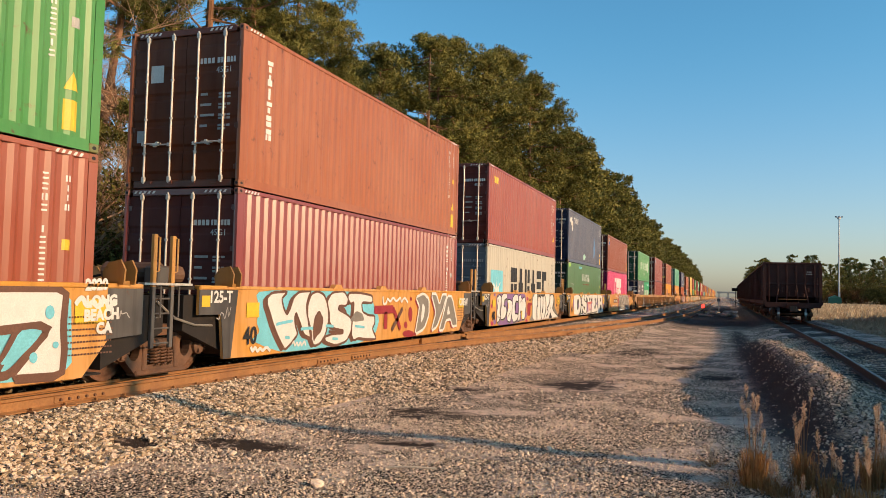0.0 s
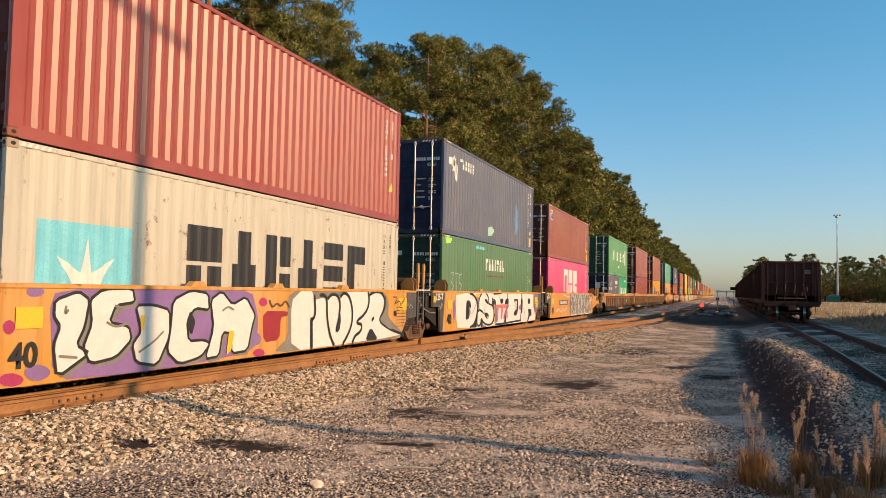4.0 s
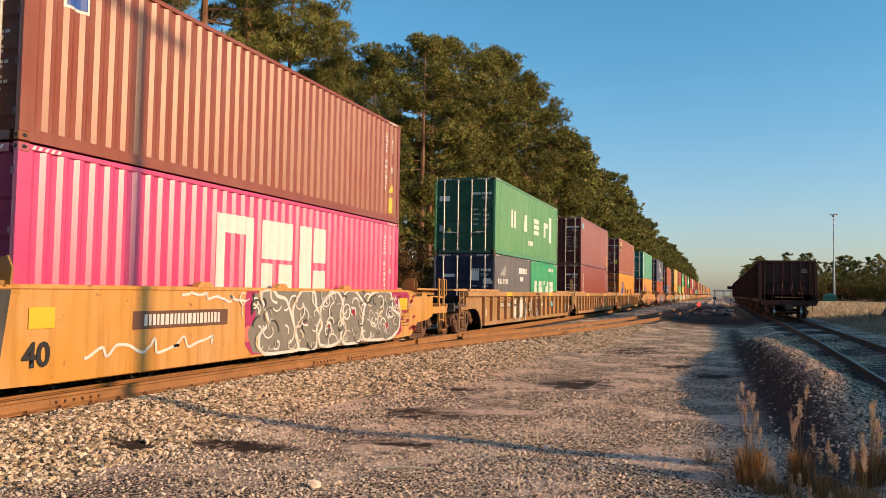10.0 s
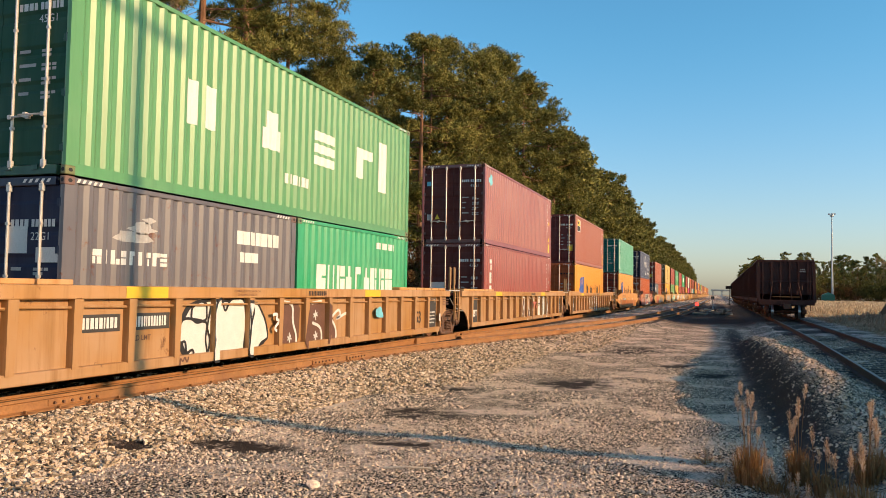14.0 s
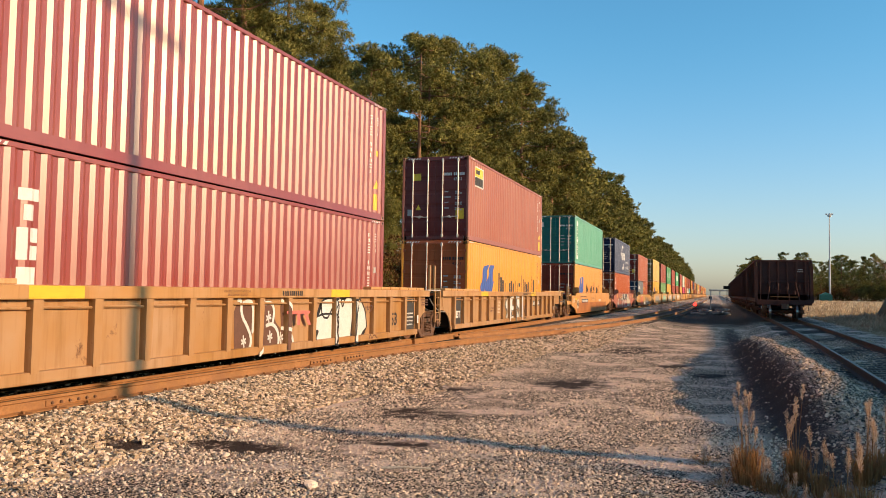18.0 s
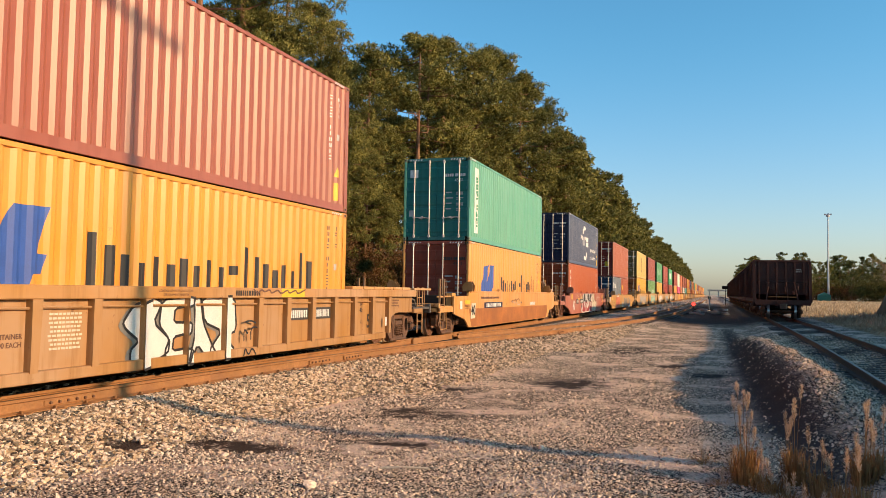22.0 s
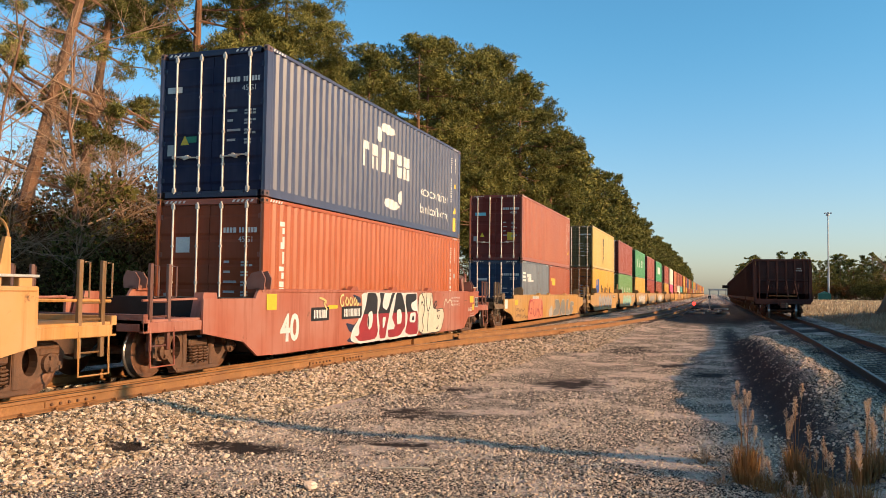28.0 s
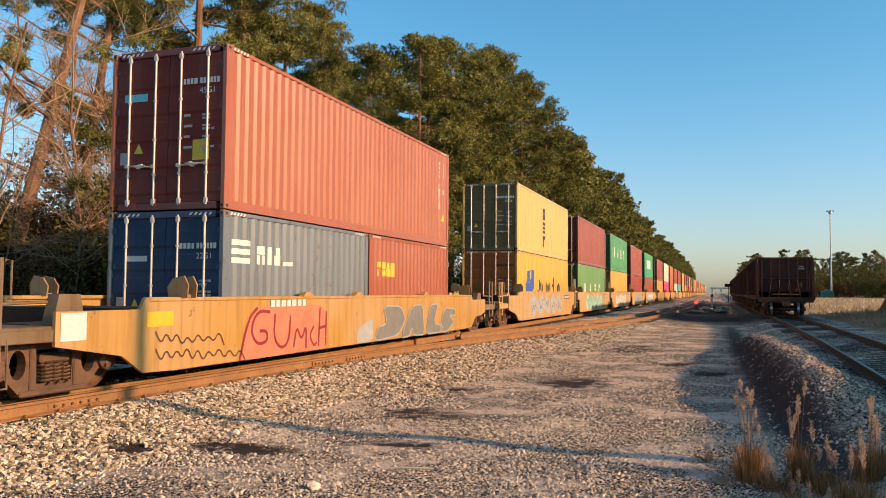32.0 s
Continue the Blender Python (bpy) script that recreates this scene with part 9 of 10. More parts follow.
for words, u, y, z, size in (("20 FT CONTAINER", uH, 6.28, 0.86, 0.088), ("LIMIT 57,500 EACH", uH, 6.28, 0.76, 0.088), ("LD LMT", uF, 5.05, 0.74, 0.11), ("B", uF, 5.62, 0.95, 0.12)):
    on_car(u, text_bm(words, size, 0.002), y, z, M_BROWNP, "lettering", "small dark stencilled words", 0.005, RX)
for u, y in ((uF, 7.6), (uG, 9.0), (uH, 9.4)):
    for k, words in enumerate(("CONTROLLED INTERCHANGE CAR", "SEE EQUIPMENT REGISTER")):
        on_car(u, text_bm(words, 0.052), y, u["top"] - 0.055 - 0.06 * k, M_BROWNP, "lettering", "tiny stencilled words", 0.004, HALF + 0.03)
for u, y in ((uF, 10.2), (uG, 10.9), (uH, 11.4)):
    on_car(u, rect_bm(bars(11, 0.05, 0.09, 0.025, 0.3, 4)), y, u["top"] - 0.085, M_BLACK, "lettering", "reporting mark bars", 0.004, HALF + 0.03)
for k in range(9):
    on_car(uH, rect_bm(bars(8, 0.055, 0.028, 0.014, 0.3, k)), 7.33, 1.12 - 0.055 * k, M_CREAM, "stencil_line", "faded pale stencil bars", 0.004, RX)
for u in (uG, uH):
    on_car(u, poly_bm([[(-0.40, -0.46), (0.40, -0.46), (0.40, 0.44), (-0.40, 0.44)]]), 2.16, 0.82, M_PANEL, "end_panel", "dark grey panel", 0.005, RX)
    on_car(u, text_bm("125T", 0.30, 0.01), 2.16, 0.72, M_WHITE, "lettering", "white stencilled 125T", 0.009, RX)


fill_in(uG, [(12.14, 0.98), (12.28, 1.2), (12.54, 1.28), (13.11, 1.31), (13.89, 1.28), (14.27, 1.22), (14.56, 0.96), (14.66, 0.51), (14.32, 0.3), (13.94, 0.26), (13.17, 0.26), (12.48, 0.26), (12.18, 0.36), (12.02, 0.66)], M_BLACK, 0.004, ribs=True)
fill_in(uG, [(12.25, 0.96), (12.38, 1.16), (12.61, 1.23), (13.12, 1.26), (13.83, 1.23), (14.17, 1.18), (14.43, 0.94), (14.52, 0.54), (14.21, 0.35), (13.87, 0.31), (13.18, 0.31), (12.56, 0.31), (12.29, 0.4), (12.14, 0.67)], M_WHITE, 0.006, ribs=True)
letter(uG, [(12.09, 0.86), (12.44, 0.92), (12.81, 0.91), (12.91, 0.82), (12.83, 0.62), (12.9, 0.38), (12.78, 0.26), (12.47, 0.26), (12.36, 0.42), (12.23, 0.39), (12.14, 0.47), (12.25, 0.61), (12.1, 0.6)], M_WHITE, M_BLACK, 0.036, ribs=True, grow=1.12)
letter(uG, [(12.34, 1.2), (12.51, 1.26), (12.79, 1.28), (12.89, 1.16), (12.74, 1.01), (12.62, 0.89), (12.47, 0.9), (12.37, 0.98)], M_WHITE, M_BLACK, 0.036, ribs=True, grow=1.12)
letter(uG, [(12.91, 0.82), (13.02, 1.16), (13.25, 1.25), (13.33, 1.03), (13.46, 1.25), (13.78, 1.25), (13.8, 0.85), (13.72, 0.36), (13.44, 0.26), (13.23, 0.39), (13.14, 0.26), (12.91, 0.26), (13.02, 0.57)], M_WHITE, M_BLACK, 0.036, ribs=True, grow=1.12)
letter(uG, [(13.91, 0.85), (14.04, 1.18), (14.27, 1.2), (14.52, 0.96), (14.62, 0.6), (14.38, 0.49), (14.28, 0.28), (13.94, 0.26), (13.82, 0.35), (13.92, 0.56)], M_WHITE, M_BLACK, 0.036, ribs=True, grow=1.12)
fill_in(uG, [(9.07, 1.21), (9.67, 1.27), (9.72, 0.9), (9.64, 0.46), (9.5, 0.27), (9.12, 0.3)], M_BROWNP, 0.004, ribs=True)
fill_in(uG, [(9.88, 1.26), (10.31, 1.26), (10.44, 1.13), (10.46, 0.87), (10.69, 0.7), (10.64, 0.31), (9.84, 0.26), (10.01, 0.65), (9.99, 0.98)], M_BROWNP, 0.004, ribs=True)
fill_in(uG, [(10.64, 1.22), (10.89, 1.22), (10.99, 1.02), (11.0, 0.71), (11.16, 0.54), (11.13, 0.3), (10.62, 0.3), (10.69, 0.7)], M_BROWNP, 0.0045, ribs=True)
stroke(uG, [(9.17, 1.28), (9.3, 1.27), (9.3, 1.01), (9.51, 0.8), (9.67, 0.55), (9.52, 0.27)], M_WHITE, 0.035, 0.012, ribs=True)
stroke(uG, [(9.34, 1.21), (9.56, 1.27), (9.69, 1.18), (9.68, 0.67)], M_WHITE, 0.035, 0.012, ribs=True)
stroke(uG, [(9.88, 1.29), (10.02, 1.2), (10.01, 0.65), (9.93, 0.38), (9.74, 0.27)], M_WHITE, 0.035, 0.012, ribs=True)
stroke(uG, [(10.04, 1.2), (10.31, 1.23), (10.42, 1.07), (10.37, 0.84)], M_WHITE, 0.035, 0.012, ribs=True)
stroke(uG, [(10.12, 0.79), (10.37, 0.83), (10.58, 0.67), (10.61, 0.41), (10.47, 0.26)], M_WHITE, 0.035, 0.012, ribs=True)
stroke(uG, [(10.66, 1.27), (10.91, 1.15), (11.0, 0.92), (10.99, 0.68)], M_WHITE, 0.035, 0.012, ribs=True)
stroke(uG, [(10.68, 0.73), (10.99, 0.68), (11.17, 0.47), (11.13, 0.27)], M_WHITE, 0.035, 0.012, ribs=True)
stroke(uG, [(9.32, 0.57), (9.47, 0.51)], M_WHITE, 0.02, 0.013, ribs=True)
stroke(uG, [(9.38, 0.65), (9.41, 0.43)], M_WHITE, 0.02, 0.013, ribs=True)
stroke(uG, [(9.46, 0.59), (9.33, 0.49)], M_WHITE, 0.02, 0.013, ribs=True)
stroke(uG, [(10.13, 0.97), (10.31, 0.92)], M_WHITE, 0.02, 0.013, ribs=True)
stroke(uG, [(10.21, 1.07), (10.23, 0.83)], M_WHITE, 0.02, 0.013, ribs=True)
stroke(uG, [(10.29, 1.0), (10.14, 0.89)], M_WHITE, 0.02, 0.013, ribs=True)
stroke(uG, [(10.19, 0.61), (10.37, 0.55)], M_WHITE, 0.02, 0.013, ribs=True)
stroke(uG, [(10.27, 0.7), (10.29, 0.46)], M_WHITE, 0.02, 0.013, ribs=True)
stroke(uG, [(10.36, 0.64), (10.2, 0.53)], M_WHITE, 0.02, 0.013, ribs=True)
stroke(uG, [(10.57, 0.57), (10.77, 0.51)], M_WHITE, 0.02, 0.013, ribs=True)
stroke(uG, [(10.66, 0.66), (10.69, 0.41)], M_WHITE, 0.02, 0.013, ribs=True)
stroke(uG, [(10.75, 0.6), (10.59, 0.48)], M_WHITE, 0.02, 0.013, ribs=True)
fill_in(uG, [(10.71, 1.06), (11.67, 1.05), (11.65, 0.98), (10.74, 0.99)], M_PINKP, 0.012)
fill_in(uG, [(11.11, 1.0), (11.26, 0.99), (11.25, 0.77), (11.13, 0.77)], M_PINKP, 0.0125)
fill_in(uG, [(11.36, 1.04), (11.49, 1.04), (11.71, 0.76), (11.58, 0.76)], M_PINKP, 0.013)
stroke(uG, [(14.46, 1.22), (14.52, 0.96), (14.67, 1.13), (14.84, 1.08), (14.6, 0.93)], M_BROWNP, 0.015, 0.006)
stroke(uG, [(14.62, 0.3), (14.71, 0.45), (14.8, 0.29), (14.91, 0.43), (15.13, 0.31)], M_BROWNP, 0.015, 0.006)
fill_in(uF, [(5.86, 0.93), (6.06, 1.2), (6.41, 1.3), (7.57, 1.28), (8.1, 1.25), (8.44, 0.83), (8.49, 0.49), (7.62, 0.3), (6.69, 0.26), (6.36, 0.26), (5.9, 0.48)], M_BLACK, 0.004, ribs=True)
fill_in(uF, [(5.98, 0.92), (6.16, 1.16), (6.47, 1.25), (7.52, 1.23), (7.99, 1.2), (8.3, 0.82), (8.35, 0.52), (7.56, 0.35), (6.73, 0.31), (6.43, 0.31), (6.01, 0.51)], M_WHITE, 0.006, ribs=True)
letter(uF, [(5.89, 0.82), (6.02, 0.96), (6.33, 0.93), (6.57, 0.88), (6.53, 0.65), (6.59, 0.42), (6.52, 0.28), (6.31, 0.3), (6.25, 0.52), (6.1, 0.46), (6.07, 0.64), (5.92, 0.61)], M_WHITE, M_BLACK, 0.036, ribs=True, grow=1.12)
letter(uF, [(6.21, 1.16), (6.42, 1.25), (6.55, 1.21), (6.57, 0.97), (6.33, 0.93), (6.2, 1.0)], M_WHITE, M_BLACK, 0.036, ribs=True, grow=1.12)
letter(uF, [(6.65, 0.82), (6.77, 1.23), (7.0, 1.26), (7.1, 1.03), (7.24, 1.24), (7.61, 1.25), (7.69, 0.82), (7.62, 0.32), (7.26, 0.28), (7.1, 0.46), (6.91, 0.27), (6.64, 0.29), (6.75, 0.63)], M_WHITE, M_BLACK, 0.036, ribs=True, grow=1.12)
letter(uF, [(7.79, 0.85), (7.9, 1.15), (8.1, 1.17), (8.36, 0.87), (8.45, 0.58), (8.21, 0.51), (8.11, 0.35), (7.75, 0.31), (7.73, 0.54)], M_WHITE, M_BLACK, 0.036, ribs=True, grow=1.12)
fill_in(uF, [(8.94, 1.18), (9.7, 1.24), (9.66, 0.37), (8.87, 0.27), (8.89, 0.68)], M_BROWNP, 0.004, ribs=True)
fill_in(uF, [(9.92, 1.22), (10.9, 1.21), (10.97, 0.73), (10.8, 0.26), (9.71, 0.26)], M_BROWNP, 0.004, ribs=True)
fill_in(uF, [(11.0, 1.18), (11.17, 0.83), (11.34, 0.57), (11.25, 0.29), (10.95, 0.29)], M_BROWNP, 0.004, ribs=True)
stroke(uF, [(8.98, 1.23), (9.41, 1.2), (9.39, 0.84), (9.57, 0.56), (9.54, 0.26)], M_WHITE, 0.032, 0.012, ribs=True)
stroke(uF, [(8.89, 0.55), (8.95, 0.29)], M_WHITE, 0.032, 0.012, ribs=True)
stroke(uF, [(9.96, 1.29), (10.02, 1.05), (9.95, 0.68)], M_WHITE, 0.032, 0.012, ribs=True)
stroke(uF, [(10.15, 1.19), (10.61, 1.23)], M_WHITE, 0.032, 0.012, ribs=True)
stroke(uF, [(10.21, 0.79), (10.59, 0.7), (10.65, 0.4), (10.47, 0.26)], M_WHITE, 0.032, 0.012, ribs=True)
stroke(uF, [(11.02, 0.88), (11.33, 0.62), (11.27, 0.27)], M_WHITE, 0.032, 0.012, ribs=True)
stroke(uF, [(11.07, 0.88), (11.42, 1.07), (11.53, 0.92), (11.22, 0.82), (11.8, 0.96)], M_WHITE, 0.032, 0.012, ribs=True)
stroke(uF, [(9.21, 0.55), (9.37, 0.5)], M_WHITE, 0.018, 0.013, ribs=True)
stroke(uF, [(9.28, 0.63), (9.3, 0.43)], M_WHITE, 0.018, 0.013, ribs=True)
stroke(uF, [(9.35, 0.58), (9.22, 0.48)], M_WHITE, 0.018, 0.013, ribs=True)
stroke(uF, [(10.25, 0.97), (10.43, 0.93)], M_WHITE, 0.018, 0.013, ribs=True)
stroke(uF, [(10.33, 1.05), (10.35, 0.84)], M_WHITE, 0.018, 0.013, ribs=True)
stroke(uF, [(10.42, 1.0), (10.26, 0.9)], M_WHITE, 0.018, 0.013, ribs=True)
stroke(uF, [(10.27, 0.54), (10.45, 0.49)], M_WHITE, 0.018, 0.013, ribs=True)
stroke(uF, [(10.35, 0.62), (10.37, 0.41)], M_WHITE, 0.018, 0.013, ribs=True)
stroke(uF, [(10.44, 0.57), (10.29, 0.47)], M_WHITE, 0.018, 0.013, ribs=True)
stroke(uF, [(8.5, 1.0), (8.68, 1.01), (8.61, 0.91), (8.76, 0.88), (8.55, 0.74), (8.66, 0.69)], M_WHITE, 0.03, 0.012)
stroke(uF, [(5.82, 0.28), (5.82, 0.41), (5.89, 0.32), (5.93, 0.42), (5.99, 0.3), (6.03, 0.4)], M_BROWNP, 0.015, 0.006)
fill_in(uF, [(13.22, 0.99), (13.54, 1.1), (13.75, 0.8), (13.29, 0.82)], M_CYAN, 0.006)
letter(uH, [(8.4, 0.96), (8.59, 1.18), (9.0, 1.3), (9.2, 1.22), (9.02, 0.94), (9.39, 0.69), (9.36, 0.49), (8.75, 0.28), (8.58, 0.27), (8.56, 0.58), (8.73, 0.7), (8.46, 0.87)], M_WHITE, M_BLACK, 0.034, shade=M_GREYP, drop=(-0.09, -0.03), sharp=True, ribs=True, grow=1.06)
letter(uH, [(9.23, 1.26), (9.83, 1.31), (9.84, 1.17), (9.53, 1.13), (9.51, 0.93), (9.81, 0.92), (9.79, 0.75), (9.52, 0.72), (9.49, 0.52), (9.87, 0.54), (9.78, 0.3), (9.37, 0.37), (9.33, 0.53), (9.42, 0.69), (9.18, 0.9)], M_WHITE, M_BLACK, 0.034, shade=M_GREYP, drop=(-0.09, -0.03), sharp=True, ribs=True, grow=1.06)
letter(uH, [(9.86, 1.29), (10.16, 1.33), (10.25, 0.9), (10.53, 0.5), (10.74, 0.26), (10.43, 0.27), (10.12, 0.57), (9.99, 0.3), (9.78, 0.3), (9.93, 0.79)], M_WHITE, M_BLACK, 0.034, shade=M_GREYP, drop=(-0.09, -0.03), sharp=True, ribs=True, grow=1.06)
letter(uH, [(10.23, 1.29), (11.13, 1.31), (11.2, 0.74), (10.88, 0.66), (11.18, 0.42), (10.98, 0.26), (10.66, 0.32), (10.46, 0.46), (10.79, 0.75), (10.32, 0.9)], M_WHITE, M_BLACK, 0.034, shade=M_GREYP, drop=(-0.09, -0.03), sharp=True, ribs=True, grow=1.06)
stroke(uH, [(11.37, 0.89), (11.54, 0.91), (11.72, 0.86)], M_BLACK, 0.016, 0.006)
stroke(uH, [(11.34, 0.55), (11.33, 0.78), (11.46, 0.68)], M_BLACK, 0.016, 0.006)
stroke(uH, [(11.56, 0.56), (11.55, 0.79), (11.77, 0.78)], M_BLACK, 0.016, 0.006)
stroke(uH, [(11.35, 0.29), (11.39, 0.45), (11.5, 0.28), (11.61, 0.44), (11.75, 0.29)], M_BLACK, 0.016, 0.006)
stroke(uH, [(11.56, 1.47), (11.7, 1.38), (11.83, 1.47), (11.93, 1.41), (12.12, 1.47), (12.17, 1.38), (12.41, 1.47), (12.52, 1.37), (12.77, 1.47), (12.83, 1.38), (13.09, 1.47), (13.15, 1.37), (13.48, 1.47)], M_BROWNP, 0.016, 0.004, x=HALF + 0.032)
for u in (uF, uG, uH):
    for k in range(3):
        on_car(u, rect_bm(bars(9, 0.045, 0.035, 0.02, 0.4, 30 + k)), u["len"] - 0.9, 1.22 - 0.07 * k, M_BROWNP, "stencil_line", "small dark stencil bars", 0.006, RX)
    on_car(u, rect_bm([(-0.05, 0.05, -0.11, 0.11)]), 1.76, 0.75, M_WHITE, "plate", "white reflector plate", 0.004, HALF + 0.015)
    on_car(u, rect_bm([(-0.05, 0.05, -0.11, 0.11)]), u["len"] - 1.73, 0.7, M_WHITE, "plate", "white reflector plate", 0.004, HALF + 0.015)
for u in (uF, uG):
    on_car(u, poly_bm([[(-0.38, -0.45), (0.40, -0.45), (0.40, 0.44), (-0.38, 0.44)]]), 17.46, 0.82, M_PANEL, "end_panel", "dark grey panel", 0.005, RX)
    on_car(u, text_bm("8", 0.13), 17.2, 1.18, M_WHITE, "lettering", "", 0.009, RX)
    on_car(u, text_bm("53", 0.13), 17.72, 1.18, M_WHITE, "lettering", "", 0.009, RX)
    for k in range(4):
        on_car(u, rect_bm(bars(9, 0.045, 0.035, 0.02, 0.4, 60 + k)), 17.46, 0.86 - 0.1 * k, M_WHITE, "stencil_line", "small white stencil bars", 0.009, RX)
# I
on_car(uI, poly_bm([[(1.62, 0.28), (14.2, 0.28), (14.5, 0.55), (14.5, 0.86), (1.30, 0.90), (1.42, 0.55)]]), 0, 0, M_RUSTY, "lower_side", "rust-brown grimy lower side", 0.004)
number_board(uI, 4.46, 0.99, 2.58, 0.21, None, M_NAVYP, 6)
on_car(uI, poly_bm([[(-0.30, -0.26), (0.22, -0.26), (0.32, 0.26), (-0.20, 0.26)]]), 1.78, 0.82, M_CREAM, "plate", "tan stencil patch", 0.008)
on_car(uI, text_bm("40", 0.46, 0.014), 1.78, 0.82, M_BLACK, "lettering", "black stencilled 40", 0.012)
on_car(uI, rect_bm([(-0.30, 0.30, -0.06, 0.06)]), 1.12, 1.12, M_YELLOW, "plate", "bright yellow strip", 0.008)
on_car(uI, rect_bm([(-0.13, 0.13, -0.13, 0.13)]), 0.39, 1.03, M_WHITE, "plate", "white sticker", 0.008)
on_car(uI, rect_bm(bars(26, 0.075, 0.07, 0.025, 0.4, 9)), 4.0, 1.26, M_BROWNP, "stencil_line", "line of small dark stencil bars", 0.006)
on_car(uI, rect_bm(bars(7, 0.12, 0.14, 0.04, 0.4, 12)), 11.2, 0.98, M_WHITE, "lettering", "small white bars", 0.008)
scrawl(uI, 8.1, 1.12, 1.9, 0.22, 63, M_BROWNP, 0.014, 0.008, 16)
scrawl(uI, 8.1, 1.02, 1.7, 0.14, 64, M_FADED, 0.012, 0.009, 14)
for k in range(3):
    on_car(uI, rect_bm(bars(12, 0.03, 0.025, 0.012, 0.4, 20 + k)), 1.12, 1.02 - 0.05 * k, M_BROWNP, "stencil_line", "small dark stencil bars", 0.008)
# J
on_car(uJ, text_bm("40", 0.72, 0.02), 2.45, 0.72, M_WHITE, "lettering", "white stencilled 40", 0.008)
number_board(uJ, 3.7, 0.98, 0.8, 0.28, None, M_BLACK, 4)
number_board(uJ, 5.25, 0.98, 1.05, 0.28, None, M_BLACK, 6)
on_car(uJ, rect_bm([(-0.18, 0.18, -0.15, 0.15)]), 1.75, 1.25, M_YELLOW, "plate", "yellow patch", 0.008)
fill_in(uJ, [(5.25, 1.4), (5.7, 1.32), (5.73, 1.2), (5.61, 1.15)], M_NAVYP, 0.006)
fill_in(uJ, [(4.92, 0.76), (5.38, 0.69), (5.57, 0.78), (5.44, 0.58), (5.15, 0.53)], M_NAVYP, 0.006)
fill_in(uJ, [(4.98, 0.34), (5.2, 0.43), (5.54, 0.33), (5.5, 0.27)], M_NAVYP, 0.006)
fill_in(uJ, [(5.75, 1.43), (6.82, 1.47), (8.64, 1.47), (9.44, 1.45), (9.51, 0.89), (9.44, 0.29), (8.3, 0.26), (6.57, 0.26), (5.45, 0.27), (5.18, 0.36), (5.29, 0.59), (5.62, 0.81), (5.82, 1.09)], M_WHITE, 0.007)
letter(uJ, [(6.07, 1.39), (6.49, 1.43), (6.65, 1.26), (6.63, 0.87), (6.73, 0.6), (6.57, 0.35), (6.12, 0.26), (5.7, 0.26), (5.41, 0.49), (5.69, 0.51), (5.65, 0.67), (5.83, 0.87), (6.0, 1.12)], M_REDP, M_WHITE, 0.05, tip=M_BLACK, sharp=True, grow=1.14)
fill_in(uJ, [(6.14, 0.95), (6.34, 1.0), (6.42, 0.85), (6.35, 0.62), (6.19, 0.54), (6.06, 0.68)], M_WHITE, 0.021)
fill_in(uJ, [(6.14, 0.9), (6.2, 0.78), (6.16, 0.6), (6.08, 0.7)], M_BLACK, 0.022)
letter(uJ, [(6.82, 1.43), (7.17, 1.45), (7.02, 1.09), (7.28, 1.01), (7.53, 1.41), (7.78, 1.43), (7.48, 1.0), (7.3, 0.6), (7.21, 0.31), (6.87, 0.32), (6.8, 0.6), (6.72, 0.91), (6.89, 1.18)], M_REDP, M_WHITE, 0.05, tip=M_BLACK, sharp=True, grow=1.14)
fill_in(uJ, [(7.0, 0.82), (7.23, 0.83), (7.14, 0.61), (7.01, 0.54)], M_WHITE, 0.021)
letter(uJ, [(7.89, 1.39), (8.25, 1.41), (8.5, 1.01), (8.52, 0.57), (8.15, 0.34), (7.44, 0.33), (7.4, 0.56), (7.85, 0.57), (7.63, 0.79), (7.76, 1.03)], M_REDP, M_WHITE, 0.05, tip=M_BLACK, sharp=True, grow=1.14)
fill_in(uJ, [(7.94, 0.97), (8.16, 1.02), (8.31, 0.85), (8.25, 0.63), (7.95, 0.61)], M_WHITE, 0.021)
letter(uJ, [(8.6, 1.36), (9.35, 1.38), (9.36, 1.18), (8.98, 1.09), (9.07, 0.98), (9.46, 0.94), (9.48, 0.33), (8.85, 0.31), (8.56, 0.44), (8.75, 0.78), (8.57, 1.14)], M_REDP, M_WHITE, 0.05, tip=M_BLACK, sharp=True, grow=1.14)
fill_in(uJ, [(8.91, 0.89), (9.33, 0.9), (9.3, 0.62), (8.84, 0.64)], M_WHITE, 0.021)
fill_in(uJ, [(9.08, 0.81), (9.2, 0.8), (9.18, 0.68), (9.0, 0.69)], M_BLACK, 0.022)
letter(uJ, [(9.58, 1.36), (9.8, 1.43), (10.23, 1.47), (10.68, 1.46), (10.75, 1.05), (11.07, 0.94), (11.63, 0.98), (11.81, 0.76), (11.54, 0.35), (11.32, 0.28), (9.62, 0.26), (9.51, 0.89)], M_CREAM, M_BLACK, 0.018)
stroke(uJ, [(9.8, 1.41), (10.05, 1.21), (10.01, 0.88), (9.83, 0.69), (9.98, 0.44), (9.8, 0.31)], M_BLACK, 0.018, 0.021)
stroke(uJ, [(9.73, 1.07), (9.81, 1.22), (9.94, 1.07)], M_BLACK, 0.018, 0.021)
stroke(uJ, [(10.13, 1.43), (10.25, 0.92), (10.4, 0.91), (10.54, 1.16), (10.58, 1.43)], M_BLACK, 0.018, 0.021)
stroke(uJ, [(10.35, 0.86), (10.28, 0.33)], M_BLACK, 0.018, 0.021)
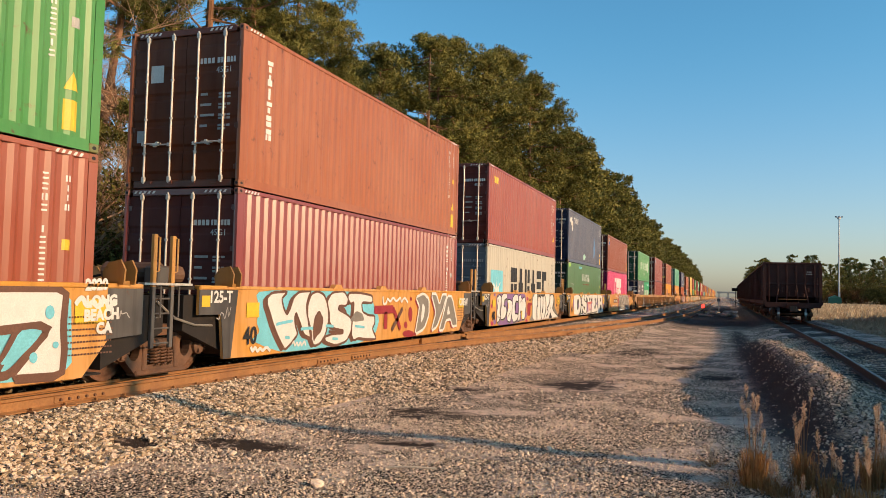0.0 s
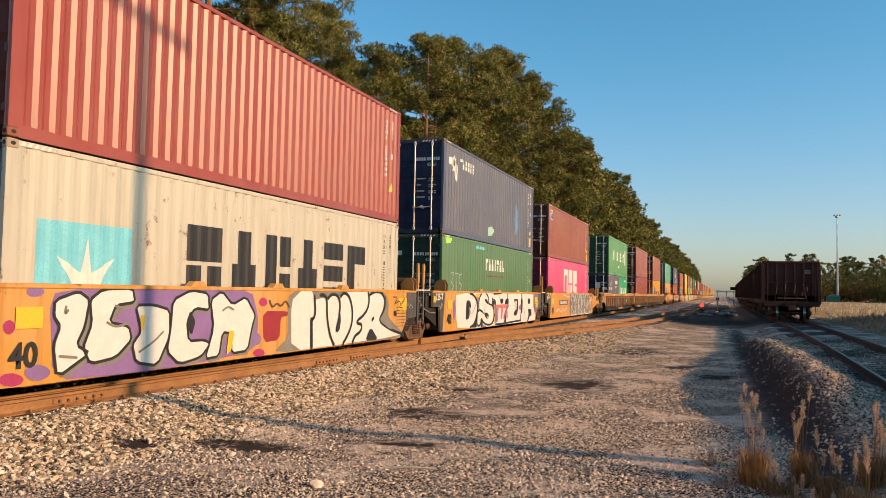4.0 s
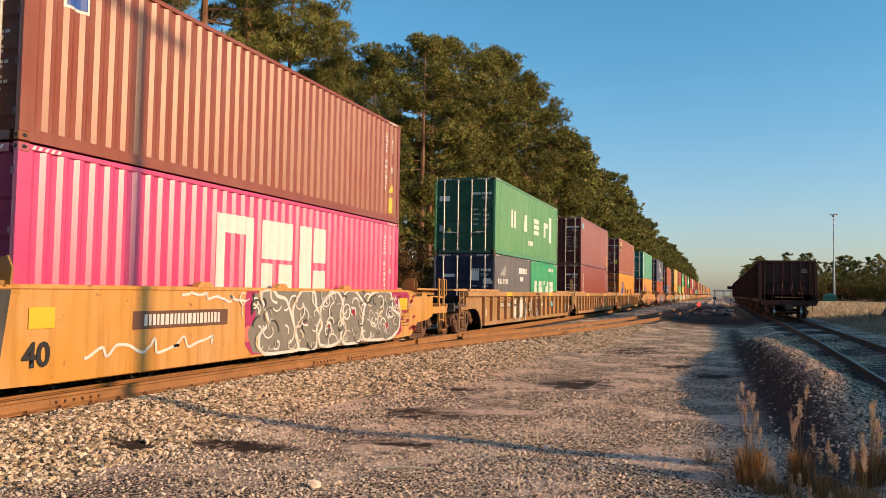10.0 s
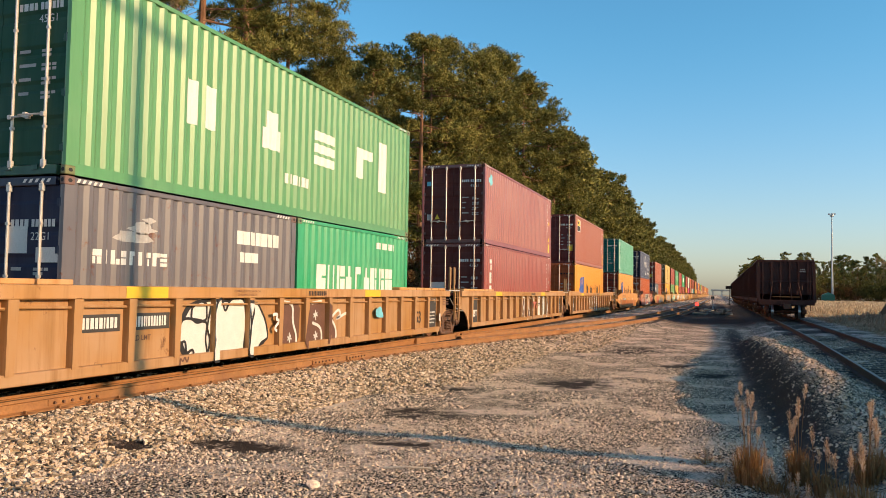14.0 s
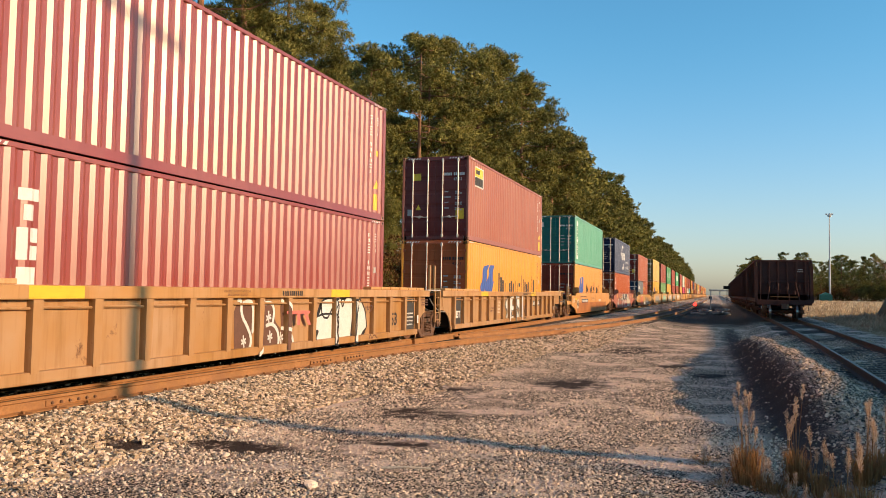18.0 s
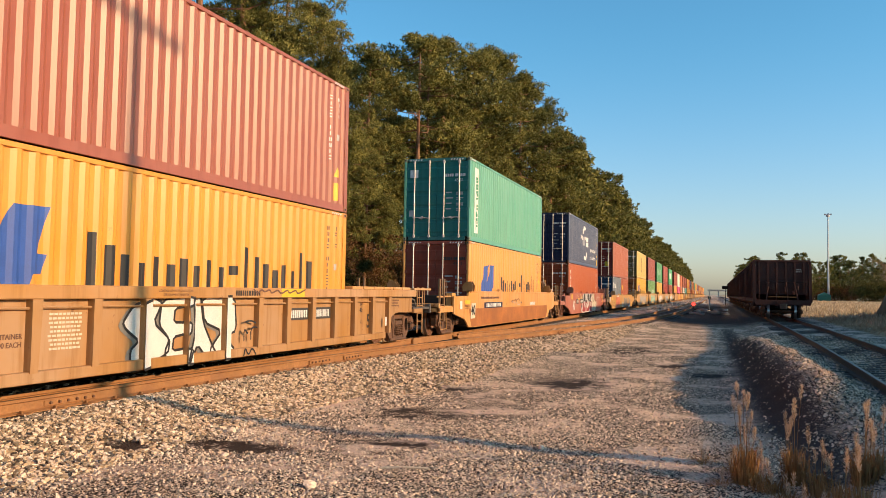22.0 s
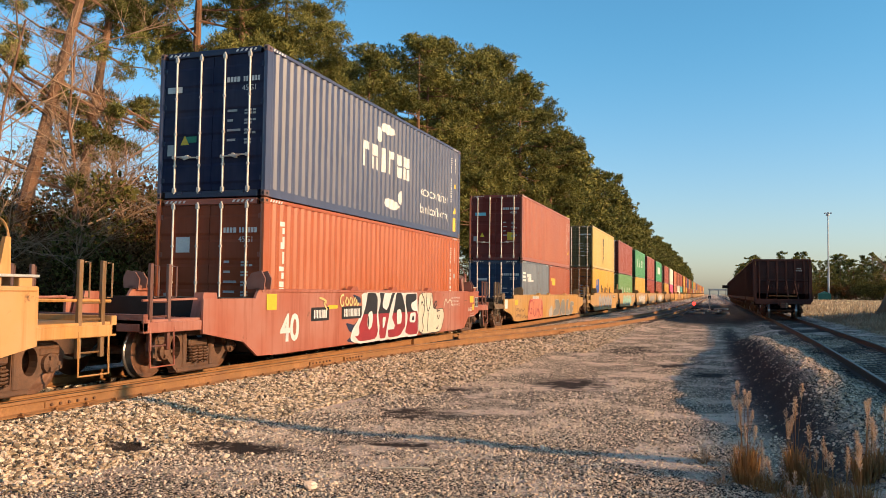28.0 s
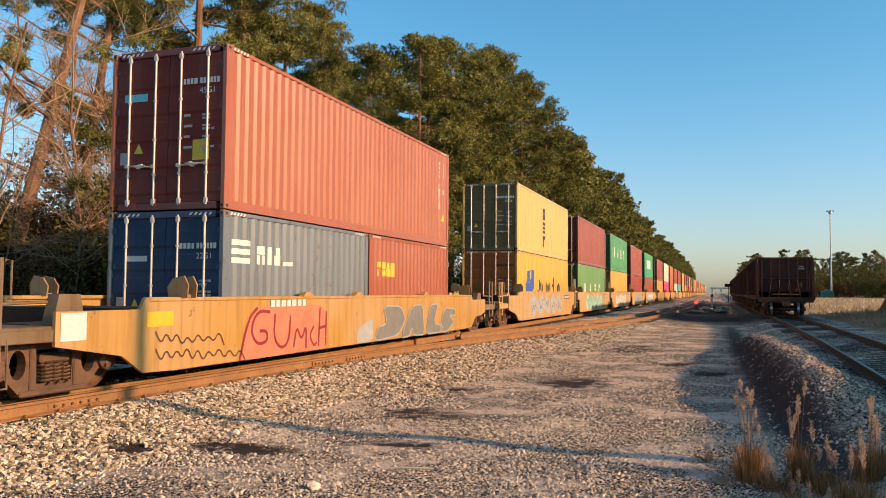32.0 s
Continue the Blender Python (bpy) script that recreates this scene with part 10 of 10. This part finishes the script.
stroke(uJ, [(10.77, 0.98), (11.01, 1.23), (11.12, 1.1), (10.86, 0.97)], M_BLACK, 0.018, 0.021)
stroke(uJ, [(11.07, 0.89), (11.35, 0.91)], M_BLACK, 0.018, 0.021)
stroke(uJ, [(11.13, 0.79), (11.25, 0.63), (11.35, 0.78)], M_BLACK, 0.018, 0.021)
stroke(uJ, [(11.04, 0.4), (11.15, 0.37), (11.25, 0.47)], M_BLACK, 0.018, 0.021)
stroke(uJ, [(4.8, 1.38), (4.65, 1.36), (4.61, 1.22), (4.7, 1.12), (4.81, 1.16), (4.78, 1.23)], M_YELTAG, 0.022)
stroke(uJ, [(4.93, 1.33), (4.87, 1.21), (4.97, 1.13), (5.05, 1.21), (4.98, 1.33)], M_YELTAG, 0.022)
stroke(uJ, [(5.14, 1.33), (5.08, 1.21), (5.17, 1.12), (5.26, 1.21), (5.19, 1.33)], M_YELTAG, 0.022)
stroke(uJ, [(5.4, 1.32), (5.29, 1.21), (5.39, 1.12), (5.48, 1.31), (5.49, 1.11), (5.61, 1.2)], M_YELTAG, 0.022)
stroke(uJ, [(3.63, 1.32), (3.84, 1.29), (4.01, 1.21), (3.81, 1.23), (4.0, 1.06)], M_YELTAG, 0.022)
stroke(uJ, [(11.74, 1.0), (11.91, 1.3), (12.1, 1.08), (12.33, 1.27), (12.66, 1.01)], M_CREAM, 0.02)
fill_in(uJ, [(4.04, 1.16), (4.53, 1.16), (4.54, 1.08), (4.05, 1.08)], M_YELLOW, 0.006)
for k, words in enumerate(("2 INCH HF COMP SHOES", "NO. 24 BRAKE BEAMS", "SPRG 7 OC D-5 8 IC D-5")):
    on_car(uJ, text_bm(words, 0.085), 12.9, 1.28 - 0.11 * k, M_WHITE, "lettering", "small white stencilled line", 0.006)
on_car(uJ, text_bm("L 60-7", 0.17, 0.003), 14.55, 0.88, M_WHITE, "lettering", "white stencilled L 60-7", 0.006)
for k, words in enumerate(("EMPTY LOAD", "5-0 ADJ BLOCK")):
    on_car(uJ, text_bm(words, 0.07), 14.75, 0.74 - 0.08 * k, M_WHITE, "lettering", "", 0.006)
on_car(uJ, rect_bm([(-0.22, 0.22, -0.11, 0.11)]), 14.72, 1.22, M_YELLOW, "plate", "amber patch", 0.006)
on_car(uJ, rect_bm([(-0.1, 0.1, -0.1, 0.1)]), 14.9, 0.95, M_YELLOW, "plate", "small yellow plate", 0.008)
on_car(uJ, rect_bm([(-0.2, 0.2, -0.17, 0.17)]), 15.28, 1.12, M_FADED, "data_frame", "pale framed data board", 0.006)
for a in (-0.1, 0.09):
    for b in (-0.07, 0.08):
        on_car(uJ, rect_bm([(-0.075, 0.075, -0.06, 0.06)]), 15.28 + a, 1.12 + b, M_BLACK, "data_panel", "dark data panel", 0.009)
for z in (1.18, 1.07):
    on_car(uJ, rect_bm([(-0.16, 0.16, -0.008, 0.008)]), 14.05, z, M_BROWNP, "handle_frame", "", 0.007)
# K
on_car(uK, poly_bm([[(-0.22, -0.18), (0.22, -0.18), (0.22, 0.18), (-0.22, 0.18)]]), -0.05, 1.0, M_WHITE, "plate", "white reporting plate", 0.006)
on_car(uK, rect_bm([(-0.3, 0.3, -0.11, 0.11)]), 1.65, 1.05, M_YELLOW, "plate", "yellow patch", 0.006)
fill_in(uK, [(3.75, 0.27), (4.01, 1.07), (4.41, 1.2), (6.7, 1.2), (7.05, 0.99), (7.0, 0.28), (5.1, 0.26), (3.94, 0.26)], M_SALMON, 0.005)
stroke(uK, [(4.74, 1.08), (4.31, 1.12), (4.07, 0.79), (4.28, 0.51), (4.65, 0.54), (4.64, 0.74), (4.38, 0.75)], M_REDP, 0.03, 0.008)
stroke(uK, [(4.91, 1.05), (4.87, 0.59), (5.15, 0.37), (5.44, 0.5), (5.48, 1.0)], M_REDP, 0.03, 0.008)
stroke(uK, [(5.62, 0.37), (5.73, 0.81), (5.93, 0.47), (6.11, 0.83), (6.12, 0.33)], M_REDP, 0.03, 0.008)
stroke(uK, [(6.44, 0.76), (6.25, 0.58), (6.45, 0.34), (6.58, 0.43)], M_REDP, 0.03, 0.008)
stroke(uK, [(6.7, 1.13), (6.65, 0.33)], M_REDP, 0.03, 0.008)
stroke(uK, [(6.98, 1.06), (6.97, 0.34)], M_REDP, 0.03, 0.008)
stroke(uK, [(6.68, 0.71), (6.96, 0.74)], M_REDP, 0.03, 0.008)
stroke(uK, [(3.75, 0.26), (4.01, 0.99), (4.31, 1.17)], M_REDP, 0.03, 0.008)
letter(uK, [(10.06, 1.11), (11.19, 1.09), (11.53, 0.72), (11.0, 0.34), (9.52, 0.26), (9.69, 0.59), (10.27, 0.68)], M_GREYP, M_FADED, 0.03, sharp=True)
letter(uK, [(11.98, 1.08), (12.82, 1.11), (12.97, 0.26), (12.24, 0.26), (11.99, 0.5), (11.77, 0.26), (11.22, 0.26)], M_GREYP, M_FADED, 0.03, sharp=True)
letter(uK, [(13.46, 1.1), (14.14, 1.11), (13.74, 0.56), (14.58, 0.44), (14.44, 0.26), (13.09, 0.26)], M_GREYP, M_FADED, 0.03, sharp=True)
letter(uK, [(14.71, 0.99), (15.77, 0.93), (15.78, 0.73), (15.16, 0.75), (15.62, 0.54), (15.02, 0.26), (14.3, 0.26)], M_GREYP, M_FADED, 0.03, sharp=True)
fill_in(uK, [(8.54, 0.6), (9.41, 0.86), (9.42, 0.27), (8.55, 0.28)], M_FADED, 0.006)
stroke(uK, [(1.54, 0.87), (1.67, 0.67), (1.78, 0.85), (1.91, 0.67), (2.03, 0.84), (2.16, 0.62), (2.29, 0.77), (2.43, 0.63), (2.56, 0.8), (2.7, 0.64), (2.84, 0.75), (2.99, 0.63), (3.13, 0.81), (3.29, 0.56)], M_BROWNP, 0.016, 0.008)
stroke(uK, [(1.55, 0.61), (1.68, 0.41), (1.79, 0.6), (1.92, 0.42), (2.04, 0.58), (2.17, 0.42), (2.29, 0.61), (2.44, 0.36), (2.56, 0.57), (2.71, 0.33), (2.85, 0.52), (3.0, 0.37), (3.14, 0.54), (3.3, 0.33), (3.44, 0.5), (3.61, 0.32), (3.76, 0.48), (3.93, 0.26)], M_BROWNP, 0.016, 0.008)
on_car(uK, rect_bm(bars(7, 0.16, 0.13, 0.05, 0.2, 7)), 5.4, 1.24, M_WHITE, "lettering", "white number bars", 0.016)
for k, (u, mt) in enumerate(((uL, M_FADED), (uM, M_MINTP), (uN, M_WHITE), (uO, M_FADED), (uP, M_WHITE))):
    for q in range(5):
        on_car(u, poly_bm([blob(0, 0, 0.75, 0.42, 200 + 7 * k + q, 24, 0.22)]), 4.2 + 1.5 * q, 0.86, mt, "graffiti", "pale faded graffiti bubble", 0.006 + 0.001 * q)
        scrawl(u, 4.2 + 1.5 * q, 0.86, 0.9, 0.6, 240 + 9 * k + q, M_BROWNP, 0.02, 0.014, 8)
    number_board(u, 12.4, 1.2, 1.6, 0.2, None, M_BROWNP, 6)


def motions():
    """The train rolls towards the camera and past it; every wheelset turns with it."""
    for thing, y, z in MOVING:
        walk(thing, [(t, pose(TRACK_X, y - gone(t), z)) for t in TIMES])
    turn_times = [i * 0.1 for i in range(321)]
    for w, y in TURNING:
        walk(w, [(t, pose(0, y, AXLE_Z, math.degrees(gone(t) / WHEEL_R))) for t in turn_times])


motions()
